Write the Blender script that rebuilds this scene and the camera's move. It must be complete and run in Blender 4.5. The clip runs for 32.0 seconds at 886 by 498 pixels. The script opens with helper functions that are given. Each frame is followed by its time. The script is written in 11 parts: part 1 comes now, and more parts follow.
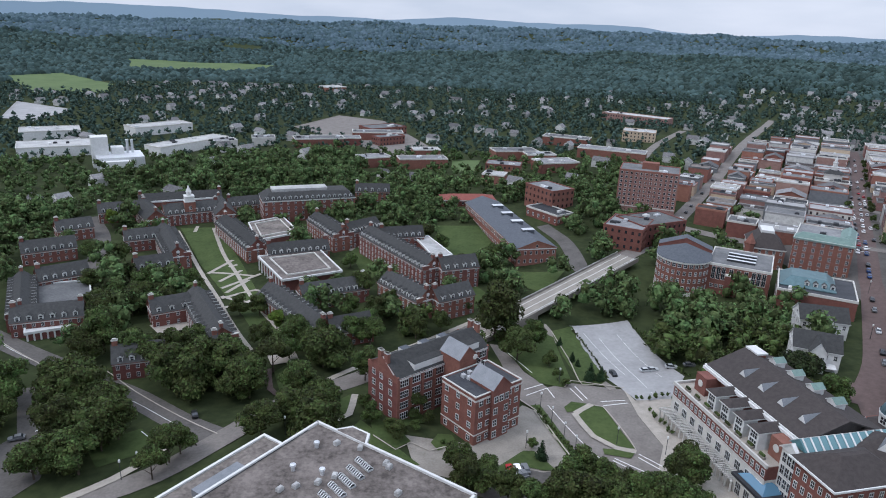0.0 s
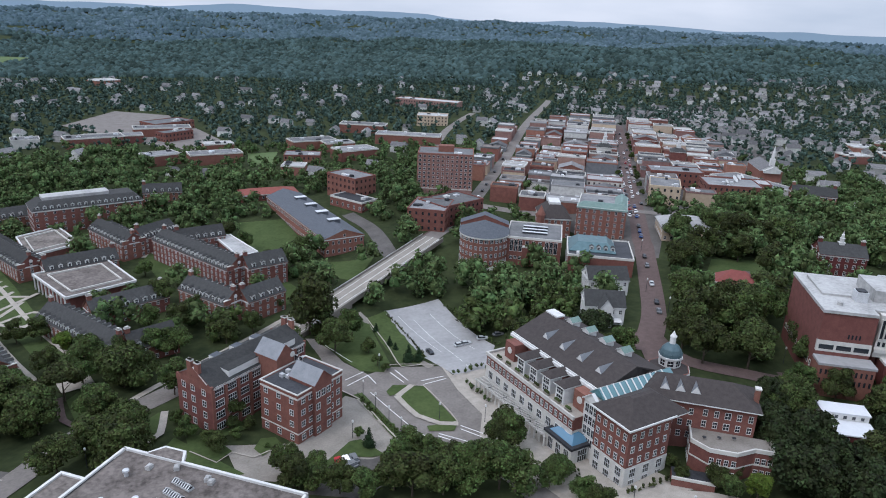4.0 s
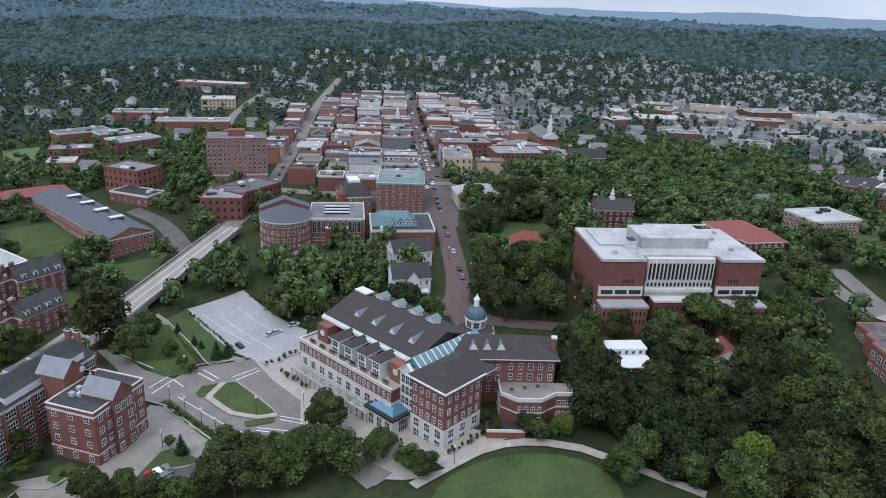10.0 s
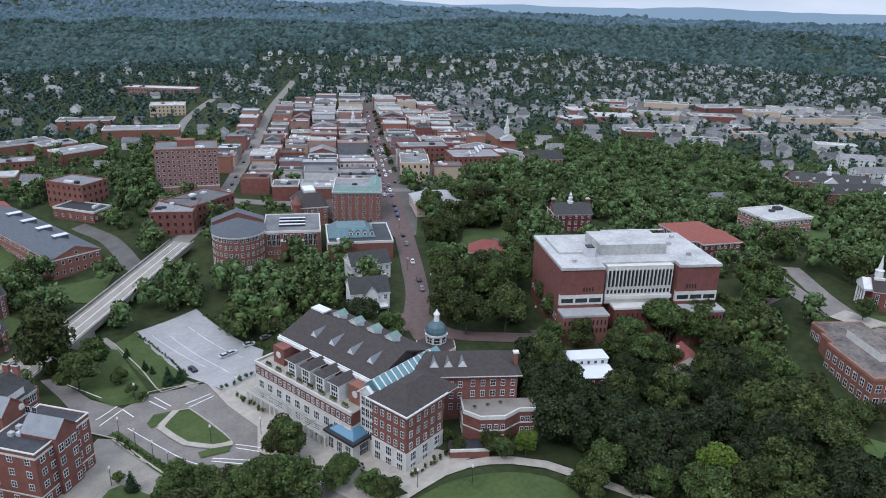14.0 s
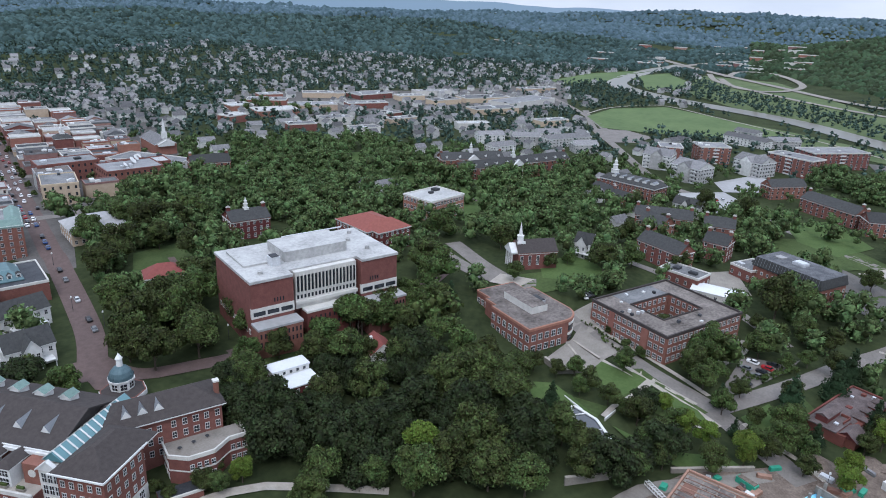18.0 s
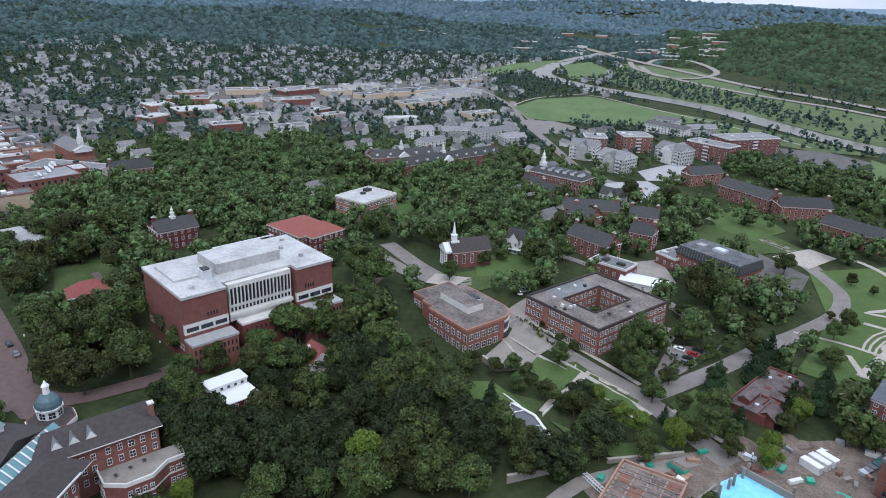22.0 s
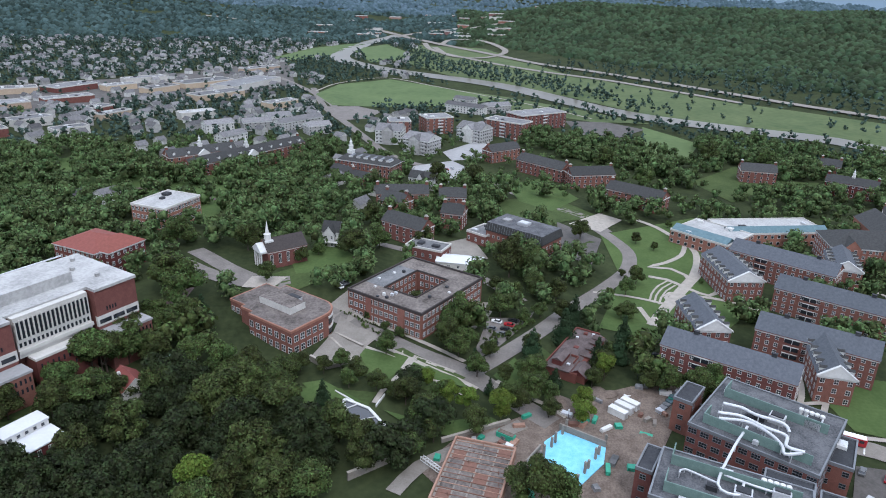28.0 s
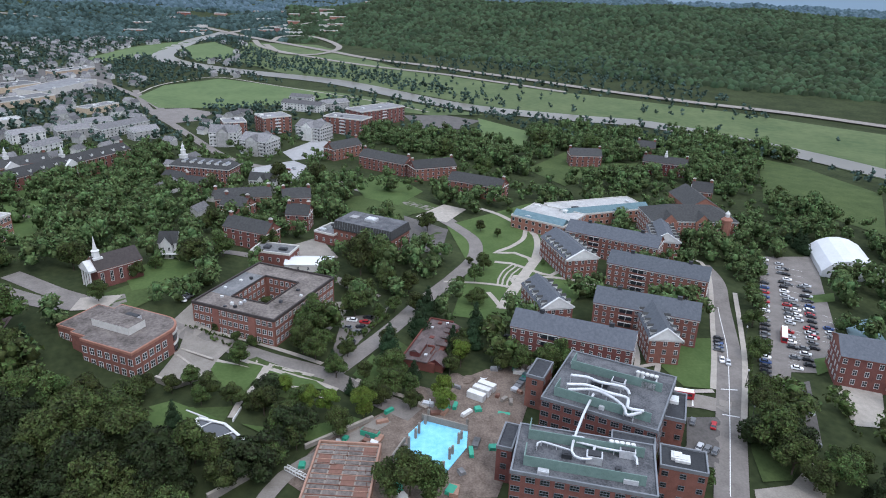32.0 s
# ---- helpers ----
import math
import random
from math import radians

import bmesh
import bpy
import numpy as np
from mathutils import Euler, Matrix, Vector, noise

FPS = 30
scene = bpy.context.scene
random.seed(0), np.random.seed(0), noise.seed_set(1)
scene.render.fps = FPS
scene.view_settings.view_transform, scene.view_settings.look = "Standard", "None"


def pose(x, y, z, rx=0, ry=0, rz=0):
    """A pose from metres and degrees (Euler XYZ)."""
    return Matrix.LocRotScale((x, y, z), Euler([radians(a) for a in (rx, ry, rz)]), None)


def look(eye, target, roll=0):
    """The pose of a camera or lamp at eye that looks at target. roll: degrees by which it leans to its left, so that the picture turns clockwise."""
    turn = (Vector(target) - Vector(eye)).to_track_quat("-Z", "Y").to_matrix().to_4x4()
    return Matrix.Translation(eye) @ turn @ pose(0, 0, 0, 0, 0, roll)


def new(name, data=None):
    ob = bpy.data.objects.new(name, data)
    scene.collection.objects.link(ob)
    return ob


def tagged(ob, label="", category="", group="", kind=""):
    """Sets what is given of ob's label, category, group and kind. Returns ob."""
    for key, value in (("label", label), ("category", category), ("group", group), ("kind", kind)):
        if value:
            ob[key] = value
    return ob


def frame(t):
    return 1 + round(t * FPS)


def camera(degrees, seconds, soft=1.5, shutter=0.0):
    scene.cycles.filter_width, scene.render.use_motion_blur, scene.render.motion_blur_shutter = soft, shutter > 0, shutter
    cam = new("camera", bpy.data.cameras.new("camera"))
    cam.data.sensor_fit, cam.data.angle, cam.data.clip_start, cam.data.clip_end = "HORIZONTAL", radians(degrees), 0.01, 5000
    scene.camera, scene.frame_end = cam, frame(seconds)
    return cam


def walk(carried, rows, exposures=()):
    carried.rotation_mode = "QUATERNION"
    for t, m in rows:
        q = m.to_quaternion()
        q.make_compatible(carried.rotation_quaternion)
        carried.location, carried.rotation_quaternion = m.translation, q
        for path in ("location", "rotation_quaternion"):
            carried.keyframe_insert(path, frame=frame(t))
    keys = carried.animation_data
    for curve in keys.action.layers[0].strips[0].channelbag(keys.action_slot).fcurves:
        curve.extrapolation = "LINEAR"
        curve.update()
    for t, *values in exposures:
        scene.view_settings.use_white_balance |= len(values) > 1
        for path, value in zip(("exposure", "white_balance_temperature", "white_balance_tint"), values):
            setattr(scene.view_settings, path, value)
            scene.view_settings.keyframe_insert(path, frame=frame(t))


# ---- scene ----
# ---- camera: seconds, place, then azimuth from the y axis, dip and lean in degrees ----
cam = camera(65.29, 32.0, soft=1.0)
FLIGHT = (
    (0.0, -0.22, -4.93, 123.95, 0.08, 18.40, 2.53),
    (0.5, -0.04, -4.94, 124.08, 2.34, 18.39, 2.51),
    (1.0, -0.02, -4.82, 124.12, 5.31, 18.38, 2.53),
    (1.5, -0.13, -4.64, 124.05, 8.58, 18.34, 2.50),
    (2.0, -0.36, -4.31, 124.03, 11.03, 18.39, 2.55),
    (2.5, -0.44, -4.16, 123.98, 12.58, 18.44, 2.53),
    (3.0, -0.52, -4.11, 123.99, 13.94, 18.51, 2.55),
    (3.5, -0.55, -4.04, 124.03, 15.50, 18.59, 2.57),
    (5.5, -0.26, -3.91, 124.10, 20.00, 18.96, 2.51),
    (6.0, -0.14, -4.02, 124.16, 21.47, 19.03, 2.50),
    (6.5, 0.01, -4.02, 124.19, 23.63, 19.11, 2.53),
    (7.0, 0.06, -3.89, 124.23, 25.37, 19.19, 2.53),
    (7.5, 0.14, -3.86, 124.25, 26.87, 19.29, 2.49),
    (8.0, 0.29, -3.85, 124.30, 28.04, 19.39, 2.50),
    (8.5, 0.38, -3.91, 124.30, 29.07, 19.51, 2.52),
    (9.0, 0.38, -4.02, 124.34, 30.11, 19.59, 2.48),
    (9.5, 0.41, -4.20, 124.24, 31.82, 19.65, 2.51),
    (10.0, 0.47, -4.18, 124.16, 33.71, 19.71, 2.51),
    (10.5, 0.73, -3.71, 124.10, 34.46, 20.09, 2.57),
    (11.0, 1.49, -2.47, 124.10, 34.62, 20.18, 2.54),
    (11.5, 2.55, -1.06, 124.15, 34.63, 19.58, 2.33),
    (12.0, 3.54, -0.20, 124.22, 34.45, 19.44, 1.98),
    (12.5, 4.11, 0.01, 124.69, 35.01, 19.68, 1.94),
    (13.0, 4.51, 0.08, 125.66, 35.21, 19.87, 1.80),
    (13.5, 4.80, 0.12, 126.78, 35.47, 19.85, 1.83),
    (15.5, 5.10, 0.73, 131.15, 48.49, 19.73, 2.48),
    (16.0, 5.16, 0.85, 132.22, 53.03, 19.74, 2.63),
    (16.5, 5.04, 0.77, 133.24, 57.52, 19.76, 2.61),
    (17.0, 5.05, 0.80, 134.12, 62.83, 19.71, 2.63),
    (17.5, 5.15, 0.97, 134.83, 63.85, 19.79, 2.46),
    (18.0, 5.17, 1.09, 135.51, 64.52, 19.90, 2.32),
    (18.5, 5.08, 1.28, 136.22, 64.98, 20.01, 2.32),
    (19.0, 4.92, 1.44, 137.02, 65.37, 20.12, 2.30),
    (19.5, 4.81, 1.48, 137.74, 65.69, 20.24, 2.23),
    (20.0, 4.80, 1.49, 138.35, 67.01, 20.29, 2.14),
    (20.5, 4.93, 1.60, 138.84, 68.04, 20.35, 2.11),
    (21.0, 5.01, 1.63, 139.46, 68.44, 20.43, 2.01),
    (21.5, 5.02, 1.56, 140.29, 68.81, 20.50, 1.94),
    (22.0, 5.13, 1.53, 141.06, 70.36, 20.55, 1.93),
    (22.5, 5.43, 1.51, 141.80, 73.17, 20.59, 1.96),
    (23.0, 5.63, 1.48, 142.56, 75.78, 20.67, 1.96),
    (23.5, 5.87, 1.42, 143.32, 78.39, 20.75, 2.04),
    (24.0, 6.12, 1.44, 143.95, 80.15, 20.86, 2.05),
    (24.5, 6.24, 1.43, 144.44, 81.00, 20.97, 1.96),
    (25.0, 6.22, 1.40, 144.68, 81.66, 21.11, 1.93),
    (25.5, 6.22, 1.47, 144.76, 82.20, 21.21, 1.85),
    (26.0, 6.17, 1.43, 144.69, 83.07, 21.27, 1.82),
    (26.5, 6.29, 1.43, 144.62, 84.36, 21.30, 1.83),
    (28.5, 6.34, 1.47, 144.85, 86.81, 21.53, 1.70),
    (29.0, 6.33, 1.42, 144.98, 87.23, 21.59, 1.68),
    (29.5, 6.38, 1.38, 145.04, 88.43, 21.63, 1.71),
    (30.0, 6.53, 1.37, 144.95, 91.57, 21.56, 1.86),
    (30.5, 6.57, 1.30, 144.89, 93.18, 21.55, 1.86),
    (31.0, 6.61, 1.29, 144.92, 95.33, 21.53, 1.88),
    (31.5, 6.59, 1.27, 144.98, 97.56, 21.46, 1.99),
    (32.0, 6.61, 1.26, 145.04, 99.75, 21.41, 2.04),
)


def gimbal(x, y, z, azimuth, dip, lean):
    a, d = radians(azimuth), radians(dip)
    way = Vector((math.sin(a) * math.cos(d), math.cos(a) * math.cos(d), -math.sin(d)))
    return look(Vector((x, y, z)), Vector((x, y, z)) + way * 100, lean)


walk(cam, [(row[0], gimbal(*row[1:])) for row in FLIGHT], exposures=((0.0, 0.2, 6000, 15), (17.0, 0.36, 5850, 14), (32.0, 0.43, 5950, 15)))


# ---- light: a bright overcast sky with a weak, wide sun behind the cloud ----
world = bpy.data.worlds.new("overcast_sky")
scene.world = world
world.use_nodes = True
wn = world.node_tree.nodes
wl = world.node_tree.links
sky = wn.new("ShaderNodeTexSky")
sky.sky_type, sky.sun_disc = "NISHITA", False
sky.sun_elevation, sky.sun_rotation = radians(52), radians(250)
sky.air_density, sky.dust_density, sky.ozone_density = 1.0, 4.0, 1.0
cloud_map = wn.new("ShaderNodeTexCoord")
cloud_scale = wn.new("ShaderNodeMapping")
cloud_scale.inputs["Scale"].default_value = (1.6, 1.6, 7.0)
cloud = wn.new("ShaderNodeTexNoise")
cloud.inputs["Scale"].default_value, cloud.inputs["Detail"].default_value = 2.2, 5.0
cloud_tone = wn.new("ShaderNodeValToRGB")
cloud_tone.color_ramp.elements[0].position, cloud_tone.color_ramp.elements[0].color = 0.35, (6.6, 7.5, 8.5, 1)
cloud_tone.color_ramp.elements[1].position, cloud_tone.color_ramp.elements[1].color = 0.68, (9.0, 9.6, 10.3, 1)
sky_mix = wn.new("ShaderNodeMixRGB")
sky_mix.inputs["Fac"].default_value = 0.86
background = wn["Background"]
background.inputs["Strength"].default_value = 0.1
wl.new(cloud_map.outputs["Generated"], cloud_scale.inputs["Vector"])
wl.new(cloud_scale.outputs["Vector"], cloud.inputs["Vector"])
wl.new(cloud.outputs["Fac"], cloud_tone.inputs["Fac"])
wl.new(sky.outputs["Color"], sky_mix.inputs["Color1"])
up = wn.new("ShaderNodeSeparateXYZ")
rise = wn.new("ShaderNodeMapRange")
rise.inputs["From Min"].default_value, rise.inputs["From Max"].default_value = 0.05, 1.0
rise.inputs["To Min"].default_value, rise.inputs["To Max"].default_value = 0.82, 2.0
deep = wn.new("ShaderNodeVectorMath")
deep.operation = "SCALE"
wl.new(cloud_map.outputs["Generated"], up.inputs["Vector"])
wl.new(up.outputs["Z"], rise.inputs["Value"])
wl.new(rise.outputs["Result"], deep.inputs["Scale"])
wl.new(cloud_tone.outputs["Color"], deep.inputs[0])
wl.new(deep.outputs["Vector"], sky_mix.inputs["Color2"])
wl.new(sky_mix.outputs["Color"], background.inputs["Color"])

sun = new("sun", bpy.data.lights.new("sun", "SUN"))
sun.data.energy, sun.data.angle, sun.data.color = 1.1, radians(14), (1.0, 0.96, 0.9)
sun.matrix_basis = look((0, 0, 400), (-math.sin(radians(250)) * math.cos(radians(52)) * 100, -math.cos(radians(250)) * math.cos(radians(52)) * 100, 400 - 100 * math.sin(radians(52))))

# ---- materials ----
def material(name, low, high, scale=0.4, rough=0.85, metal=0.0, detail=4.0, bump=0.0, fine=0.0, contrast=(0.3, 0.7), vary=0.0, island=0.0, gloss=0.2):
    """A procedural surface: two tones mixed by noise at two scales, in metres of the object's own space."""
    m = bpy.data.materials.new(name)
    m.use_nodes = True
    n, l = m.node_tree.nodes, m.node_tree.links
    shader = n["Principled BSDF"]
    shader.inputs["Roughness"].default_value, shader.inputs["Metallic"].default_value = rough, metal
    shader.inputs["Specular IOR Level"].default_value = gloss
    at = n.new("ShaderNodeNewGeometry")
    broad, grain = n.new("ShaderNodeTexNoise"), n.new("ShaderNodeTexNoise")
    broad.inputs["Scale"].default_value, broad.inputs["Detail"].default_value = scale, detail
    grain.inputs["Scale"].default_value, grain.inputs["Detail"].default_value = scale * 7.3, 3.0
    l.new(at.outputs["Position"], broad.inputs["Vector"])
    l.new(at.outputs["Position"], grain.inputs["Vector"])
    add = n.new("ShaderNodeMath")
    add.operation = "MULTIPLY_ADD"
    add.inputs[1].default_value = 0.45
    l.new(grain.outputs["Fac"], add.inputs[0])
    half = n.new("ShaderNodeMath")
    half.operation = "MULTIPLY"
    half.inputs[1].default_value = 0.55
    l.new(broad.outputs["Fac"], half.inputs[0])
    l.new(half.outputs[0], add.inputs[2])
    ramp = n.new("ShaderNodeValToRGB")
    ramp.color_ramp.elements[0].position, ramp.color_ramp.elements[0].color = contrast[0], (*low, 1)
    ramp.color_ramp.elements[1].position, ramp.color_ramp.elements[1].color = contrast[1], (*high, 1)
    l.new(add.outputs[0], ramp.inputs["Fac"])
    colour = ramp.outputs["Color"]
    for amount, source in ((vary, "object"), (island, "piece")):
        if not amount:
            continue
        hsv, spread, hue = n.new("ShaderNodeHueSaturation"), n.new("ShaderNodeMapRange"), n.new("ShaderNodeMapRange")
        spread.inputs["To Min"].default_value, spread.inputs["To Max"].default_value = 1 - amount, 1 + amount
        hue.inputs["To Min"].default_value, hue.inputs["To Max"].default_value = 0.5 - amount * 0.06, 0.5 + amount * 0.05
        chance = n.new("ShaderNodeObjectInfo").outputs["Random"] if source == "object" else at.outputs["Random Per Island"]
        l.new(chance, spread.inputs["Value"])
        l.new(chance, hue.inputs["Value"])
        l.new(spread.outputs["Result"], hsv.inputs["Value"])
        l.new(hue.outputs["Result"], hsv.inputs["Hue"])
        l.new(colour, hsv.inputs["Color"])
        colour = hsv.outputs["Color"]
    l.new(colour, shader.inputs["Base Color"])
    if bump:
        relief = n.new("ShaderNodeBump")
        relief.inputs["Strength"].default_value, relief.inputs["Distance"].default_value = bump, fine or 0.1
        l.new(grain.outputs["Fac"], relief.inputs["Height"])
        l.new(relief.outputs["Normal"], shader.inputs["Normal"])
    return m


BRICK = material("red_brick", (0.118, 0.05, 0.04), (0.195, 0.086, 0.068), 0.5, 0.9, bump=0.3, fine=0.05, vary=0.14)
BRICK_DARK = material("dark_red_brick", (0.085, 0.03, 0.026), (0.14, 0.047, 0.039), 0.5, 0.9, bump=0.3, fine=0.05, vary=0.2)
BRICK_ROSE = material("worn_rose_brick", (0.17, 0.1, 0.088), (0.27, 0.165, 0.145), 0.4, 0.9, vary=0.25)
BRICK_PALE = material("pale_brown_brick", (0.18, 0.08, 0.06), (0.26, 0.125, 0.095), 0.5, 0.9, vary=0.15)
TAN = material("tan_stone", (0.32, 0.25, 0.18), (0.45, 0.36, 0.27), 0.5, 0.9, vary=0.15)
STONE = material("pale_limestone", (0.38, 0.37, 0.345), (0.54, 0.525, 0.49), 0.4, 0.85, vary=0.06)
WHITE = material("white_paint", (0.44, 0.44, 0.43), (0.6, 0.6, 0.585), 0.6, 0.6, vary=0.06)
CREAM = material("pale_siding", (0.26, 0.26, 0.25), (0.5, 0.5, 0.48), 0.5, 0.7, vary=0.35, island=0.35)
SLATE = material("dark_grey_shingle", (0.026, 0.027, 0.027), (0.058, 0.058, 0.057), 0.9, 0.88, bump=0.3, fine=0.05, vary=0.18)
SLATE_BLUE = material("blue_grey_shingle", (0.055, 0.061, 0.072), (0.1, 0.11, 0.125), 0.9, 0.8, bump=0.3, fine=0.05, vary=0.08)
LODGE_ROOF = material("mauve_brown_roofing", (0.06, 0.046, 0.044), (0.13, 0.104, 0.1), 0.35, 0.9, contrast=(0.36, 0.62), bump=0.3, fine=0.06)
SHINGLE_BROWN = material("brown_grey_shingle", (0.033, 0.028, 0.027), (0.062, 0.053, 0.05), 0.9, 0.85, bump=0.3, fine=0.05)
SHINGLE_HOUSE = material("house_shingle", (0.07, 0.07, 0.073), (0.19, 0.185, 0.185), 0.7, 0.85, vary=0.45, island=0.5)
RED_ROOF = material("red_tile_roof", (0.14, 0.045, 0.038), (0.22, 0.07, 0.058), 0.8, 0.8, vary=0.1)
MEMBRANE_WHITE = material("white_roof_membrane", (0.2, 0.2, 0.196), (0.38, 0.378, 0.368), 0.12, 0.75, contrast=(0.28, 0.6), vary=0.06)
MEMBRANE_GREY = material("grey_roof_membrane", (0.08, 0.083, 0.088), (0.2, 0.2, 0.2), 0.15, 0.85, vary=0.35)
MEMBRANE_DARK = material("black_roof_membrane", (0.02, 0.022, 0.026), (0.055, 0.057, 0.062), 0.2, 0.75, vary=0.2)
ROOF_SLATE_GREY = material("weathered_grey_roof", (0.045, 0.047, 0.052), (0.11, 0.112, 0.118), 0.25, 0.85, contrast=(0.38, 0.6), vary=0.1)
MEMBRANE_BROWN = material("stained_brown_roof", (0.055, 0.047, 0.042), (0.18, 0.157, 0.142), 0.13, 0.9, contrast=(0.34, 0.62), vary=0.1)
COPPER = material("green_copper", (0.1, 0.155, 0.14), (0.17, 0.245, 0.222), 0.7, 0.6, vary=0.12)
TEAL = material("blue_green_metal_roof", (0.07, 0.12, 0.135), (0.13, 0.2, 0.22), 0.6, 0.45, 0.3, vary=0.1)
ZINC = material("grey_standing_seam", (0.13, 0.14, 0.15), (0.21, 0.22, 0.235), 0.5, 0.5, 0.3, vary=0.1)
METAL = material("galvanised_metal", (0.45, 0.46, 0.48), (0.68, 0.69, 0.7), 1.5, 0.4, 0.5, vary=0.1)
CONCRETE = material("pale_concrete", (0.15, 0.136, 0.118), (0.25, 0.228, 0.2), 0.25, 0.9, bump=0.2, fine=0.03, vary=0.08)
PAVING = material("pale_paving", (0.235, 0.212, 0.182), (0.37, 0.338, 0.295), 0.5, 0.9, bump=0.2, fine=0.03)
LOT = material("weathered_pale_asphalt", (0.215, 0.213, 0.212), (0.325, 0.322, 0.32), 0.09, 0.85, bump=0.2, fine=0.02)
ASPHALT = material("asphalt", (0.06, 0.056, 0.052), (0.118, 0.109, 0.101), 0.16, 0.9, bump=0.2, fine=0.02)
ROADWAY = material("worn_grey_road", (0.115, 0.103, 0.093), (0.195, 0.177, 0.162), 0.16, 0.9, bump=0.2, fine=0.02)
BRIDGE_ROAD = material("pale_worn_bridge_road", (0.18, 0.163, 0.14), (0.27, 0.247, 0.215), 0.2, 0.9, bump=0.2, fine=0.02)
BRICK_ROAD = material("brick_street", (0.075, 0.054, 0.05), (0.13, 0.092, 0.084), 0.5, 0.9, bump=0.4, fine=0.04)
PAINT_LINE = material("white_road_paint", (0.5, 0.5, 0.48), (0.75, 0.75, 0.73), 2.0, 0.7)
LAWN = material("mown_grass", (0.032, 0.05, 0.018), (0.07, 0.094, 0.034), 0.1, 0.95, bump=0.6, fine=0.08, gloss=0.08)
# LAWN once more, with a sunlit brightness put into its colour
LAWN_LIGHT = material("mown_grass_painted_sunlit", (0.045, 0.075, 0.024), (0.08, 0.115, 0.04), 0.1, 0.95, bump=0.5, fine=0.08, gloss=0.08)
FIELD = material("sports_field_grass", (0.058, 0.092, 0.034), (0.1, 0.138, 0.054), 0.02, 0.95)
MEADOW = material("river_meadow", (0.048, 0.076, 0.028), (0.098, 0.122, 0.052), 0.02, 0.95)
SOIL = material("bare_soil", (0.06, 0.044, 0.036), (0.2, 0.16, 0.13), 0.22, 0.95, bump=0.5, fine=0.1)
WATER = material("brown_river_water", (0.085, 0.078, 0.06), (0.12, 0.11, 0.086), 0.02, 0.32, gloss=0.22)
BARK = material("bark", (0.045, 0.035, 0.026), (0.09, 0.07, 0.055), 3.0, 0.95)
LEAF = material("broad_leaves", (0.014, 0.022, 0.007), (0.07, 0.093, 0.027), 0.3, 0.7, contrast=(0.34, 0.66), vary=0.36, island=0.6, gloss=0.12)
# a darker copy of LEAF: the wood's deep shade put into the colour
LEAF_SHADED = material("shaded_broad_leaves", (0.006, 0.0095, 0.004), (0.031, 0.043, 0.0145), 0.25, 0.7, contrast=(0.34, 0.66), island=0.6, gloss=0.12)
LEAF_BRIGHT = material("yellow_green_leaves", (0.036, 0.06, 0.01), (0.11, 0.155, 0.026), 0.4, 0.75, vary=0.15, island=0.45, gloss=0.1)
NEEDLE = material("conifer_needles", (0.012, 0.024, 0.011), (0.03, 0.05, 0.024), 0.5, 0.8, vary=0.2, island=0.3, gloss=0.05)
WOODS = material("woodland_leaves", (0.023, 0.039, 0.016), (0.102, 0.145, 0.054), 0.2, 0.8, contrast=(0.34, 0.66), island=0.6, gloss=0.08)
# distance haze is put into this leaf colour as blue
WOODS_HILL = material("hazed_hill_leaves", (0.017, 0.032, 0.03), (0.055, 0.086, 0.08), 0.02, 0.85, island=0.5, gloss=0.05)
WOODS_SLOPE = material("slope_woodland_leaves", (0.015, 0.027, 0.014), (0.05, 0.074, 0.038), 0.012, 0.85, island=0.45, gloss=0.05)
# paler and bluer still: the haze of the farthest woods, painted in
WOODS_FAR = material("hazed_far_leaves", (0.04, 0.067, 0.08), (0.086, 0.127, 0.148), 0.006, 0.9, island=0.3, gloss=0.05)
# a thinner haze, mixed into the colour of the outer town trees
WOODS_TOWN = material("hazed_town_leaves", (0.02, 0.037, 0.03), (0.07, 0.106, 0.084), 0.1, 0.8, island=0.55, gloss=0.06)
FLOOR = material("woodland_floor", (0.017, 0.023, 0.011), (0.046, 0.058, 0.025), 0.05, 0.95, bump=0.6, fine=0.3, gloss=0.05)
TARP = material("blue_tarpaulin", (0.12, 0.4, 0.6), (0.26, 0.58, 0.76), 0.5, 0.5)
TIMBER = material("new_timber", (0.2, 0.115, 0.085), (0.34, 0.21, 0.155), 0.6, 0.8)
RUST = material("rusty_steel", (0.11, 0.06, 0.045), (0.19, 0.1, 0.075), 1.0, 0.8)
GREEN_PAINT = material("green_plastic", (0.03, 0.22, 0.14), (0.05, 0.3, 0.2), 1.0, 0.5)
RUBBER = material("black_rubber", (0.012, 0.012, 0.012), (0.025, 0.025, 0.025), 2.0, 0.8)
TENT = material("white_fabric", (0.48, 0.49, 0.51), (0.58, 0.59, 0.6), 0.2, 0.6)
CAR_PAINTS = [material("car_paint_" + w, c, tuple(min(1, k * 1.1) for k in c), 0.5, 0.3) for w, c in (
    ("white", (0.7, 0.7, 0.7)), ("silver", (0.4, 0.41, 0.42)), ("black", (0.02, 0.02, 0.022)), ("grey", (0.12, 0.125, 0.13)), ("red", (0.3, 0.02, 0.025)), ("blue", (0.03, 0.06, 0.16)))]


def glass_material(name, tint, rough):
    m = bpy.data.materials.new(name)
    m.use_nodes = True
    shader = m.node_tree.nodes["Principled BSDF"]
    shader.inputs["Base Color"].default_value = (*tint, 1)
    shader.inputs["Roughness"].default_value = rough
    shader.inputs["Specular IOR Level"].default_value = 0.8
    return m


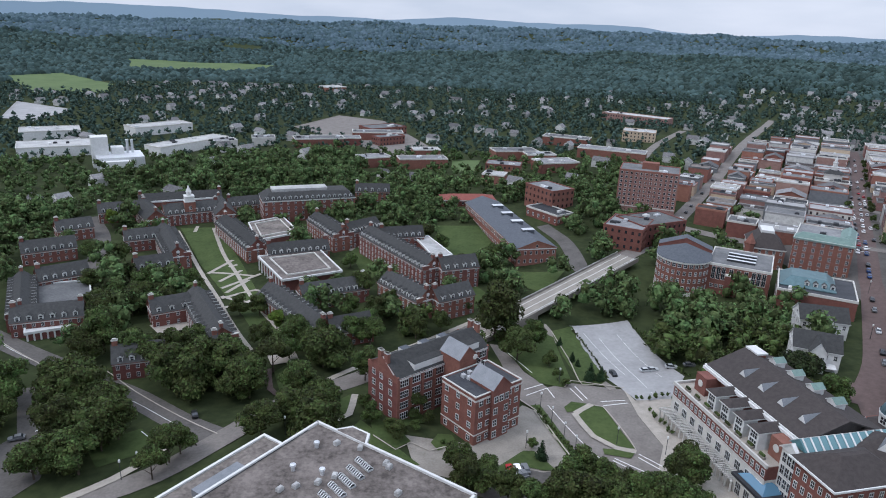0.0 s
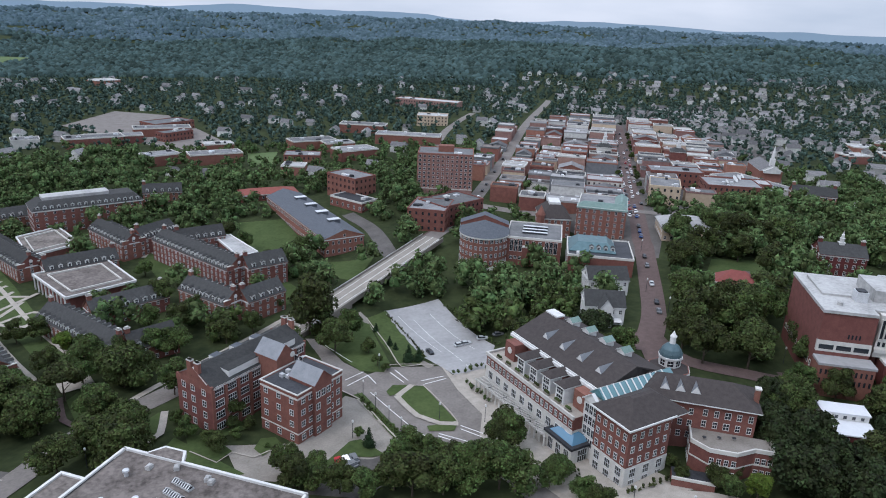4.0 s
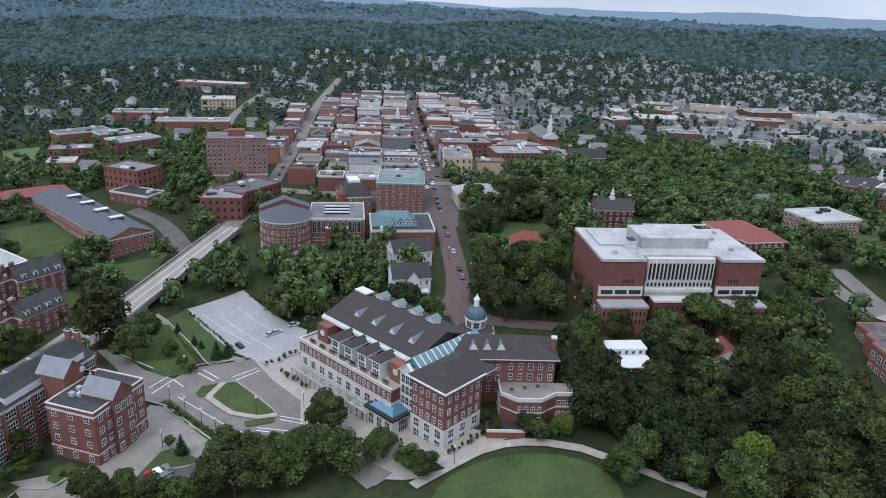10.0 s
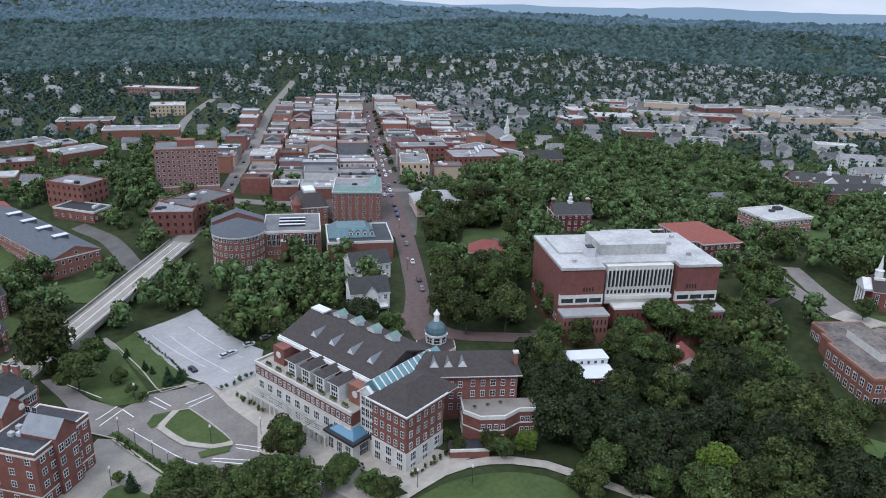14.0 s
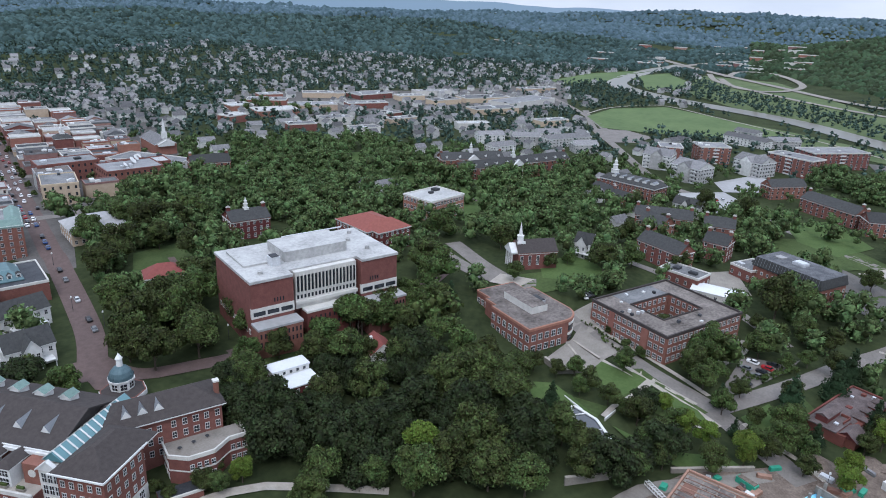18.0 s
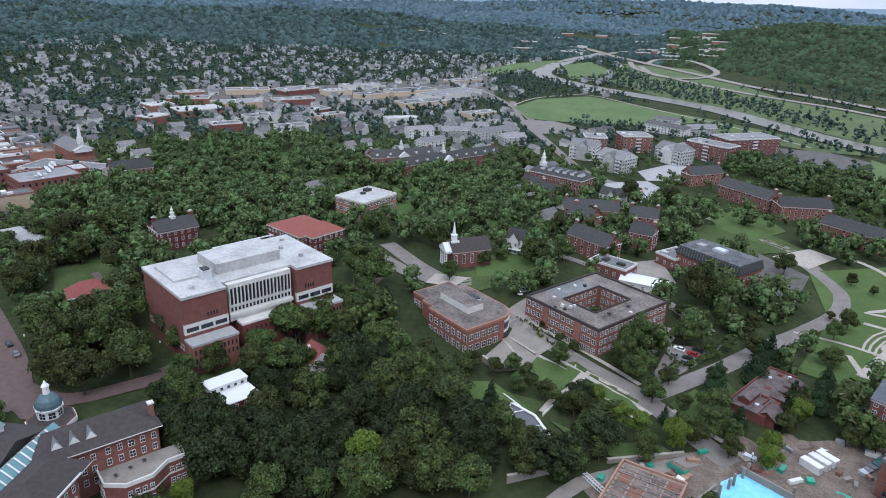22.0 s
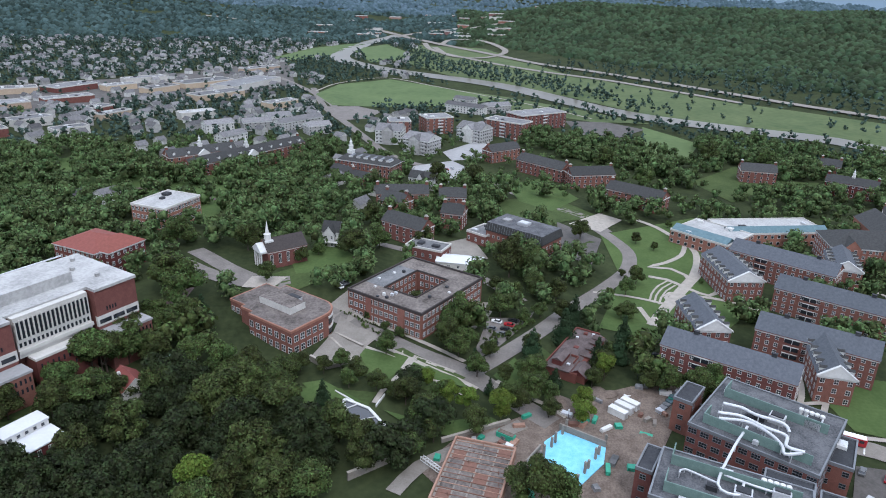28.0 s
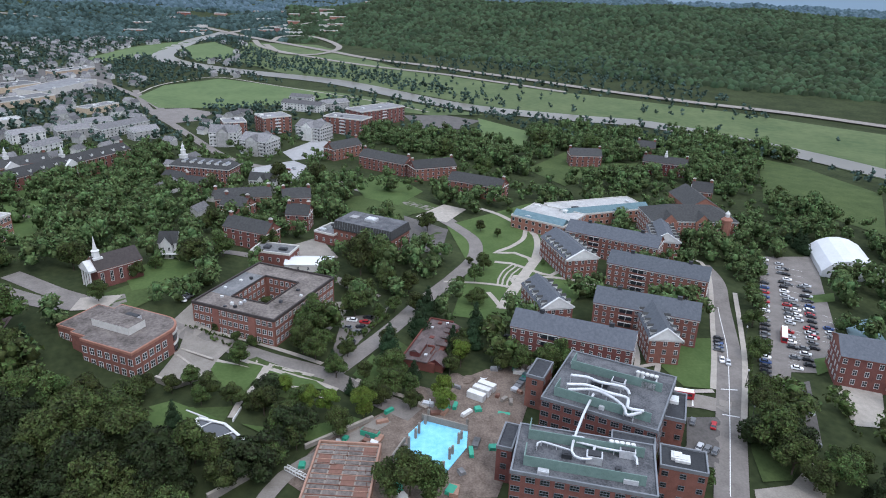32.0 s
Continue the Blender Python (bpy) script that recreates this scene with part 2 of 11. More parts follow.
GLASS = glass_material("dark_window_glass", (0.02, 0.024, 0.03), 0.12)
GLASS_TEAL = glass_material("teal_roof_glazing", (0.07, 0.17, 0.19), 0.4)
DOME_METAL = material("blue_grey_dome_metal", (0.05, 0.085, 0.1), (0.09, 0.135, 0.15), 0.8, 0.5, 0.2)


# ---- terrain: guessed heights in metres at spots fitted to the camera's view, and the hills round the valley ----
SPOTS_NORTH = (
    (73, 246, 1), (55, 184, 4), (5, 173, 4), (-92, 294, 1), (-157, 401, 2), (-167, 254, 1), (-102, 198, 2), (-30, 146, 7), (-268, 531, 2),
    (-551, 1549, 6), (-75, 646, 6), (35, 339, 2), (-19, 267, 2), (88, 325, 12), (114, 282, 10), (127, 435, 15), (139, 284, 13), (30, 495, 8),
    (-36, 490, 6), (85, 296, 3), (167, 258, 15), (140, 194, 18), (209, 316, 20), (378, 635, 17), (208, 235, 21), (188, 157, 14), (439, 480, 15),
    (717, 571, 6),
)
SPOTS_SOUTH = (
    (910, 458, 3), (171, 108, 6), (86, 154, 4), (114, 109, 6), (141, 166, 18), (301, 136, 19), (225, 69, 10), (250, 28, 9), (283, 95, 18),
    (873, 395, 2), (230, 0, 9), (166, 79, 5), (435, 7, 8), (546, 63, 6), (231, -87, 7), (296, -81, 6), (187, -28, 8), (190, -133, 6),
    (272, -214, 3), (296, -262, 2), (360, -211, 4), (501, -25, 4), (906, 194, -1), (609, -475, -3), (162, -56, 8), (1228, -114, -2), (536, -189, 2),
)
SPOTS = SPOTS_NORTH + SPOTS_SOUTH
HILLS = (  # azimuth, distance, height, half-depth, half-length
    (-30, 2700, 55, 600, 1500), (-8, 2900, 62, 500, 900), (18, 2500, 50, 600, 700), (31, 1650, 62, 420, 480),
    (45, 2500, 70, 700, 900), (58, 2500, 74, 620, 800), (70, 2900, 66, 700, 700), (100, 2150, 78, 480, 520),
    (112, 2000, 80, 560, 640), (126, 2000, 78, 700, 800), (88, 4200, 70, 500, 1200), (15, 4300, 40, 600, 2400),
)
SPOT_XY, SPOT_Z = np.array([s[:2] for s in SPOTS], float), np.array([s[2] for s in SPOTS], float)


def fbm(x, y, scale):
    """Smooth noise of two octaves from sums of waves, about -1 to 1."""
    u, v = x / scale, y / scale
    return (0.55 * np.sin(1.7 * u + 1.3 * np.sin(0.9 * v + 0.4)) * np.cos(1.3 * v - 0.8 * np.sin(1.1 * u))
            + 0.3 * np.sin(3.9 * u + 2.1 * v + 1.7) * np.cos(3.3 * v - 1.4 * u + 0.6) + 0.15 * np.sin(7.3 * u - 5.1 * v) * np.cos(6.1 * v + 2.0))


def smooth(a, b, x):
    k = np.clip((x - a) / (b - a), 0, 1)
    return k * k * (3 - 2 * k)


def ground_z(x, y):
    """The height of the ground, for numbers or arrays."""
    x, y = np.asarray(x, float), np.asarray(y, float)
    num, den = 0.0, 0.0
    for (sx, sy), sz in zip(SPOT_XY, SPOT_Z):
        w = ((x - sx) ** 2 + (y - sy) ** 2 + 24 ** 2) ** -2.0
        num, den = num + w * sz, den + w
    r = np.hypot(x, y)
    low = 1 - smooth(700, 1300, r)
    z = num / den * low + (1 - low) * 2.0
    hills = 0.0
    for az, dist, high, deep, long_ in HILLS:
        a = math.radians(az)
        u = x * math.sin(a) + y * math.cos(a) - dist
        v = x * math.cos(a) - y * math.sin(a)
        hills = hills + (high * np.exp(-(u / deep) ** 2 - (v / long_) ** 2)) ** 4
    z = z + hills ** 0.25 + smooth(3000, 4500, r) * 40 + smooth(1300, 2600, r) * (fbm(x, y, 240) * 20 + fbm(y, x, 110) * 6)
    return z


# ---- building blocks ----
from mathutils import geometry

rng = random.Random(7)
TAKEN = []  # footprints that no tree or house may stand on: centre, half sizes, angle


class Shape:
    """Collects faces of several materials into one mesh."""

    def __init__(self):
        self.v, self.f, self.m = [], [], []

    def poly(self, points, mat=0):
        i = len(self.v)
        self.v.extend(points)
        self.f.append(tuple(range(i, i + len(points))))
        self.m.append(mat)
        return self

    def box(self, x0, x1, y0, y1, z0, z1, mat=0, top=None, bottom=True):
        i = len(self.v)
        self.v.extend([(x0, y0, z0), (x1, y0, z0), (x1, y1, z0), (x0, y1, z0), (x0, y0, z1), (x1, y0, z1), (x1, y1, z1), (x0, y1, z1)])
        faces = [(0, 1, 5, 4), (1, 2, 6, 5), (2, 3, 7, 6), (3, 0, 4, 7), (4, 5, 6, 7)] + ([(3, 2, 1, 0)] if bottom else [])
        for k, q in enumerate(faces):
            self.f.append(tuple(i + a for a in q))
            self.m.append(top if (k == 4 and top is not None) else mat)
        return self

    def prism(self, outline, z0, z1, mat=0, top=None):
        n, i = len(outline), len(self.v)
        self.v.extend([(x, y, z0) for x, y in outline] + [(x, y, z1) for x, y in outline])
        for a in range(n):
            b = (a + 1) % n
            self.f.append((i + a, i + b, i + n + b, i + n + a))
            self.m.append(mat)
        self.f.append(tuple(range(i + n, i + 2 * n)))
        self.m.append(mat if top is None else top)
        return self

    def gable(self, x0, x1, y0, y1, z0, rise, along="x", mat=0, end=0, over=0.4, thick=0.25):
        """A pitched roof with eaves, its end walls of material end."""
        if along == "y":
            s = Shape().gable(y0, y1, -x1, -x0, z0, rise, "x", mat, end, over, thick)
            i = len(self.v)
            self.v.extend([(-b, a, c) for a, b, c in s.v])
            self.f.extend([tuple(i + k for k in q) for q in s.f])
            self.m.extend(s.m)
            return self
        ym, drop = (y0 + y1) / 2, over * rise / ((y1 - y0) / 2)
        a, b, e = x0 - over, x1 + over, z0 - drop
        for up in (thick,):
            self.poly([(a, y0 - over, e + up), (b, y0 - over, e + up), (b, ym, z0 + rise + up), (a, ym, z0 + rise + up)], mat)
            self.poly([(b, y1 + over, e + up), (a, y1 + over, e + up), (a, ym, z0 + rise + up), (b, ym, z0 + rise + up)], mat)
        self.poly([(b, y0 - over, e), (a, y0 - over, e), (a, ym, z0 + rise), (b, ym, z0 + rise)], end)
        self.poly([(a, y1 + over, e), (b, y1 + over, e), (b, ym, z0 + rise), (a, ym, z0 + rise)], end)
        for y, s in ((y0 - over, 1), (y1 + over, -1)):
            self.poly([(a, y, e), (b, y, e), (b, y, e + thick), (a, y, e + thick)][::s], end)
        for x, s in ((a, -1), (b, 1)):
            self.poly([(x, y0 - over, e), (x, y0 - over, e + thick), (x, ym, z0 + rise + thick), (x, ym, z0 + rise)][::s], end)
            self.poly([(x, y1 + over, e), (x, ym, z0 + rise), (x, ym, z0 + rise + thick), (x, y1 + over, e + thick)][::s], end)
        for x, s in ((x0, -1), (x1, 1)):
            self.poly([(x, y0, z0), (x, ym, z0 + rise), (x, y1, z0)][::s], end)
        return self

    def hip(self, x0, x1, y0, y1, z0, rise, run=None, mat=0, edge=1, over=0.5, flat=None):
        """A hipped roof; run is the horizontal depth of its slopes, the rest on top is flat."""
        x0, x1, y0, y1 = x0 - over, x1 + over, y0 - over, y1 + over
        half = min(x1 - x0, y1 - y0) / 2
        r = min(run or half, half * 0.999)
        self.box(x0, x1, y0, y1, z0 - 0.35, z0, edge)
        i = len(self.v)
        self.v.extend([(x0, y0, z0 + .01), (x1, y0, z0 + .01), (x1, y1, z0 + .01), (x0, y1, z0 + .01), (x0 + r, y0 + r, z0 + rise), (x1 - r, y0 + r, z0 + rise), (x1 - r, y1 - r, z0 + rise), (x0 + r, y1 - r, z0 + rise)])
        for q in ((0, 1, 5, 4), (1, 2, 6, 5), (2, 3, 7, 6), (3, 0, 4, 7)):
            self.f.append(tuple(i + a for a in q))
            self.m.append(mat)
        self.f.append((i + 4, i + 5, i + 6, i + 7))
        self.m.append(mat if flat is None else flat)
        return self

    def lathe(self, profile, n=12, x=0, y=0, mat=0, turn=0.0):
        i = len(self.v)
        for r, z in profile:
            self.v.extend([(x + r * math.cos(turn + 2 * math.pi * k / n), y + r * math.sin(turn + 2 * math.pi * k / n), z) for k in range(n)])
        for j in range(len(profile) - 1):
            for k in range(n):
                a, b = i + j * n + k, i + j * n + (k + 1) % n
                self.f.append((a, b, b + n, a + n))
                self.m.append(mat)
        j = i + (len(profile) - 1) * n
        self.f.append(tuple(range(j, j + n)))
        self.m.append(mat)
        return self

    def mesh(self, name, *mats):
        me = bpy.data.meshes.new(name)
        me.from_pydata(self.v, [], self.f)
        for m in mats:
            me.materials.append(m)
        me.polygons.foreach_set("material_index", self.m)
        me.update()
        return me


def part(name, shape, mats, parent, label="", at=None):
    """One mesh under a thing; shape may be a mesh that others share."""
    me = shape if isinstance(shape, bpy.types.Mesh) else shape.mesh(name, *(mats if isinstance(mats, (list, tuple)) else (mats,)))
    ob = new(name, me)
    ob.parent = parent
    if at is not None:
        ob.matrix_basis = at
    return tagged(ob, label)


def wall_line(s, points, z0, z1, thick, mat=0, cap=None):
    """Straight lengths of wall from point to point."""
    for (x0, y0), (x1, y1) in zip(points[:-1], points[1:]):
        n = math.hypot(x1 - x0, y1 - y0) or 1
        a, b = -(y1 - y0) / n * thick / 2, (x1 - x0) / n * thick / 2
        s.prism([(x0 - a, y0 - b), (x1 - a, y1 - b), (x1 + a, y1 + b), (x0 + a, y0 + b)], z0, z1, mat, cap)
    return s


def thing(name, x, y, z, turn, label, category, group="", kind=""):
    ob = new(name)
    ob.matrix_basis = pose(x, y, z, 0, 0, turn)
    ob.empty_display_size = 0.5
    return tagged(ob, label, category, group, kind)


def take(x, y, length, width, turn, margin=2.0):
    TAKEN.append((x, y, length / 2 + margin, width / 2 + margin, math.radians(turn)))


def free(xs, ys, extra=0.0):
    """Which of the spots lie on no footprint."""
    ok = np.ones(len(xs), bool)
    for x, y, a, b, turn in TAKEN:
        dx, dy = xs - x, ys - y
        u, v = dx * math.cos(turn) + dy * math.sin(turn), -dx * math.sin(turn) + dy * math.cos(turn)
        ok &= ~((abs(u) < a + extra) & (abs(v) < b + extra))
    return ok


WINDOWS = {}


def window_mesh(w, h, trim=WHITE, bars=1):
    """A sash window as one joined piece: proud frame and bars round recessed dark panes; it faces -y."""
    key = (round(w, 2), round(h, 2), trim.name, bars)
    if key not in WINDOWS:
        t, b = 0.09, 0.03
        xs = [-w / 2 - t, -w / 2]
        for k in range(bars):
            x = -w / 2 + w * (k + 1) / (bars + 1)
            xs += [x - b, x + b]
        xs += [w / 2, w / 2 + t]
        zs = [-t * 1.4, 0, h / 2 - b, h / 2 + b, h, h + t * 1.4] if bars else [-t * 1.4, 0, h, h + t * 1.4]
        s, index = Shape(), {}

        def corner(i, j, deep):
            k = (i, j, deep)
            if k not in index:
                index[k] = len(s.v)
                s.v.append((xs[i], (-0.14, -0.03, 0.0)[deep], zs[j]))
            return index[k]

        def face(corners, mat):
            s.f.append(tuple(corner(*c) for c in corners))
            s.m.append(mat)

        nx, nz = len(xs) - 1, len(zs) - 1
        pane = {(i, j) for i in range(1, nx, 2) for j in range(1, nz, 2)}
        for i in range(nx):
            for j in range(nz):
                d = 1 if (i, j) in pane else 0
                face([(i, j, d), (i + 1, j, d), (i + 1, j + 1, d), (i, j + 1, d)], d)
                if d:
                    for p, q in (((i, j), (i + 1, j)), ((i + 1, j), (i + 1, j + 1)), ((i + 1, j + 1), (i, j + 1)), ((i, j + 1), (i, j))):
                        face([(*p, 0), (*q, 0), (*q, 1), (*p, 1)], 0)
        rim = [(i, 0) for i in range(nx)] + [(nx, j) for j in range(nz)] + [(i, nz) for i in range(nx, 0, -1)] + [(0, j) for j in range(nz, 0, -1)]
        for p, q in zip(rim, rim[1:] + rim[:1]):
            face([(*p, 2), (*q, 2), (*q, 0), (*p, 0)], 0)
        WINDOWS[key] = s.mesh("window", trim, GLASS)
    return WINDOWS[key]


def face_poses(length, width, face):
    """Origin pose and span of a wall: f front, b back, l left, r right; its outside is -y."""
    return {"f": (pose(0, -width / 2, 0), length), "b": (pose(0, width / 2, 0, 0, 0, 180), length),
            "l": (pose(-length / 2, 0, 0, 0, 0, -90), width), "r": (pose(length / 2, 0, 0, 0, 0, 90), width)}[face]


def windows(parent, length, width, faces, z0, storeys, step, w, h, spacing, trim=WHITE, bars=1, margin=1.6):
    """Windows on the named faces: one part each, or one part a row on blocks far from the flight."""
    far = math.hypot(parent.location.x, parent.location.y) > 440
    me = window_mesh(w, h, trim, 0 if far else bars)
    for face in faces:
        m, span = face_poses(length, width, face)
        n = max(1, int((span - 2 * margin) / spacing) + 1)
        gap = (span - 2 * margin) / max(1, n - 1) if n > 1 else 0
        for k in range(storeys):
            spots = [-span / 2 + margin + i * gap if n > 1 else 0 for i in range(n)]
            z = z0 + k * step + step * 0.28
            if far:
                row = Shape()
                for x in spots:
                    row.box(x - w / 2 - .12, x + w / 2 + .12, -0.05, 0.02, -0.16, h + .16, 1)
                    row.box(x - w / 2, x + w / 2, -0.1, -0.05, 0, h, 0)
                part("window_row", row, (GLASS, trim), parent, at=m @ pose(0, 0, z))
            else:
                for x in spots:
                    part("window", me, None, parent, at=m @ pose(x, 0, z))


DORMER = Shape().box(-0.85, 0.85, 0, 2.4, 0, 1.9, 0).gable(-0.85, 0.85, 0, 2.4, 1.9, 0.6, "y", 2, 0, 0.2, 0.12)
DORMER.poly([(-0.5, -0.03, 0.35), (0.5, -0.03, 0.35), (0.5, -0.03, 1.7), (-0.5, -0.03, 1.7)], 1)
DORMER.box(-0.5, 0.5, -0.07, 0.0, 0.98, 1.06, 0)
DORMER = DORMER.mesh("dormer", WHITE, GLASS, SLATE)


def building(name, label, category, x, y, z, length, width, turn, h, storeys=3, roof="flat", wall=BRICK, cover=MEMBRANE_GREY, faces="flr", win=(1.1, 1.7, 3.2),
             trim=WHITE, rise=3.5, dormers="", chimneys=0, units=2, group="", bars=1, below=6.0, band=True, run=None, stone=0.0):
    """A house block: local x runs along the front, which faces -y; h is the height of the eaves."""
    ob = thing(name, x, y, z, turn, label, category, group)
    take(x, y, length, width, turn)
    l, w = length / 2, width / 2
    part("wall", Shape().box(-l, l, -w, w, -below, h, 0), wall, ob)
    step = h / storeys
    if stone:
        part("stone_base", Shape().box(-l - 0.06, l + 0.06, -w - 0.06, w + 0.06, -below, stone, 0), STONE, ob, "pale limestone ground floor")
    if roof == "flat":
        s = Shape()
        for a, b, c, d in ((-l - .15, l + .15, -w - .15, -w + .35), (-l - .15, l + .15, w - .35, w + .15), (-l - .15, -l + .35, -w + .35, w - .35), (l - .35, l + .15, -w + .35, w - .35)):
            s.box(a, b, c, d, h - 0.5, h + 0.6, 0)
        part("parapet", s, STONE if trim is WHITE else trim, ob)
        part("roof", Shape().box(-l + .3, l - .3, -w + .3, w - .3, h, h + 0.08, 0), cover, ob)
        for k in range(units):
            a, b, c = rng.uniform(0.8, 2.2), rng.uniform(0.8, 1.8), rng.uniform(0.7, 1.6)
            if l - a > 2 and w - b > 1.6:
                p, q = rng.uniform(-l + a + 1, l - a - 1), rng.uniform(-w + b + .8, w - b - .8)
                part("roof_unit", Shape().box(p - a, p + a, q - b, q + b, h, h + c, 0).box(p - a * .6, p + a * .6, q - b * .6, q + b * .6, h + c, h + c + .2, 0), rng.choice((METAL, WHITE, MEMBRANE_DARK)), ob)
    elif roof in ("gable", "gable_y"):
        part("roof", Shape().gable(-l, l, -w, w, h, rise, "x" if roof == "gable" else "y", 0, 1), (cover, wall), ob)
    elif roof == "hip":
        part("roof", Shape().hip(-l, l, -w, w, h, rise, run, 0, 1), (cover, trim), ob)
    if band and roof != "flat":
        s = Shape()
        for a, b, c, d in ((-l - .18, l + .18, -w - .18, -w), (-l - .18, l + .18, w, w + .18), (-l - .18, -l, -w, w), (l, l + .18, -w, w)):
            s.box(a, b, c, d, h - 0.75, h - 0.2, 0)
        part("cornice", s, trim, ob)
    if win:
        windows(ob, length, width, faces, 0, storeys, step, win[0], win[1], win[2], trim, bars)
        if roof in ("gable", "gable_y") and rise > 2.6:
            for face in faces:
                if (face in "lr") == (roof == "gable"):
                    m, span = face_poses(length, width, face)
                    part("attic_window", window_mesh(1.0, 1.2, trim, 0), None, ob, at=m @ pose(0, 0, h + 0.5))
    for face in dormers:
        m, span = face_poses(length, width, face)
        n = max(1, int((span - 4) / 3.1))
        for i in range(n):
            part("dormer", DORMER, None, ob, at=m @ pose(-span / 2 + 2.6 + (span - 5.2) * i / max(1, n - 1), 0.35, h + 0.1))
    for k in range(chimneys):
        side = (-1, 1)[k % 2]
        if roof == "gable_y":
            at = pose(0, side * (w - 0.9) * -1, h + rise * 0.6)
        else:
            at = pose(side * (l - 0.9), 0, h + rise * 0.6)
        part("chimney", Shape().box(-0.9, 0.9, -0.6, 0.6, -1, 2.6 + rise * 0.25, 0).box(-1.05, 1.05, -0.75, 0.75, 2.3 + rise * 0.25, 2.6 + rise * 0.25, 1).box(-0.6, 0.6, -0.3, 0.3, 2.6 + rise * 0.25, 3.1 + rise * 0.25, 1), (wall, STONE), ob, at=at)
    return ob


# ---- ground, roads and lawns ----
def stretch_axis(lo, hi, core_lo, core_hi, step, growth):
    inner = list(np.arange(core_lo, core_hi + 0.1, step))
    up, s = [core_hi], step
    while up[-1] < hi:
        s *= growth
        up.append(up[-1] + s)
    down, s = [core_lo], step
    while down[-1] > lo:
        s *= growth
        down.append(down[-1] - s)
    return np.array(down[:0:-1] + inner + up[1:])


def sheet(name, xs, ys, mat, kind="structure", label="", category="ground"):
    gx, gy = np.meshgrid(xs, ys)
    gz = ground_z(gx.ravel(), gy.ravel())
    verts = np.column_stack([gx.ravel(), gy.ravel(), gz])
    nx, ny = len(xs), len(ys)
    a = (np.arange(ny - 1)[:, None] * nx + np.arange(nx - 1)[None]).ravel()
    return raw_mesh(name, verts, np.column_stack([a, a + 1, a + nx + 1, a + nx]), mat, label, category, kind)


def raw_mesh(name, verts, faces, mat, label, category, kind, smooth_shade=True):
    """One object from arrays of vertices and of faces with equal numbers of corners."""
    me = bpy.data.meshes.new(name)
    n, c = faces.shape
    me.vertices.add(len(verts))
    me.vertices.foreach_set("co", np.asarray(verts, np.float32).ravel())
    me.loops.add(n * c)
    me.loops.foreach_set("vertex_index", faces.astype(np.int32).ravel())
    me.polygons.add(n)
    me.polygons.foreach_set("loop_start", np.arange(0, n * c, c, dtype=np.int32))
    if smooth_shade:
        me.polygons.foreach_set("use_smooth", np.ones(n, bool))
    me.materials.append(mat)
    me.update(calc_edges=True)
    return tagged(new(name, me), label, category, kind=kind)


def drape(points, cell=9.0):
    """Triangles of a polygon, cut small enough to lie on the ground."""
    flat = [Vector((x, y, 0)) for x, y in points]
    tris = [tuple((flat[i].x, flat[i].y) for i in t) for t in geometry.tessellate_polygon([flat])]
    done = []
    while tris:
        t = tris.pop()
        e = [math.dist(t[i], t[(i + 1) % 3]) for i in range(3)]
        k = e.index(max(e))
        if e[k] <= cell:
            done.append(t)
            continue
        a, b, c = t[k], t[(k + 1) % 3], t[(k + 2) % 3]
        m = ((a[0] + b[0]) / 2, (a[1] + b[1]) / 2)
        tris += [(a, m, c), (m, b, c)]
    return done


def area(name, points, mat, lift, label, category, keep=True, cell=9.0, edge=0.0):
    """A sheet of grass or paving on the ground, with a skirt below its rim."""
    tris = drape(points, cell)
    index, verts, faces = {}, [], []
    for t in tris:
        ids = []
        for x, y in t:
            k = (round(x, 2), round(y, 2))
            if k not in index:
                index[k] = len(verts)
                verts.append((x, y, 0))
            ids.append(index[k])
        (x0, y0), (x1, y1), (x2, y2) = t
        faces.append(ids if (x1 - x0) * (y2 - y0) - (x2 - x0) * (y1 - y0) > 0 else ids[::-1])
    v = np.array(verts)
    v[:, 2] = ground_z(v[:, 0], v[:, 1]) + lift
    if keep:
        p = np.array(points)
        BLOCKED.append(p)
    return raw_mesh(name, v, np.array(faces), mat, label, category, "structure")


BLOCKED = []  # polygons that no scattered tree may stand in
STRIPS = []  # roads: centre lines and half widths


def inside(poly, xs, ys):
    hit = np.zeros(len(xs), bool)
    for (x0, y0), (x1, y1) in zip(poly, np.roll(poly, -1, 0)):
        cross = (y0 > ys) != (y1 > ys)
        with np.errstate(divide="ignore", invalid="ignore"):
            hit ^= cross & (xs < (x1 - x0) * (ys - y0) / (y1 - y0) + x0)
    return hit


def near_line(points, half, xs, ys):
    hit = np.zeros(len(xs), bool)
    for (x0, y0), (x1, y1) in zip(points[:-1], points[1:]):
        dx, dy = x1 - x0, y1 - y0
        t = np.clip(((xs - x0) * dx + (ys - y0) * dy) / (dx * dx + dy * dy + 1e-9), 0, 1)
        hit |= (xs - x0 - t * dx) ** 2 + (ys - y0 - t * dy) ** 2 < half * half
    return hit


def smooth_line(points, step=5.0):
    """A rounded line through the points."""
    p = [Vector((*q[:2], q[2] if len(q) > 2 else 0)) for q in points]
    p = [p[0] * 2 - p[1]] + p + [p[-1] * 2 - p[-2]]
    out = []
    for i in range(1, len(p) - 2):
        n = max(1, int((p[i + 1] - p[i]).length / step))
        for k in range(n):
            t = k / n
            out.append(0.5 * (2 * p[i] + (p[i + 1] - p[i - 1]) * t + (2 * p[i - 1] - 5 * p[i] + 4 * p[i + 1] - p[i + 2]) * t * t + (3 * p[i] - p[i - 1] - 3 * p[i + 1] + p[i + 2]) * t ** 3))
    return out + [p[-2]]


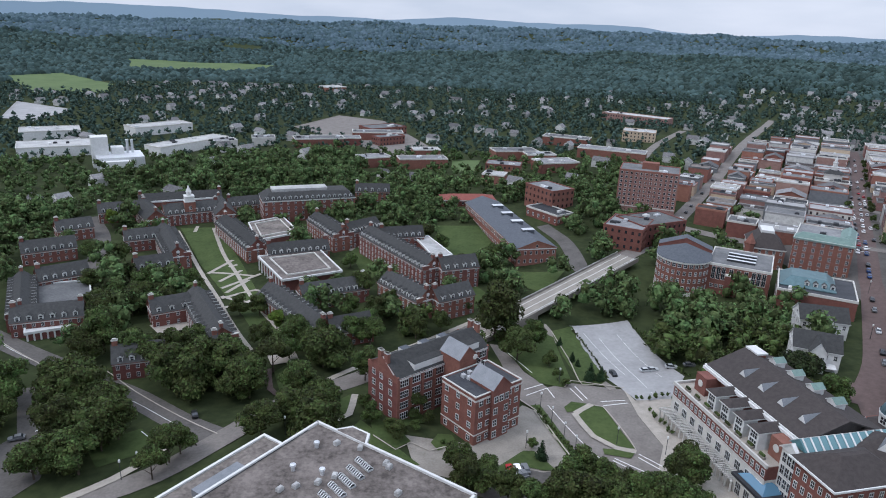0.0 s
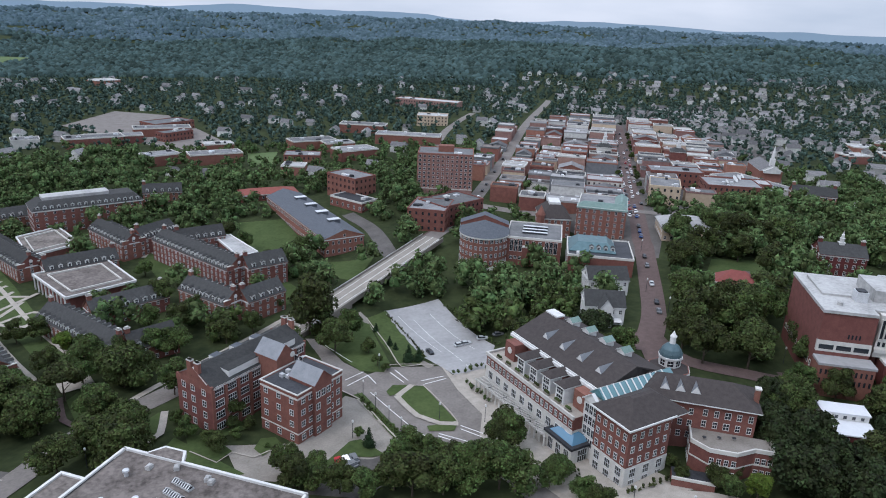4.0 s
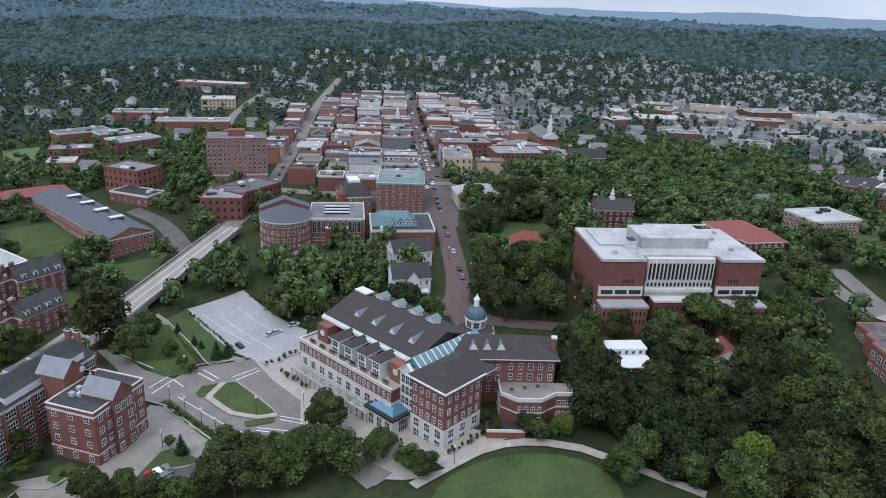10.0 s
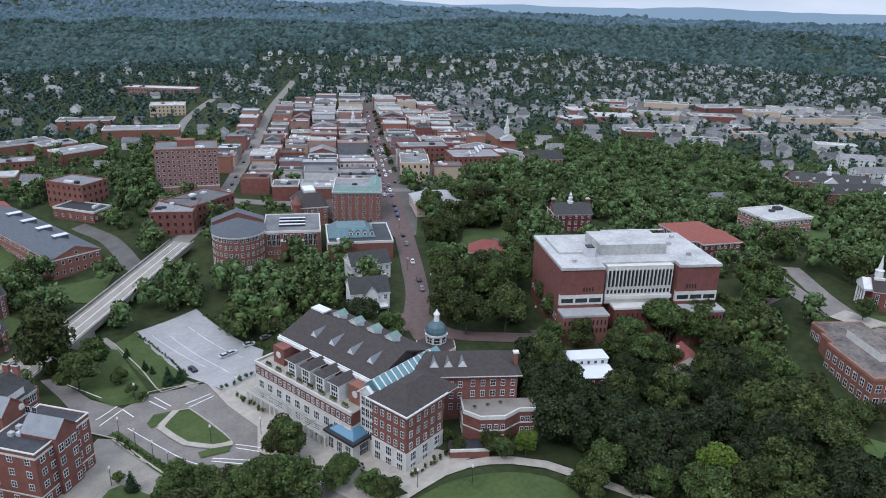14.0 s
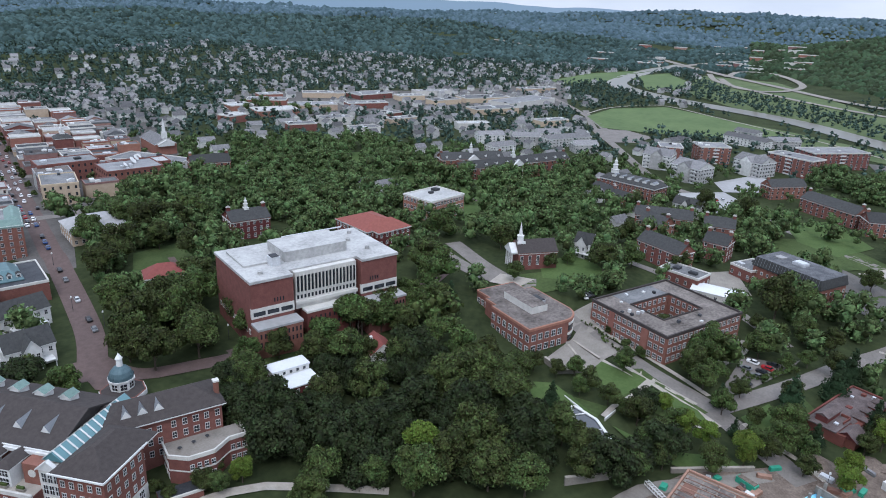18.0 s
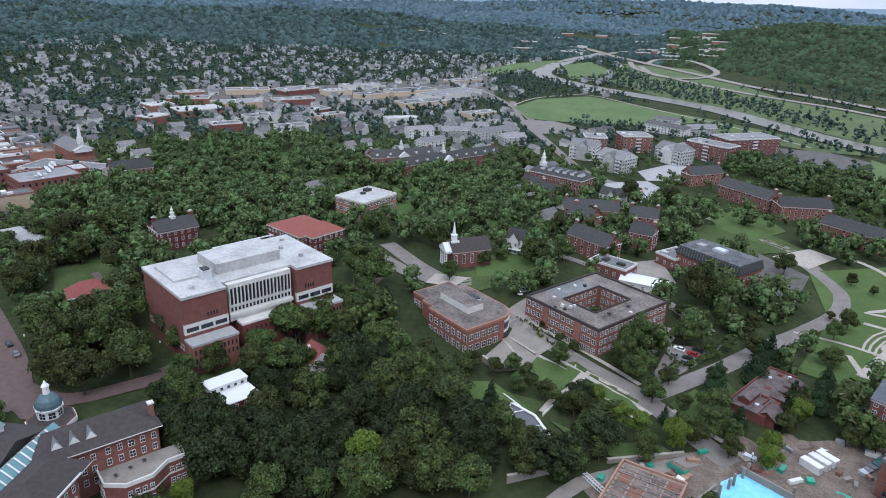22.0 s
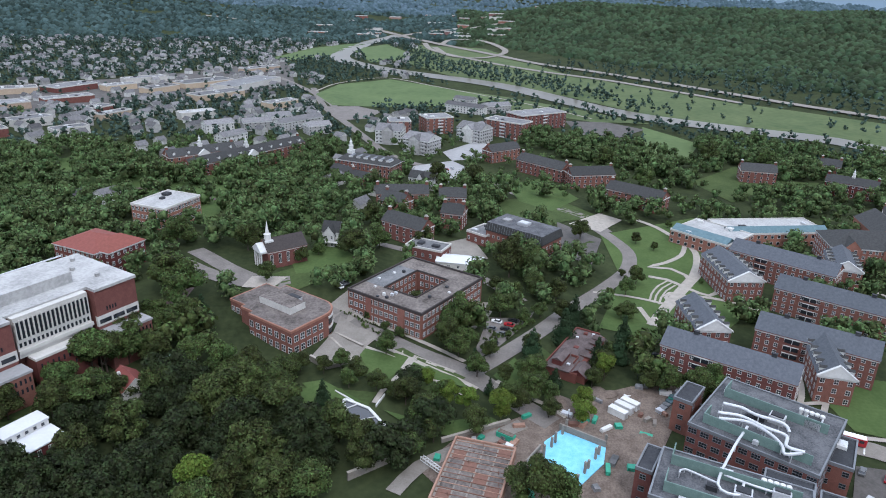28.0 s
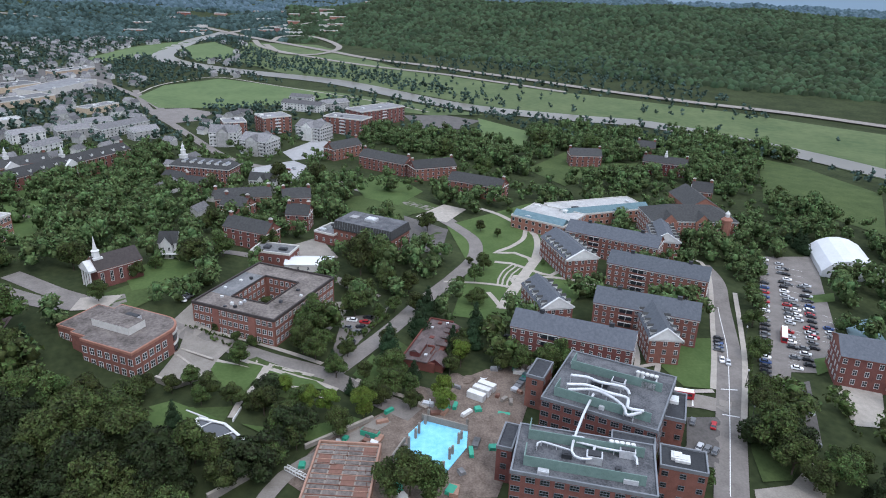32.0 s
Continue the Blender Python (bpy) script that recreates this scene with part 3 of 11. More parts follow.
def strip(name, points, width, mat, lift, label, category="road", keep=True, step=5.0, thick=0.0):
    """A road, path or line along the points, on the ground."""
    line = smooth_line(points, step)
    verts, rims = [], []
    for i, p in enumerate(line):
        d = (line[min(i + 1, len(line) - 1)] - line[max(i - 1, 0)]).to_2d().normalized()
        n = Vector((-d.y, d.x))
        for s in (1, 0, -1):
            q = p.to_2d() + n * s * width / 2
            verts.append((q.x, q.y, float(ground_z(q.x, q.y)) + lift))
    faces = []
    for i in range(len(line) - 1):
        a = 3 * i
        faces += [(a, a + 1, a + 4, a + 3), (a + 1, a + 2, a + 5, a + 4)]
    if keep:
        STRIPS.append(([(p.x, p.y) for p in line[::2] + line[-1:]], width / 2 + 2.0))
    return raw_mesh(name, np.array(verts), np.array(faces), mat, label, category, "structure")


# ---- the ground: one sheet to the horizon ----
sheet("ground", stretch_axis(-3300, 4500, -340, 700, 7.0, 1.05), stretch_axis(-3600, 4500, -420, 640, 7.0, 1.05), FLOOR, label="green ground of the valley and hills")

# ---- roads, paths, lawns and water ----
strip("road", [(35.3, 277.7), (19.6, 261.7), (-3.4, 236.8), (-26.3, 209.9), (-49.1, 189), (-61.7, 168.6), (-74.7, 150.1), (-90.2, 139.1)], 9, ROADWAY, 0.22, "grey asphalt road with worn edges", "road")
strip("road", [(-177, 237.6), (-146.9, 219.7), (-120.9, 205.1), (-98.2, 193.1), (-75.8, 177.5), (-61.4, 167.6)], 9, ASPHALT, 0.2, "grey asphalt road with worn edges", "road")
strip("road", [(86.1, 324), (97.1, 340.1), (110, 355.1), (133.4, 371.5)], 9, BRICK_ROAD, 0.25, "grey asphalt road with worn edges", "road")
area("road", [(-138.3, 195.2), (-126, 200), (-112.3, 173.8), (-104.5, 148.9), (-107.2, 141), (-112.9, 140.8), (-125.9, 161), (-123.2, 169.9)], ASPHALT, 0.16, "asphalt car park between trees", "road")
area("pavement", [(76.8, 160.3), (70.7, 143.9), (70.4, 130.1), (77.3, 124.8), (85.6, 121.7), (101.3, 126.1), (94.6, 132.9), (92.9, 151.7), (86.9, 161.8)], PAVING, 0.36, "pale paved forecourt of the student centre", "pavement", cell=5)
strip("road", [(65.5, 147.1), (69.3, 137.6), (73.1, 127.7)], 7, ROADWAY, 0.42, "grey service drive past the forecourt", "road")
area("lawn", [(84.2, 139.8), (87.8, 130.9), (88.9, 122.7), (83.4, 123.8), (82.3, 133.4)], FLOOR, 0.5, "dark planted bed in the forecourt", "planting bed", cell=4)
strip("lawn", [(32.6, 195.3), (37.7, 178.0), (42.5, 162.0), (47.7, 149.7), (52.6, 142.6)], 3.2, LAWN, 0.5, "narrow planted median beside the loop", "lawn")
area("road", [(31.3, 218.8), (38.3, 207.9), (47.1, 211.9), (64.8, 208.5), (65.7, 191.4), (68.9, 174.8), (62.9, 158.1), (52.8, 153.7), (42.3, 161.1), (32.5, 192.2), (27.3, 199.3), (23.3, 225.8), (20, 241.9), (25.1, 240.3)], ROADWAY, 0.2, "grey asphalt turning loop", "road")
area("car_park", [(55.1, 262.9), (80.7, 268.3), (89, 218), (80.1, 201.7), (67.7, 200.7), (60.9, 217.2)], LOT, 0.3, "pale weathered asphalt car park", "car park")
area("pavement", [(64.8, 208.5), (67.1, 200.9), (79.7, 201.9), (81.9, 196.3), (83.8, 180.1), (82.2, 162.7), (75, 148.5), (67.4, 153.7), (64.4, 163.7), (68.9, 174.8), (65.7, 191.4)], PAVING, 0.3, "pale concrete forecourt with seams", "pavement")
area("pavement", [(-9.2, 174.9), (8.9, 172.5), (28.5, 195.2), (32.5, 192.2), (42.5, 161.7), (35.7, 160.9), (22.4, 157.1), (7.3, 154.2), (-5.1, 157.6)], CONCRETE, 0.2, "pale concrete service yard", "pavement")
area("pavement", [(9.6, 148.6), (22.4, 157.1), (35.7, 160.9), (37.7, 152), (25.8, 142.9)], ASPHALT, 0.24, "small asphalt car park", "car park")
area("lawn", [(-23.1, 181.2), (-3.7, 159.9), (-17.1, 157.7), (-27.2, 170.7)], LAWN, 0.3, "mown lawn between paths", "lawn")
area("lawn", [(46.5, 257.1), (56.1, 263.2), (62.1, 217.4), (57.2, 211.1), (50.9, 210.7), (47.9, 235.4)], LAWN, 0.3, "mown grass bank with young conifers", "lawn")
area("lawn", [(23.1, 240.9), (35.9, 210.7), (44.3, 208.2), (47.6, 214.1), (46.7, 251.8), (38.7, 258.4)], LAWN, 0.28, "mown lawn beside the road", "lawn")
area("lawn", [(51.5, 197.1), (55.2, 196), (60, 172.4), (54.2, 172.6), (51.2, 174.6), (45.6, 190.2)], LAWN, 0.45, "oval grass island in the turning loop", "lawn")
area("lawn", [(42.1, 194.9), (45.1, 198.6), (51.6, 197.4), (45, 192.5), (42.6, 191.8)], LAWN, 0.45, "grass tip of the island", "lawn")
area("lawn", [(50.1, 172.3), (54.1, 172.3), (59.4, 170.6), (57.5, 167.9), (50.1, 169.4)], LAWN, 0.45, "grass tip of the island", "lawn")
strip("path", [(44.8, 191.5), (48.6, 178.7), (54.3, 172.9), (59.9, 171.1)], 2, PAVING, 0.5, "pale concrete footpath", "path")
strip("path", [(51.6, 197.4), (45.1, 191.4)], 2, PAVING, 0.5, "pale concrete footpath", "path")
strip("path", [(43.6, 262.9), (49.9, 241.5), (55.1, 221.9), (61.3, 208.6)], 3, CONCRETE, 0.25, "concrete footpath", "path")
strip("kerb", [(51.5, 197.1), (55.2, 196), (60, 172.4), (54.2, 172.6), (51.2, 174.6), (45.6, 190.2), (51.5, 197.1)], 0.45, PAVING, 0.55, "pale concrete kerb", "kerb")
strip("kerb", [(27, 199.4), (32.5, 192.2), (42.3, 161.1), (52.8, 153.7), (62.9, 158.1)], 0.45, PAVING, 0.55, "pale concrete kerb", "kerb")
strip("kerb", [(44.3, 208.2), (47.4, 213.2), (65.1, 209.4)], 0.45, PAVING, 0.55, "pale concrete kerb", "kerb")
strip("kerb", [(46.5, 257.1), (49.7, 233.4), (50.9, 210.7), (58.1, 210.8)], 0.45, PAVING, 0.55, "pale concrete kerb", "kerb")
strip("kerb", [(-169.3, 232.3), (-144.3, 215.2), (-131, 207.5), (-120.7, 212.4), (-99.8, 196.6), (-76.9, 180.3), (-64, 170.5)], 0.45, PAVING, 0.5, "pale concrete kerb", "kerb")
strip("kerb", [(31.9, 192.2), (35.7, 179.6), (40, 168.2), (46.3, 158.4)], 0.45, PAVING, 0.5, "pale concrete kerb", "kerb")
strip("kerb", [(-18.4, 172.9), (-11.1, 166.3), (-6.9, 170.9), (-1.3, 167.3), (5.3, 170.8)], 0.45, PAVING, 0.5, "pale concrete kerb", "kerb")
area("lawn", [(-152.3, 377.9), (-132.6, 383.1), (-100.7, 323.8), (-71.2, 262.8), (-55.2, 233.2), (-64.5, 227.7), (-82.9, 262), (-121.2, 320.9)], LAWN, 0.3, "mown green crossed by footpaths", "lawn")
strip("path", [(-151.8, 372.3), (-129.4, 332.1), (-114.7, 306), (-98.4, 278.2), (-92.1, 266.1), (-79.4, 243.4), (-70.2, 228.8)], 1.9, PAVING, 0.45, "pale concrete footpath across the green", "path")
strip("path", [(-134.1, 380.5), (-115.3, 338.6), (-102.5, 315.5), (-87.7, 287.6), (-73.5, 262.6), (-62.2, 244.7), (-55, 230.7)], 1.9, PAVING, 0.45, "pale concrete footpath across the green", "path")
strip("path", [(-113.6, 309.3), (-107.5, 329.5)], 1.9, PAVING, 0.45, "pale concrete footpath across the green", "path")
strip("path", [(-113, 310.9), (-102.5, 310.7), (-91.5, 309)], 1.9, PAVING, 0.45, "pale concrete footpath across the green", "path")
strip("path", [(-101.4, 291.6), (-88.5, 312.4)], 1.9, PAVING, 0.45, "pale concrete footpath across the green", "path")
strip("path", [(-97.7, 286.4), (-92.2, 303.6)], 1.9, PAVING, 0.45, "pale concrete footpath across the green", "path")
strip("path", [(-105, 299.8), (-99, 315.9)], 1.9, PAVING, 0.45, "pale concrete footpath across the green", "path")
strip("path", [(-97.6, 279.7), (-85.6, 291.3), (-77.6, 288.6)], 1.9, PAVING, 0.45, "pale concrete footpath across the green", "path")
strip("path", [(-93, 269.8), (-81.4, 281.4)], 1.9, PAVING, 0.45, "pale concrete footpath across the green", "path")
strip("path", [(-98.4, 282.2), (-87.9, 277.4), (-76.8, 275.2)], 1.9, PAVING, 0.45, "pale concrete footpath across the green", "path")
strip("path", [(-141.8, 371.5), (-144.1, 382.6)], 1.9, PAVING, 0.45, "pale concrete footpath across the green", "path")
strip("path", [(-103.4, 323.4), (-106.6, 319.7)], 1.9, PAVING, 0.45, "pale concrete footpath across the green", "path")
area("pavement", [(-64.5, 227.7), (-54.8, 231.7), (-50.5, 221.3), (-59.8, 217.3)], PAVING, 0.4, "pale paved court", "pavement")
area("lawn", [(-57.5, 212.1), (-52.5, 221.2), (-45, 212.3), (-44, 199.4), (-52, 197.4)], LAWN, 0.35, "round lawn beside the paved court", "lawn")
strip("path", [(-60.1, 214.3), (-55.8, 199.6), (-51.1, 193.4), (-44, 199.4), (-44.6, 212.3), (-50.3, 220.4)], 2.2, BRICK_ROAD, 0.5, "brick footpath round a lawn", "path")
area("lawn", [(-52, 376.6), (-26.6, 328.9), (-35.5, 305.2), (-49.1, 344.5)], LAWN, 0.3, "mown lawn between halls", "lawn")
strip("path", [(-45.9, 367.3), (-49.7, 348.8)], 2.2, PAVING, 0.45, "pale footpath", "path")
strip("path", [(-50, 362.3), (-36.6, 340.8), (-26.6, 328.9)], 2.2, PAVING, 0.45, "pale footpath", "path")
area("lawn", [(-1.8, 262.9), (25.7, 284.2), (16.2, 305.2), (-2.2, 277.9)], LAWN, 0.3, "mown lawn by the road", "lawn")
area("lawn", [(30.1, 310.3), (47.3, 294.2), (61.7, 320.4), (34.4, 329)], LAWN, 0.3, "mown lawn by the bridge", "lawn")
strip("path", [(-47.4, 193.3), (-34.4, 210.6), (-16.2, 231.7), (3, 251.8), (22.5, 272.1)], 2.4, PAVING, 0.4, "pale concrete pavement beside the road", "pavement")
area("lawn", [(-5.1, 396.8), (22.4, 399.7), (35.1, 338), (2.3, 341.8)], LAWN, 0.26, "mown grass slope", "lawn")
strip("road", [(59.9, 397.5), (69, 367.4), (69.6, 318.1), (77, 312.4)], 8, ASPHALT, 0.22, "grey asphalt road with worn edges", "road")
strip("road", [(-211.8, 392.1), (-187.8, 356.2), (-174, 321.6), (-172, 306.1)], 9, ASPHALT, 0.22, "grey asphalt road with worn edges", "road")
area("lawn", [(-92.1, 154.3), (-77.9, 165.5), (-88.7, 175.2), (-100.9, 165.5)], LAWN, 0.3, "mown grass by the road", "lawn")
strip("path", [(-93.4, 139.6), (-84.7, 148.7), (-78.7, 159.4), (-77.3, 163.8)], 3, PAVING, 0.4, "pale concrete pavement", "pavement")
area("car_park", [(-167, 747), (-134, 852), (-75, 818), (-17, 660), (-45, 596), (-80, 645)], ROADWAY, 0.5, "wide pale car park", "car park", cell=14)
area("lawn", [(-745, 1638), (-383, 1624), (-416, 1461), (-635, 1403)], FIELD, 1.2, "broad far meadow", "field", cell=40)
area("lawn", [(-741, 1173), (-695, 1264), (-536, 1118), (-488, 998), (-573, 962)], FIELD, 1, "broad far sports meadow", "field", cell=40)
area("car_park", [(-539, 866), (-440, 812), (-434, 721), (-475, 729)], LOT, 0.7, "far car park", "car park", cell=20)
area("lawn", [(5, 591), (30, 594), (23, 544), (5, 542)], FIELD, 0.5, "small sports lawn", "lawn")
area("pavement", [(-116.5, 248), (-105.5, 258.4), (-92.7, 245.6), (-105.9, 235.9)], PAVING, 0.5, "pale paved terrace with seats", "pavement")
area("lawn", [(-20.4, 183.1), (-12.1, 179.4), (-7, 171.5), (-11.1, 166.6), (-18.4, 172.9)], LAWN, 0.42, "shaded lawn by the hall", "lawn")
area("lawn", [(-1.1, 171.4), (1, 176.3), (5.3, 176.1), (6.5, 172.4), (1.2, 167.5)], LAWN, 0.5, "planted bed in the yard", "lawn")
area("lawn", [(17.2, 160.1), (26.1, 169.4), (29.4, 169.6), (34.7, 160.5), (30.7, 160.2), (24.5, 162.2), (17.9, 158.1)], LAWN, 0.45, "grass triangle by the yard", "lawn")
area("car_park", [(18.1, 156.5), (24.4, 161.1), (30.9, 159.4), (34.5, 159.2), (29.9, 153.3), (18.9, 150.1)], ASPHALT, 0.32, "small asphalt car park", "car park")
area("lawn", [(-13.5, 185.8), (-5.3, 190.1), (-3.2, 182.1), (-9.5, 179.2)], LAWN, 0.46, "planted bed under the hall", "lawn")
area("lawn", [(-33.3, 189.8), (-28.4, 196.5), (-26, 187.1), (-29.4, 178.8)], LAWN, 0.46, "lawn beside curved footpaths", "lawn")
strip("path", [(-37, 182.4), (-29.6, 179.9), (-27, 183.7), (-26.9, 196.6)], 2.2, PAVING, 0.5, "pale curved footpath", "path")
strip("street", [(130.6, 182.1), (154.1, 214.5), (190.5, 280.3), (208.6, 317.3), (322, 527), (397, 672)], 9.5, BRICK_ROAD, 0.25, "red brick high street", "street")
strip("street", [(93.9, 333.5), (140.6, 398.4), (209, 525), (259, 620), (350, 786), (434, 935)], 9, ROADWAY, 0.3, "grey town street", "street")
strip("street", [(134.1, 390.1), (152.4, 374.7), (166.4, 358.2)], 8, ROADWAY, 0.3, "grey town street", "street")
strip("street", [(220.8, 340.3), (239.1, 331), (272.5, 334.9)], 8, ROADWAY, 0.3, "grey town street", "street")
strip("street", [(280, 446), (306, 420), (350, 405)], 8, ROADWAY, 0.3, "grey town street", "street")
strip("street", [(207, 486), (240, 457), (274, 450)], 8, ROADWAY, 0.3, "grey town street", "street")
strip("street", [(138.9, 192.6), (140.4, 171.9), (161, 159.3), (188.3, 152.2), (213.8, 141.5), (241.7, 129.2), (272.7, 127.2)], 7, BRICK_ROAD, 0.25, "red brick lane below the library", "street")
area("pavement", [(133.7, 196.2), (143.1, 193), (140.6, 175.4), (129.8, 170.6), (127.4, 177.3)], BRICK_ROAD, 0.3, "red brick junction", "street")
area("lawn", [(211.8, 257.2), (237.1, 247.5), (208.6, 212), (188.8, 211.7), (186.1, 228.2)], LAWN, 0.3, "shaded college lawn", "lawn")
strip("path", [(214.9, 237), (204.7, 221), (194, 214.2)], 3, BRICK_ROAD, 0.45, "brick footpath over the lawn", "path")
area("lawn", [(166.6, 153.5), (189.1, 144.8), (182.7, 140.3), (161.7, 148.4)], LAWN, 0.4, "mown strip of lawn", "lawn")
area("lawn", [(235.6, 125.1), (241.6, 119.8), (236.9, 116.8), (230.1, 121.4)], LAWN, 0.4, "mown strip of lawn", "lawn")
strip("path", [(168.1, 160.9), (194.9, 152.6), (198.3, 152.9)], 4, BRICK_ROAD, 0.4, "red brick terrace walk", "path")
area("lawn", [(77, 112.6), (83.5, 117.6), (88, 119.4), (92, 120.1), (97, 120.2), (102, 119.8), (107, 118.5), (112, 116.5), (116.5, 114), (120.4, 110.8), (123.3, 107.2), (125.2, 103), (125.6, 98.5), (124.2, 93), (119, 86), (98, 92)], LAWN, 0.35, "mown round lawn", "lawn")
strip("path", [(78, 121.4), (92.8, 123.4), (101, 124.2), (108.5, 123.2), (114.5, 120.9), (120.1, 117.4), (126.9, 110.5), (131.2, 102.2), (136.3, 92), (142.2, 80)], 3.2, PAVING, 0.45, "pale curved footpath", "path")
area("pavement", [(74.9, 189.3), (91.7, 126.6), (111.2, 124.6), (95.2, 150.1), (83.1, 179.1)], PAVING, 0.3, "pale paved terrace in front of the hall", "pavement")
strip("road", [(69.7, 139.5), (71.5, 127.3)], 8, ROADWAY, 0.25, "grey asphalt road with worn edges", "road")
strip("street", [(306.7, 139.5), (288.1, 115.3), (272.7, 89.0), (263.5, 66.6), (253.6, 45.3), (239.6, 25.0), (228.5, 6.8), (213.3, -9.8), (200.4, -24.5)], 8.5, ROADWAY, 0.3, "worn grey asphalt street", "road")
area("pavement", [(263.6, 66.6), (284.7, 58.9), (288.9, 44.7), (258.5, 47.1), (258.4, 61.3)], CONCRETE, 0.3, "pale concrete yard", "pavement")
area("lawn", [(210.3, 63.7), (210.3, 35.6), (187.9, 40.8), (191.7, 60.9)], LAWN, 0.3, "mown grass slope", "lawn")
area("lawn", [(238.7, 38.1), (240, 27.9), (226.4, 10.2), (218.9, 20.2), (223.8, 32.8)], LAWN, 0.3, "mown grass slope", "lawn")
strip("path", [(240, 32.1), (232, 18.6), (226.9, 9.3)], 1.8, PAVING, 0.4, "pale footpath", "path")
area("lawn", [(227.6, -6.1), (251.4, -23.3), (239.6, -30.2), (216.5, -20.1)], LAWN, 0.3, "mown corner lawn", "lawn")
area("lawn", [(279.1, 102.3), (298.3, 84.3), (285, 72), (262.9, 87.9)], LAWN, 0.3, "church lawn", "lawn")
area("pavement", [(282.2, 103.5), (284.1, 87.7), (271.7, 91.3), (271, 104.4)], PAVING, 0.4, "pale forecourt", "pavement")
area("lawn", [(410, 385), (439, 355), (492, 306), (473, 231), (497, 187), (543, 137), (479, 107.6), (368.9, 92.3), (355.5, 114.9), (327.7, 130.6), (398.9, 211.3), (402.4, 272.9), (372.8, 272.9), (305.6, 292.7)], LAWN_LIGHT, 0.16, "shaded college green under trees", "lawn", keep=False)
strip("path", [(418, 365), (392.4, 302.7), (385.7, 254.3), (415, 235.7), (408.2, 184.8), (383.3, 145)], 3, BRICK_ROAD, 0.3, "red brick walk across the college green", "path")
strip("street", [(297.2, 147.6), (282.8, 124.2), (275.9, 105.3), (281.3, 85.9)], 8, ROADWAY, 0.3, "grey asphalt road with worn edges", "road")
strip("street", [(343.9, 73.6), (336, 39), (319.9, 8.8), (291.8, -18)], 6, ROADWAY, 0.26, "grey asphalt road with worn edges", "road")
area("pavement", [(353, 25.9), (371.4, 8.6), (339.4, -1.6), (324.6, 14.7)], CONCRETE, 0.3, "concrete service yard", "pavement")
area("car_park", [(408, -42.5), (382.9, -66), (344.6, -55.7), (354, -39.5)], ASPHALT, 0.4, "asphalt yard beside the hall", "car park")
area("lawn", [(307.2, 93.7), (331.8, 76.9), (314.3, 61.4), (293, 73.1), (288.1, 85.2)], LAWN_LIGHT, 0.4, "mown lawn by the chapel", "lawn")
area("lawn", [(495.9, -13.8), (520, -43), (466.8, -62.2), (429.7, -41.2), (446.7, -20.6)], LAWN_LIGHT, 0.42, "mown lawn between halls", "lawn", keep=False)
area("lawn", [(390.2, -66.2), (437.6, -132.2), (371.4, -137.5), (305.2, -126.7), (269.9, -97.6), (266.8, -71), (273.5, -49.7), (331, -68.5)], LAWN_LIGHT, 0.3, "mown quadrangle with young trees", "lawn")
strip("path", [(279.4, -73.6), (295.7, -82.2), (313.4, -92.5), (332.3, -103.8), (354.2, -116.7), (378, -129.9)], 5.5, PAVING, 0.5, "pale concrete footpath across the quadrangle", "path")
strip("path", [(426.3, -90.8), (412.1, -102.6), (395.8, -109.5), (384.5, -114.3), (372.7, -116.1), (355.2, -112.4), (337.7, -105.7)], 3.6, PAVING, 0.5, "pale concrete footpath across the quadrangle", "path")
strip("path", [(377, -130.6), (380.7, -121.2), (385.5, -114.5)], 3.4, PAVING, 0.5, "pale concrete footpath across the quadrangle", "path")
strip("path", [(374, -127.9), (372.3, -135)], 3, PAVING, 0.5, "pale concrete footpath across the quadrangle", "path")
strip("path", [(382.5, -113), (366.1, -106.8), (353.1, -95.2), (346.2, -85.5), (345.5, -96.5), (337.9, -102.3), (330.1, -102.6)], 2.6, PAVING, 0.5, "pale concrete footpath across the quadrangle", "path")
strip("path", [(333.8, -82.7), (330.9, -91.2), (321.4, -99.2), (314.2, -107.5), (323.9, -115.4), (339.6, -120.2), (354.2, -123.3), (371.2, -131.2)], 2.6, PAVING, 0.5, "pale concrete footpath across the quadrangle", "path")
strip("path", [(311.3, -92), (312.5, -102.6), (309.5, -113.4), (301.1, -126.6)], 2.6, PAVING, 0.5, "pale concrete footpath across the quadrangle", "path")
strip("path", [(309.2, -92.3), (300.4, -93.8), (292.4, -97.1)], 2.4, PAVING, 0.5, "pale concrete footpath across the quadrangle", "path")
strip("path", [(297.2, -71.2), (287.2, -72.8), (279.4, -73.6)], 2.4, PAVING, 0.5, "pale concrete footpath across the quadrangle", "path")
strip("path", [(329.4, -91.1), (322.5, -85.1), (312.3, -79.8), (304.5, -77.4)], 1, PAVING, 0.5, "pale concrete footpath across the quadrangle", "path")
strip("path", [(327.1, -92.6), (320.2, -86.7), (310.8, -81.7), (303, -79.3)], 1, PAVING, 0.5, "pale concrete footpath across the quadrangle", "path")
strip("path", [(324.7, -94.1), (317.3, -88), (308.6, -83.5), (301.5, -81.2)], 1, PAVING, 0.5, "pale concrete footpath across the quadrangle", "path")
strip("path", [(310.7, -51.9), (308.6, -67), (305.1, -77.5), (301.1, -86.4)], 2, PAVING, 0.5, "pale concrete footpath across the quadrangle", "path")
strip("path", [(310.5, -86), (315, -89.2), (315.5, -92.2), (310.6, -92.6), (305.4, -89.5), (305, -86.3), (310.5, -86)], 2.2, PAVING, 0.5, "pale concrete footpath across the quadrangle", "path")
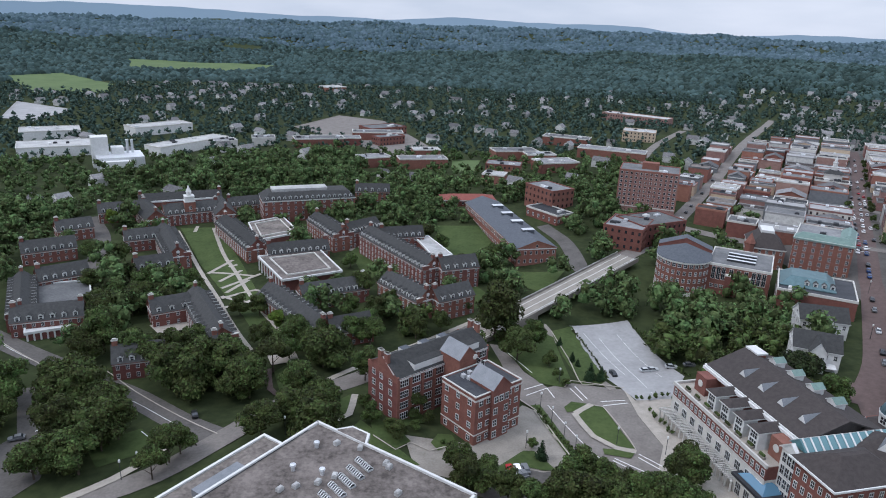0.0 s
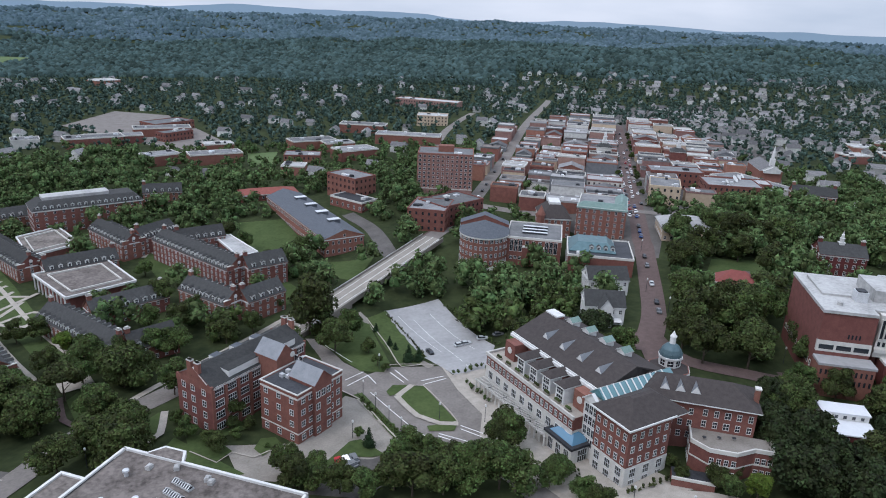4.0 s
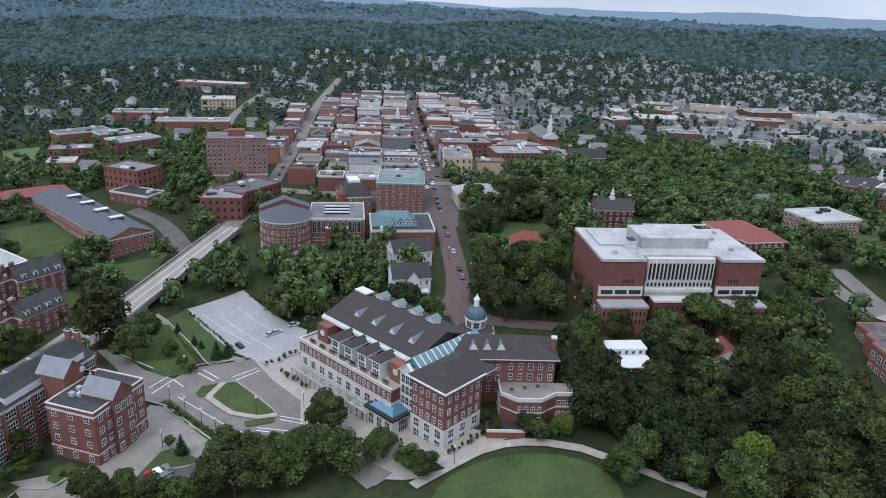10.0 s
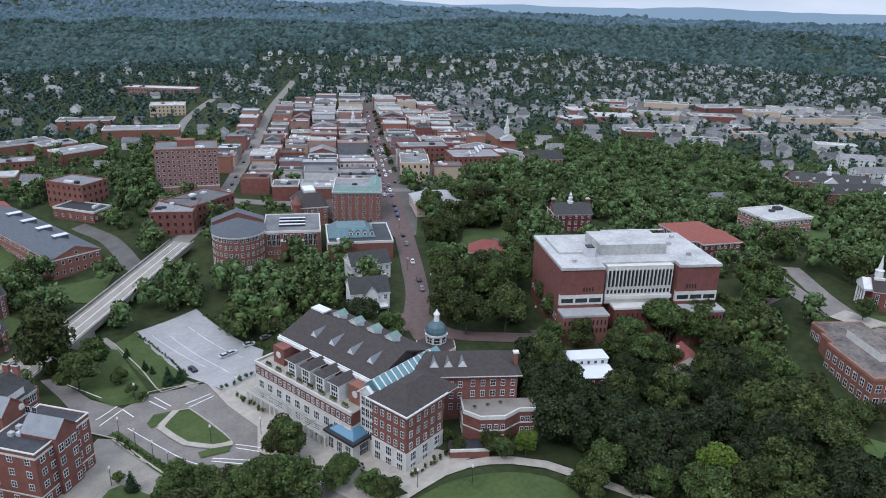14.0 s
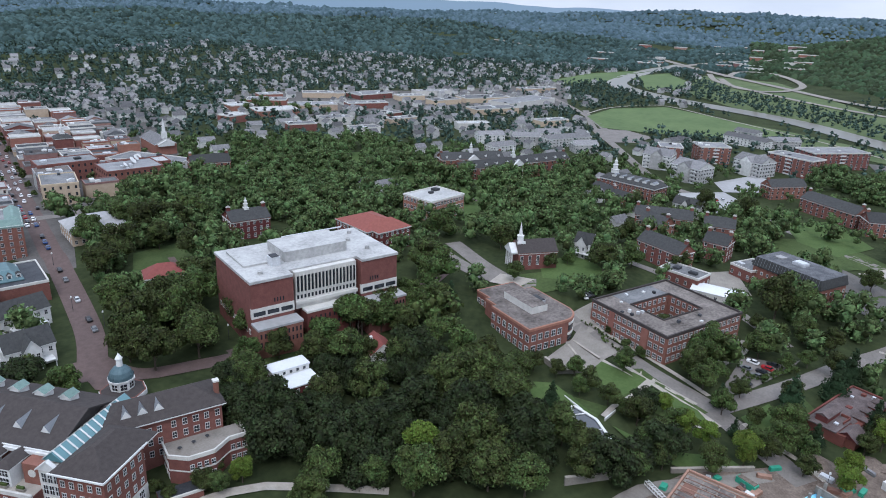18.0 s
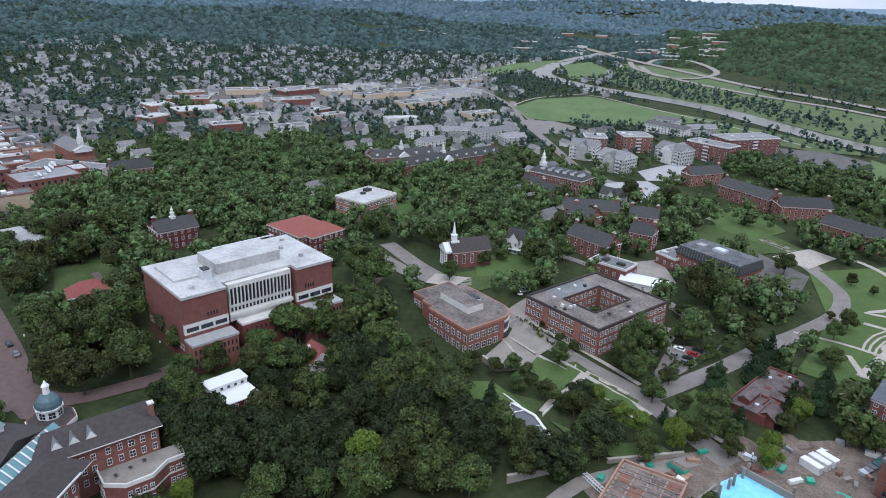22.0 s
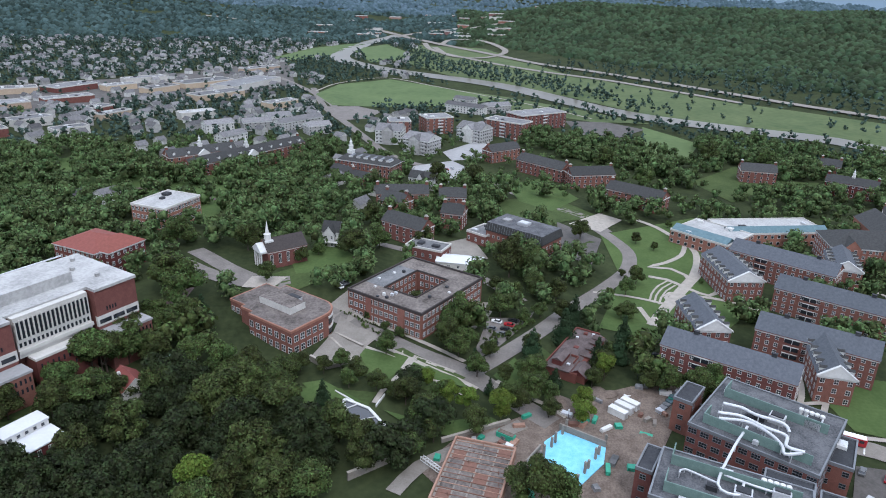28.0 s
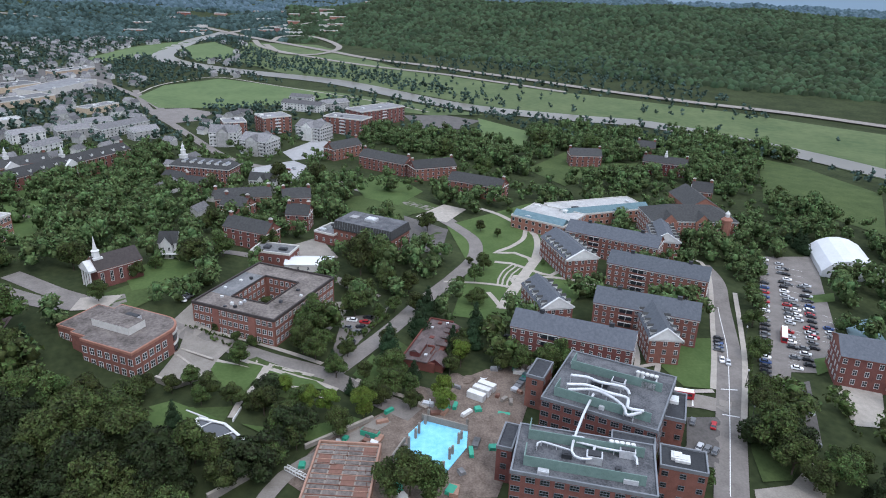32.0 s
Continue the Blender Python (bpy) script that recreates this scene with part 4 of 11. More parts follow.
strip("path", [(246.3, -122), (228.4, -116.1), (209.6, -104.3)], 2.2, PAVING, 0.5, "pale concrete footpath across the quadrangle", "path")
strip("path", [(225.9, -123.7), (208.9, -116.4), (205.7, -135.9)], 2.2, PAVING, 0.5, "pale concrete footpath across the quadrangle", "path")
strip("path", [(223.6, -114), (225.9, -123.7)], 2, PAVING, 0.5, "pale concrete footpath across the quadrangle", "path")
strip("street", [(399.5, -66.2), (383.0, -73.4), (363.3, -78.0), (339.9, -72.7), (316.8, -58.4), (290.7, -40.1), (263.4, -23.7), (244.0, -9.8), (229.4, 1.6)], 7.5, ROADWAY, 0.32, "worn grey asphalt street", "road")
strip("street", [(147.6, -109.1), (189.8, -133.6), (235.1, -158.9), (280.1, -180.7), (305.4, -192.7), (326.4, -196.1)], 10, ROADWAY, 0.3, "grey asphalt road with worn edges", "road")
strip("street", [(203.5, -116.5), (200, -127.9), (194.5, -136.8)], 9, CONCRETE, 0.3, "pale concrete side street", "street")
strip("pavement", [(207.1, -136.6), (245.3, -158.1), (319.1, -196.1), (338.5, -192.3)], 2.2, PAVING, 0.45, "pale pavement beside the street", "pavement")
strip("pavement", [(183.2, -134.5), (221.2, -158), (256.9, -177.9), (291.8, -195.9)], 2.2, PAVING, 0.45, "pale pavement beside the street", "pavement")
area("car_park", [(336.2, -237.6), (335.8, -271.9), (276.1, -235.9), (228.2, -207.3), (214.7, -187.4), (216, -174.7), (204.2, -165.6), (211.9, -158.9)], ROADWAY, 0.3, "asphalt car park with painted bays", "car park")
area("lawn", [(226.5, -192.4), (228.1, -201.5), (217.8, -195.1), (213, -183.9)], LAWN_LIGHT, 0.45, "grass island in the car park", "lawn")
area("car_park", [(207.7, -170.9), (209, -177.5), (171.6, -155.5), (168.9, -148.9)], ASPHALT, 0.32, "narrow strip of parking bays", "car park")
area("lawn", [(207.7, -171.1), (208.3, -174.6), (200, -170.1), (199, -165.2)], LAWN_LIGHT, 0.45, "grass island in the car park", "lawn")
area("lawn", [(194.8, -143.5), (202.7, -160.9), (193.7, -160.5), (172.1, -150.8), (156.9, -134.3), (157.2, -125), (171.6, -130.2)], LAWN, 0.4, "long grass island under trees", "lawn", keep=False)
area("pavement", [(154.3, -120.4), (155, -133), (165.3, -147.9), (160.9, -150.6), (147, -138.4), (146.9, -116.7)], CONCRETE, 0.3, "pale concrete drive", "pavement")
area("lawn", [(212.0, 62.6), (214.8, 55.9), (208.1, 45.5), (203.9, 39.4), (200.4, 44.2), (201.9, 53.3)], LAWN_LIGHT, 0.52, "open mown slope between trees", "lawn", cell=5)
area("lawn", [(240.7, 49.8), (237.4, 39.1), (223.4, 8.6), (216.5, 3.5), (220.9, 16.5), (226.0, 28.7), (218.2, 33.8), (221.9, 40.0)], LAWN_LIGHT, 0.52, "open mown slope between trees", "lawn", cell=5)
area("lawn", [(200.4, 31.8), (194.9, 15.2), (201.4, -3.0), (198.1, -8.5), (188.8, 7.9), (192.6, 22.1)], LAWN_LIGHT, 0.52, "open mown slope between trees", "lawn", cell=5)
area("pavement", [(227.3, 64.3), (249.3, 59.6), (261.7, 59.4), (254.5, 50.2), (249.9, 41.1), (240.6, 44.7), (228.2, 47.1), (222.0, 56.4)], CONCRETE, 0.56, "terraced concrete plaza below the teaching hall", "pavement", cell=5)
strip("path", [(234.9, 26.5), (226.0, 28.7)], 1.8, PAVING, 0.7, "pale footpath down the slope", "path")
strip("pavement", [(242.8, 50.1), (233.6, 32.9), (220.9, 16.5), (211.7, 3.8)], 2.2, PAVING, 0.5, "pale pavement beside the street", "pavement")
strip("pavement", [(264.5, 54.6), (255.8, 36.3), (244.3, 18.8), (234.7, 6.1)], 2.0, PAVING, 0.5, "pale pavement beside the street", "pavement")
strip("street", [(164.3, 582.7), (195.7, 659.0), (230.8, 724.2), (269.7, 792.2)], 8, ROADWAY, 0.4, "grey street climbing the hill", "road")
area("tennis_court", [(257.4, -229.8), (259.8, -245.8), (238.6, -236.4), (237.2, -218.6)], TEAL, 0.4, "blue-green tennis court", "court")
area("lawn", [(286.1, -230.8), (289.1, -248.9), (279.2, -242.3), (277.9, -226.5)], LAWN_LIGHT, 0.4, "grass strip by the car park", "lawn")
area("lawn", [(229.3, 59.1), (234.3, 42.5), (242.2, 30.6), (233.8, 20.7), (223.7, 5.2), (211.2, 12.1), (217.7, 29), (218.7, 39.5)], LAWN, 0.4, "mown slope below the street", "lawn", keep=False)
area("lawn", [(237.9, 33.3), (234.6, 26.2), (225.5, 13.5), (220.8, 17.1), (225.7, 31.3)], LAWN_LIGHT, 0.5, "mown lawn beside the street", "lawn")
area("lawn", [(208.7, 64), (210.8, 48.1), (203.8, 42.4), (195, 48.1), (199.8, 61.3)], LAWN_LIGHT, 0.4, "mown clearing in the wood", "lawn")
area("lawn", [(226.2, -4.8), (240.2, -12.9), (226, -18.9), (213.3, -16.7), (219.1, -9)], LAWN_LIGHT, 0.4, "mown lawn at the street corner", "lawn")
strip("path", [(234.8, 25.2), (221.4, 29.5), (211, 33.9), (203.8, 35.5)], 2, PAVING, 0.6, "pale footpath down the slope", "path")
strip("path", [(241.3, 37.2), (231.3, 22.5), (221.4, 7), (216.7, 0.8)], 2, PAVING, 0.5, "pale pavement beside the street", "pavement")
strip("path", [(222.7, -5.9), (215.1, -14.8), (209.8, -24.1), (204, -29.3)], 2, PAVING, 0.5, "pale pavement beside the street", "pavement")
strip("path", [(216.9, -21.5), (226.6, -27.8), (233.2, -31.2)], 2, PAVING, 0.5, "pale footpath", "path")
strip("road", [(162.8, 23.4), (174.3, 16.9), (183.1, 5.9), (192.8, -7.6), (198.9, -14.7)], 5, CONCRETE, 0.4, "pale track beside the building site", "road")
area("pavement", [(272.7, 16.9), (286.4, 6.8), (287.4, -5.6), (275.6, -3.4), (261, 3), (266.6, 10.4)], CONCRETE, 0.4, "pale yard behind the hall", "pavement")
area("car_park", [(245, 2.2), (272.6, -2.3), (273.9, -15.3), (282, -22.6), (269.7, -18.8), (247.1, -6.4), (239.1, -0.2)], ROADWAY, 0.35, "car park behind a hedge", "car park")
area("pavement", [(230.5, 54.9), (246.5, 61.2), (255.6, 49.1), (256.3, 39.8), (245.1, 44.7), (224.7, 46)], CONCRETE, 0.45, "paved plaza with steps", "pavement")
area("car_park", [(191.4, -118), (190.2, -130), (164.7, -114.9), (168.5, -99.4), (176.4, -110.2)], ASPHALT, 0.3, "small asphalt car park", "car park")
area("lawn", [(223.8, -124), (245.6, -136.9), (245.3, -157.5), (207.2, -136.2), (210, -126.4)], LAWN_LIGHT, 0.3, "mown lawn by the street", "lawn")
area("lawn", [(171.6, -130.2), (170.3, -141.4), (157.4, -134.6), (157.2, -125)], LAWN, 0.35, "grass corner under trees", "lawn")
area("pavement", [(211, -195.7), (202.1, -203.2), (177.8, -184.4), (180.4, -173.9), (202.9, -184.5)], PAVING, 0.35, "pale paved court", "pavement")
area("bare_ground", [(187.3, 7.8), (205.9, -18.5), (227.2, -54.8), (231.8, -78.3), (208.9, -67.3), (189.2, -57.8), (170.4, -49.3), (158.5, -43), (162.7, 7.6), (173.2, 17.3)], SOIL, 0.25, "churned brown building-site soil", "building site")
area("lawn", [(576, -387), (536, -410), (451, -411), (361.6, -339.5), (405, -325), (444, -308)], LAWN, 0.4, "broad lawn by the river", "lawn")
area("lawn", [(356.8, -256.1), (384.8, -290), (332.4, -230)], LAWN, 0.4, "grass slope", "lawn")
area("lawn", [(533, -155), (588, -206), (531, -216), (483, -171)], LAWN, 0.4, "quadrangle lawn", "lawn")
area("lawn", [(549, -213), (546, -257), (497, -222), (506, -202)], LAWN, 0.4, "quadrangle lawn", "lawn")
area("lawn", [(362.8, -42.7), (385.3, -65.4), (354.6, -51)], LAWN, 0.4, "lawn", "lawn")
area("court", [(405.7, -49.4), (432.5, -71.3), (421.3, -84.2), (395.3, -67.1)], PAVING, 0.45, "pale sand court", "court")
area("lawn", [(447.2, -11.3), (467.8, -43.1), (423.5, -71.7), (411.2, -48.3), (390.4, -29.2), (423.1, -3.4)], LAWN, 0.35, "mown lawn between halls", "lawn")
strip("street", [(935, 240), (783, 186), (623, 114), (545, 68), (514, 12), (449.4, -33.8), (423.3, -60.6), (395.3, -70.5)], 8, ROADWAY, 0.35, "grey asphalt road with worn edges", "road")
area("car_park", [(528, 62), (552, 30), (515, 3), (488.4, 27), (496.1, 54.8)], LOT, 0.4, "pale car park", "car park")
area("car_park", [(745, -78), (746, -124), (718, -156), (676, -124), (679, -85)], ASPHALT, 0.5, "wide asphalt car park", "car park")
area("lawn", [(732, -156), (666, -197), (599, -168), (629, -111), (665, -145)], FIELD, 0.45, "wide lawn", "lawn", cell=14)
area("field", [(887, 225), (972, 213), (1033, 150), (985, 85), (887, -12), (830, 41), (812, 127), (813, 187)], FIELD, 0.6, "broad green sports field", "field", cell=20)
area("field", [(1234, 388), (1413, 363), (1530, 305), (1563, 266), (1425, 295), (1288, 296), (1202, 354)], FIELD, 0.9, "broad green river meadow", "field", cell=30)
area("field", [(1426, 285), (1531, 228), (1381, 166), (1255, 161), (1215, 210)], FIELD, 0.9, "green meadow within the river bend", "field", cell=30)
area("meadow", [(1530, 172), (1461, 22), (1147, -107), (897, -308), (772, -479), (654, -585), (498, -455), (644, -404), (739, -295), (798, -173), (929, -86), (1090, 68), (1218, 148)], MEADOW, 0.5, "rough river meadow", "meadow", keep=False, cell=40)
area("meadow", [(985, 85), (910, -12), (780, -136), (748, -169), (746, -106), (800, -23), (879, -5)], MEADOW, 0.45, "grassy river bank", "meadow", keep=False, cell=25)
strip("river", [(1703, 227), (1563, 272), (1341, 286), (1235, 258), (1153, 192), (1100, 126), (997, -14), (809, -141), (739, -256), (710, -343), (644, -404), (571, -447), (501, -475)], 36, WATER, 0.9, "brown slow river", "water", step=20)
strip("highway", [(1820, 333), (1703, 227), (1530, 115), (1388, 21), (1239, -76), (1161, -154), (1032, -265), (916, -355), (837, -439), (757, -543), (672, -622)], 15, CONCRETE, 1.6, "pale concrete highway", "road", step=20)
strip("highway", [(1555, 151), (1417, 118), (1261, 20), (1156, -71), (1068, -172), (987, -237), (897, -308)], 11, CONCRETE, 1.5, "pale concrete frontage road", "road", step=20)
strip("highway", [(1510, 113), (1603, 96), (1572, 23), (1408, -22), (1306, 20), (1334, 81), (1473, 122)], 12, CONCRETE, 1.9, "pale curved highway ramp", "road", step=15)
strip("highway", [(1686, 225), (1748, 168), (1781, 65), (1857, -30)], 18, CONCRETE, 1.6, "pale concrete highway", "road", step=20)
strip("highway", [(1862, 757), (1883, 668), (1864, 561), (1851, 456)], 14, CONCRETE, 1.6, "pale concrete highway", "road", step=20)
strip("path", [(906, 230), (981, 215), (1043, 159), (985, 85), (887, -12), (762, -108)], 2.5, PAVING, 0.9, "pale track round the sports field", "path", step=15)
area("pavement", [(802, 195), (813, 157), (779, 122), (717, 129), (701, 153)], ROADWAY, 0.5, "grey yard by the sports field", "pavement", cell=14)
area("car_park", [(627, 13), (612, -7), (572, -2), (552, 30), (580, 40)], LOT, 0.4, "pale car park between flats", "car park")
area("pavement", [(707, 647), (795, 628), (873, 576), (960, 479), (1106, 412), (1205, 355), (947, 267), (849, 318), (803, 402), (713, 418), (641, 458), (554, 512)], ASPHALT, 0.35, "grey yards of the shopping strip", "pavement", keep=False, cell=20)
area("pavement", [(165.1, 344.4), (201.1, 440.9), (320, 609), (502, 855), (676, 888), (620, 777), (506, 562), (388, 411), (317, 399), (215.6, 303.3), (192.3, 270.8), (182.7, 274.7), (183.2, 303.6), (170.1, 315.5)], ASPHALT, 0.12, "asphalt alleys and yards between the shops", "pavement", keep=False, cell=12)
strip("street", [(1014, 311), (933, 254), (842, 199), (766, 167)], 8, ROADWAY, 0.6, "grey asphalt road with worn edges", "road")


# ---- kinds of buildings ----
def hall_range(x0, y0, x1, y1, h, rise, storeys, width, dormers):
    """A residence range under the ridge from one point to the other; its front is the side that faces the camera."""
    if (y1 - y0) * x0 - (x1 - x0) * y0 > 0:
        x0, y0, x1, y1 = x1, y1, x0, y0
    x, y, turn = (x0 + x1) / 2, (y0 + y1) / 2, math.degrees(math.atan2(y1 - y0, x1 - x0))
    length = math.hypot(x1 - x0, y1 - y0)
    near = "l" if math.hypot(x0, y0) < math.hypot(x1, y1) else "r"
    wing = "b" in dormers
    label = "long gabled red brick residence wing with white dormers" if wing else "red brick residence hall with white dormers and slate roof"
    ob = building("residence_hall", label, "residence hall", x, y, float(ground_z(x, y)), length, width, turn, h, storeys, "gable", BRICK, SLATE, "f" + near, (1.0, 1.5, 3.1), rise=rise, dormers=dormers, chimneys=2 if length > 24 else 1, group="east halls")
    if wing:
        side = -1 if near == "l" else 1
        e = side * (length / 2 + 0.25)
        for k in (-1, 1):
            part("gable_step", Shape().box(e - .3, e + .3, k * width * .36 - width * .13, k * width * .36 + width * .13, h - .5, h + 1.5, 0).box(e - .4, e + .4, k * width * .36 - width * .14, k * width * .36 + width * .14, h + 1.5, h + 1.8, 1), (BRICK, STONE), ob, "brick gable shoulder with stone cap")
        part("round_window", Shape().lathe([(0.8, 0), (0.8, .12), (.02, .14)], 14), WHITE, ob, at=pose(e + side * .05, 0, h + 2.2, 0, 90 * side, 0))
    return ob


def court_roof(label, corners, h, cover, columns):
    """A low flat-roofed block on four corners, with a bright rim and columns along its first side."""
    x, y = sum(p[0] for p in corners) / 4, sum(p[1] for p in corners) / 4
    z = float(ground_z(x, y))
    ob = thing("low_block", x, y, z, 0, label, "building")
    out = [(p - x, q - y) for p, q in corners]
    take(x, y, math.dist(corners[0], corners[1]), math.dist(corners[1], corners[2]), math.degrees(math.atan2(corners[1][1] - corners[0][1], corners[1][0] - corners[0][0])), 0.5)
    inner = [(p * .9, q * .9) for p, q in out] if columns else out
    part("wall", Shape().prism(inner, -3, h - .3, 0), BRICK, ob)
    part("roof", Shape().prism(out, h - .3, h, 0), cover, ob)
    rim = wall_line(Shape(), out + out[:1], h - .5, h + .5, .7)
    part("parapet", rim, WHITE, ob, "white roof rim")
    if cover is MEMBRANE_BROWN:
        part("inner_rim", wall_line(Shape(), [(p * .72, q * .72) for p, q in out + out[:1]], h, h + .7, .5), STONE, ob)
    (ax, ay), (bx, by) = out[0], out[1]
    for k in range(columns):
        t = (k + .3) / (columns - .4)
        part("column", Shape().lathe([(.4, -3), (.34, h - .8), (.5, h - .6), (.5, h - .4)], 8), WHITE, ob, at=pose(ax + (bx - ax) * t, ay + (by - ay) * t, 0))
    return ob


def hall_tower(x, y):
    ob = thing("gate_tower", x, y, 2.0, 30, "brick gate tower with white clock stage and lantern", "tower")
    part("wall", Shape().box(-3, 3, -3, 3, -3, 13.5, 0), BRICK, ob)
    part("clock_stage", Shape().box(-2.6, 2.6, -2.6, 2.6, 13.5, 16.5, 0).box(-3.1, 3.1, -3.1, 3.1, 13.3, 13.8, 0).box(-2.9, 2.9, -2.9, 2.9, 16.5, 16.9, 0), WHITE, ob)
    part("lantern", Shape().lathe([(1.5, 16.9), (1.5, 19.2), (1.8, 19.3), (1.0, 20.6), (.08, 23)], 8), WHITE, ob)
    for k in range(3):
        part("window", window_mesh(1.4, 1.8), None, ob, at=pose(0, -3, 2 + 3.6 * k))


def flat_block(x, y, z, l, w, turn, faces, cover=MEMBRANE_GREY, wall=BRICK):
    return building("low_block", "low flat-roofed block with a bright rim", "building", x, y, z, l, w, turn, 6.0, 1, "flat", wall, cover, faces, (1.2, 1.8, 4.0), units=2)


def brick_block(x, y, z, l, w, turn, faces, wall=BRICK, cover=MEMBRANE_GREY, h=12.0, storeys=3):
    return building("brick_block", "flat-roofed town building in brick", "building", x, y, z, l, w, turn, h, storeys, "flat", wall, cover, faces, (1.2, 1.7, 3.4), trim=wall, units=3, bars=0)


def great_hall(x, y, z, l, w, turn, faces):
    ob = building("dining_hall", "large red brick hall with dark mansard roof and white rims", "hall", x, y, z, l, w, turn, 13.0, 4, "hip", BRICK, SLATE, faces, (1.1, 1.6, 4.2), rise=4.0, run=4.5, dormers="f")
    part("roof_deck", Shape().box(-l / 2 + 6, l / 2 - 16, -w / 2 + 6, w / 2 - 5, 16.8, 18.6, 0), MEMBRANE_WHITE, ob, "white roof plant deck")
    return ob


def long_hall(x, y, z, l, w, turn, faces):
    ob = building("long_hall", "long brick hall with grey pitched roof and rooftop vents", "hall", x, y, z, l, w, turn, 9.0, 2, "gable_y", BRICK_PALE, SLATE_BLUE, faces, (1.0, 1.6, 2.8), rise=4.0, bars=0)
    for k in range(4):
        part("roof_vent", Shape().box(-3.2, 3.2, -1.6, 1.6, 0, 2.2, 0).box(-3.4, 3.4, -1.8, 1.8, 2.2, 2.5, 1), (SLATE_BLUE, METAL), ob, at=pose(1.5, -w / 2 + 18 + k * 17, 11.6))
    return ob


def tower_block(x, y, z, l, w, turn, faces):
    ob = building("tower_block", "tall tan brick slab block with many white windows", "tower block", x, y, z, l, w, turn, 26.0, 9, "flat", BRICK_ROSE, MEMBRANE_GREY, "", None, trim=BRICK_PALE, units=3)
    windows(ob, l, w, "fr", 4.4, 8, 2.68, 1.3, 1.2, 2.7, WHITE, 0, 1.6)
    for i in range(14):
        part("pilaster", Shape().box(-0.16, 0.16, -0.25, 0, 4, 26, 0), BRICK_PALE, ob, at=pose(-l / 2 + i * l / 13, -w / 2, 0))
    part("penthouse", Shape().box(-5, 5, -3, 3, 26, 30, 0), BRICK, ob)
    part("ground_floor_band", Shape().box(-l / 2 - 0.1, l / 2 + 0.1, -w / 2 - 0.1, w / 2 + 0.1, 3.6, 4.3, 0), STONE, ob)
    return ob


def court_hall(x, y, z, l, w, turn, faces):
    ob = building("college_hall", "red brick hall with a dark flat roof and tall windows", "hall", x, y, z, l, w, turn, 13.0, 3, "flat", BRICK, MEMBRANE_GREY, "lr", (1.2, 1.7, 3.4), trim=STONE, units=0)
    windows(ob, l * 0.3, w, "f", 5.2, 1, 7, 1.5, 4.6, 2.2, WHITE, 1, 0.8)
    for side in (-1, 1):
        for i in range(3):
            part("tall_window", window_mesh(1.5, 5.6, WHITE, 1), None, ob, at=pose(side * (l / 2 - 2.6 - 2.1 * i), -w / 2, 6.4))
            part("window", window_mesh(1.4, 1.4, WHITE, 1), None, ob, at=pose(side * (l / 2 - 2.6 - 2.1 * i), -w / 2, 2.4))
    for k in range(3):
        part("skylight", Shape().box(-6, 6, -0.7, 0.7, 13, 14, 0).box(-6.1, 6.1, -0.8, 0.8, 14, 14.15, 1), (MEMBRANE_DARK, METAL), ob, at=pose(0, -5 + k * 5, 0))
    part("entrance_bay", Shape().box(-5, 5, -w / 2 - 2.2, -w / 2, -4, 9, 0).box(-5.2, 5.2, -w / 2 - 2.4, -w / 2, 9, 9.5, 1), (BRICK, STONE), ob)
    return ob


def teal_block(x, y, z, l, w, turn, faces):
    ob = building("town_block", "brick block with a blue-green metal roof and dormers", "building", x, y, z, l, w, turn, 9.0, 2, "flat", BRICK, MEMBRANE_DARK, "lr", (1.2, 1.7, 3.4), units=3)
    part("metal_roof", Shape().hip(-l / 2 + 1, l / 2 - 8, -w / 2 + 6, w / 2 - 3, 9.6, 3.4, 4, 0, 0), TEAL, ob, "blue-green metal roof")
    for i in range(4):
        part("dormer", DORMER, None, ob, at=pose(-4 + i * 3.2, -w / 2 + 6.5, 9.8))
    return ob


def green_block(x, y, z, l, w, turn, faces):
    ob = building("town_block", "five-storey red brick block with a green copper roof", "building", x, y, z, l, w, turn, 16.0, 5, "flat", BRICK, MEMBRANE_GREY, "fl", (1.2, 1.7, 3.6), units=2)
    part("copper_roof", Shape().hip(-l / 2, l / 2, -w / 2, -w / 2 + 7, 16.2, 2.6, 3.4, 0, 0), COPPER, ob, "pale green copper roof")
    part("copper_roof", Shape().hip(l / 2 - 6, l / 2, -w / 2 + 7.2, w / 2, 16.2, 2.6, 3.0, 0, 0), COPPER, ob, "pale green copper roof")
    return ob


def turret_block(x, y, z, l, w, turn, faces):
    ob = building("town_block", "red brick block with steep brown hipped roof", "building", x, y, z, l, w, turn, 11.0, 3, "hip", BRICK, SHINGLE_BROWN, faces, (1.1, 1.8, 3.2), rise=6, run=6)
    part("roof_deck", Shape().box(-3, 3, -4, 6, 16.5, 18.2, 0), WHITE, ob)
    part("turret", Shape().lathe([(2.2, 0), (2.2, 13), (2.6, 13), (0.1, 18)], 8, -l / 2, -w / 2), BRICK, ob)
    return ob


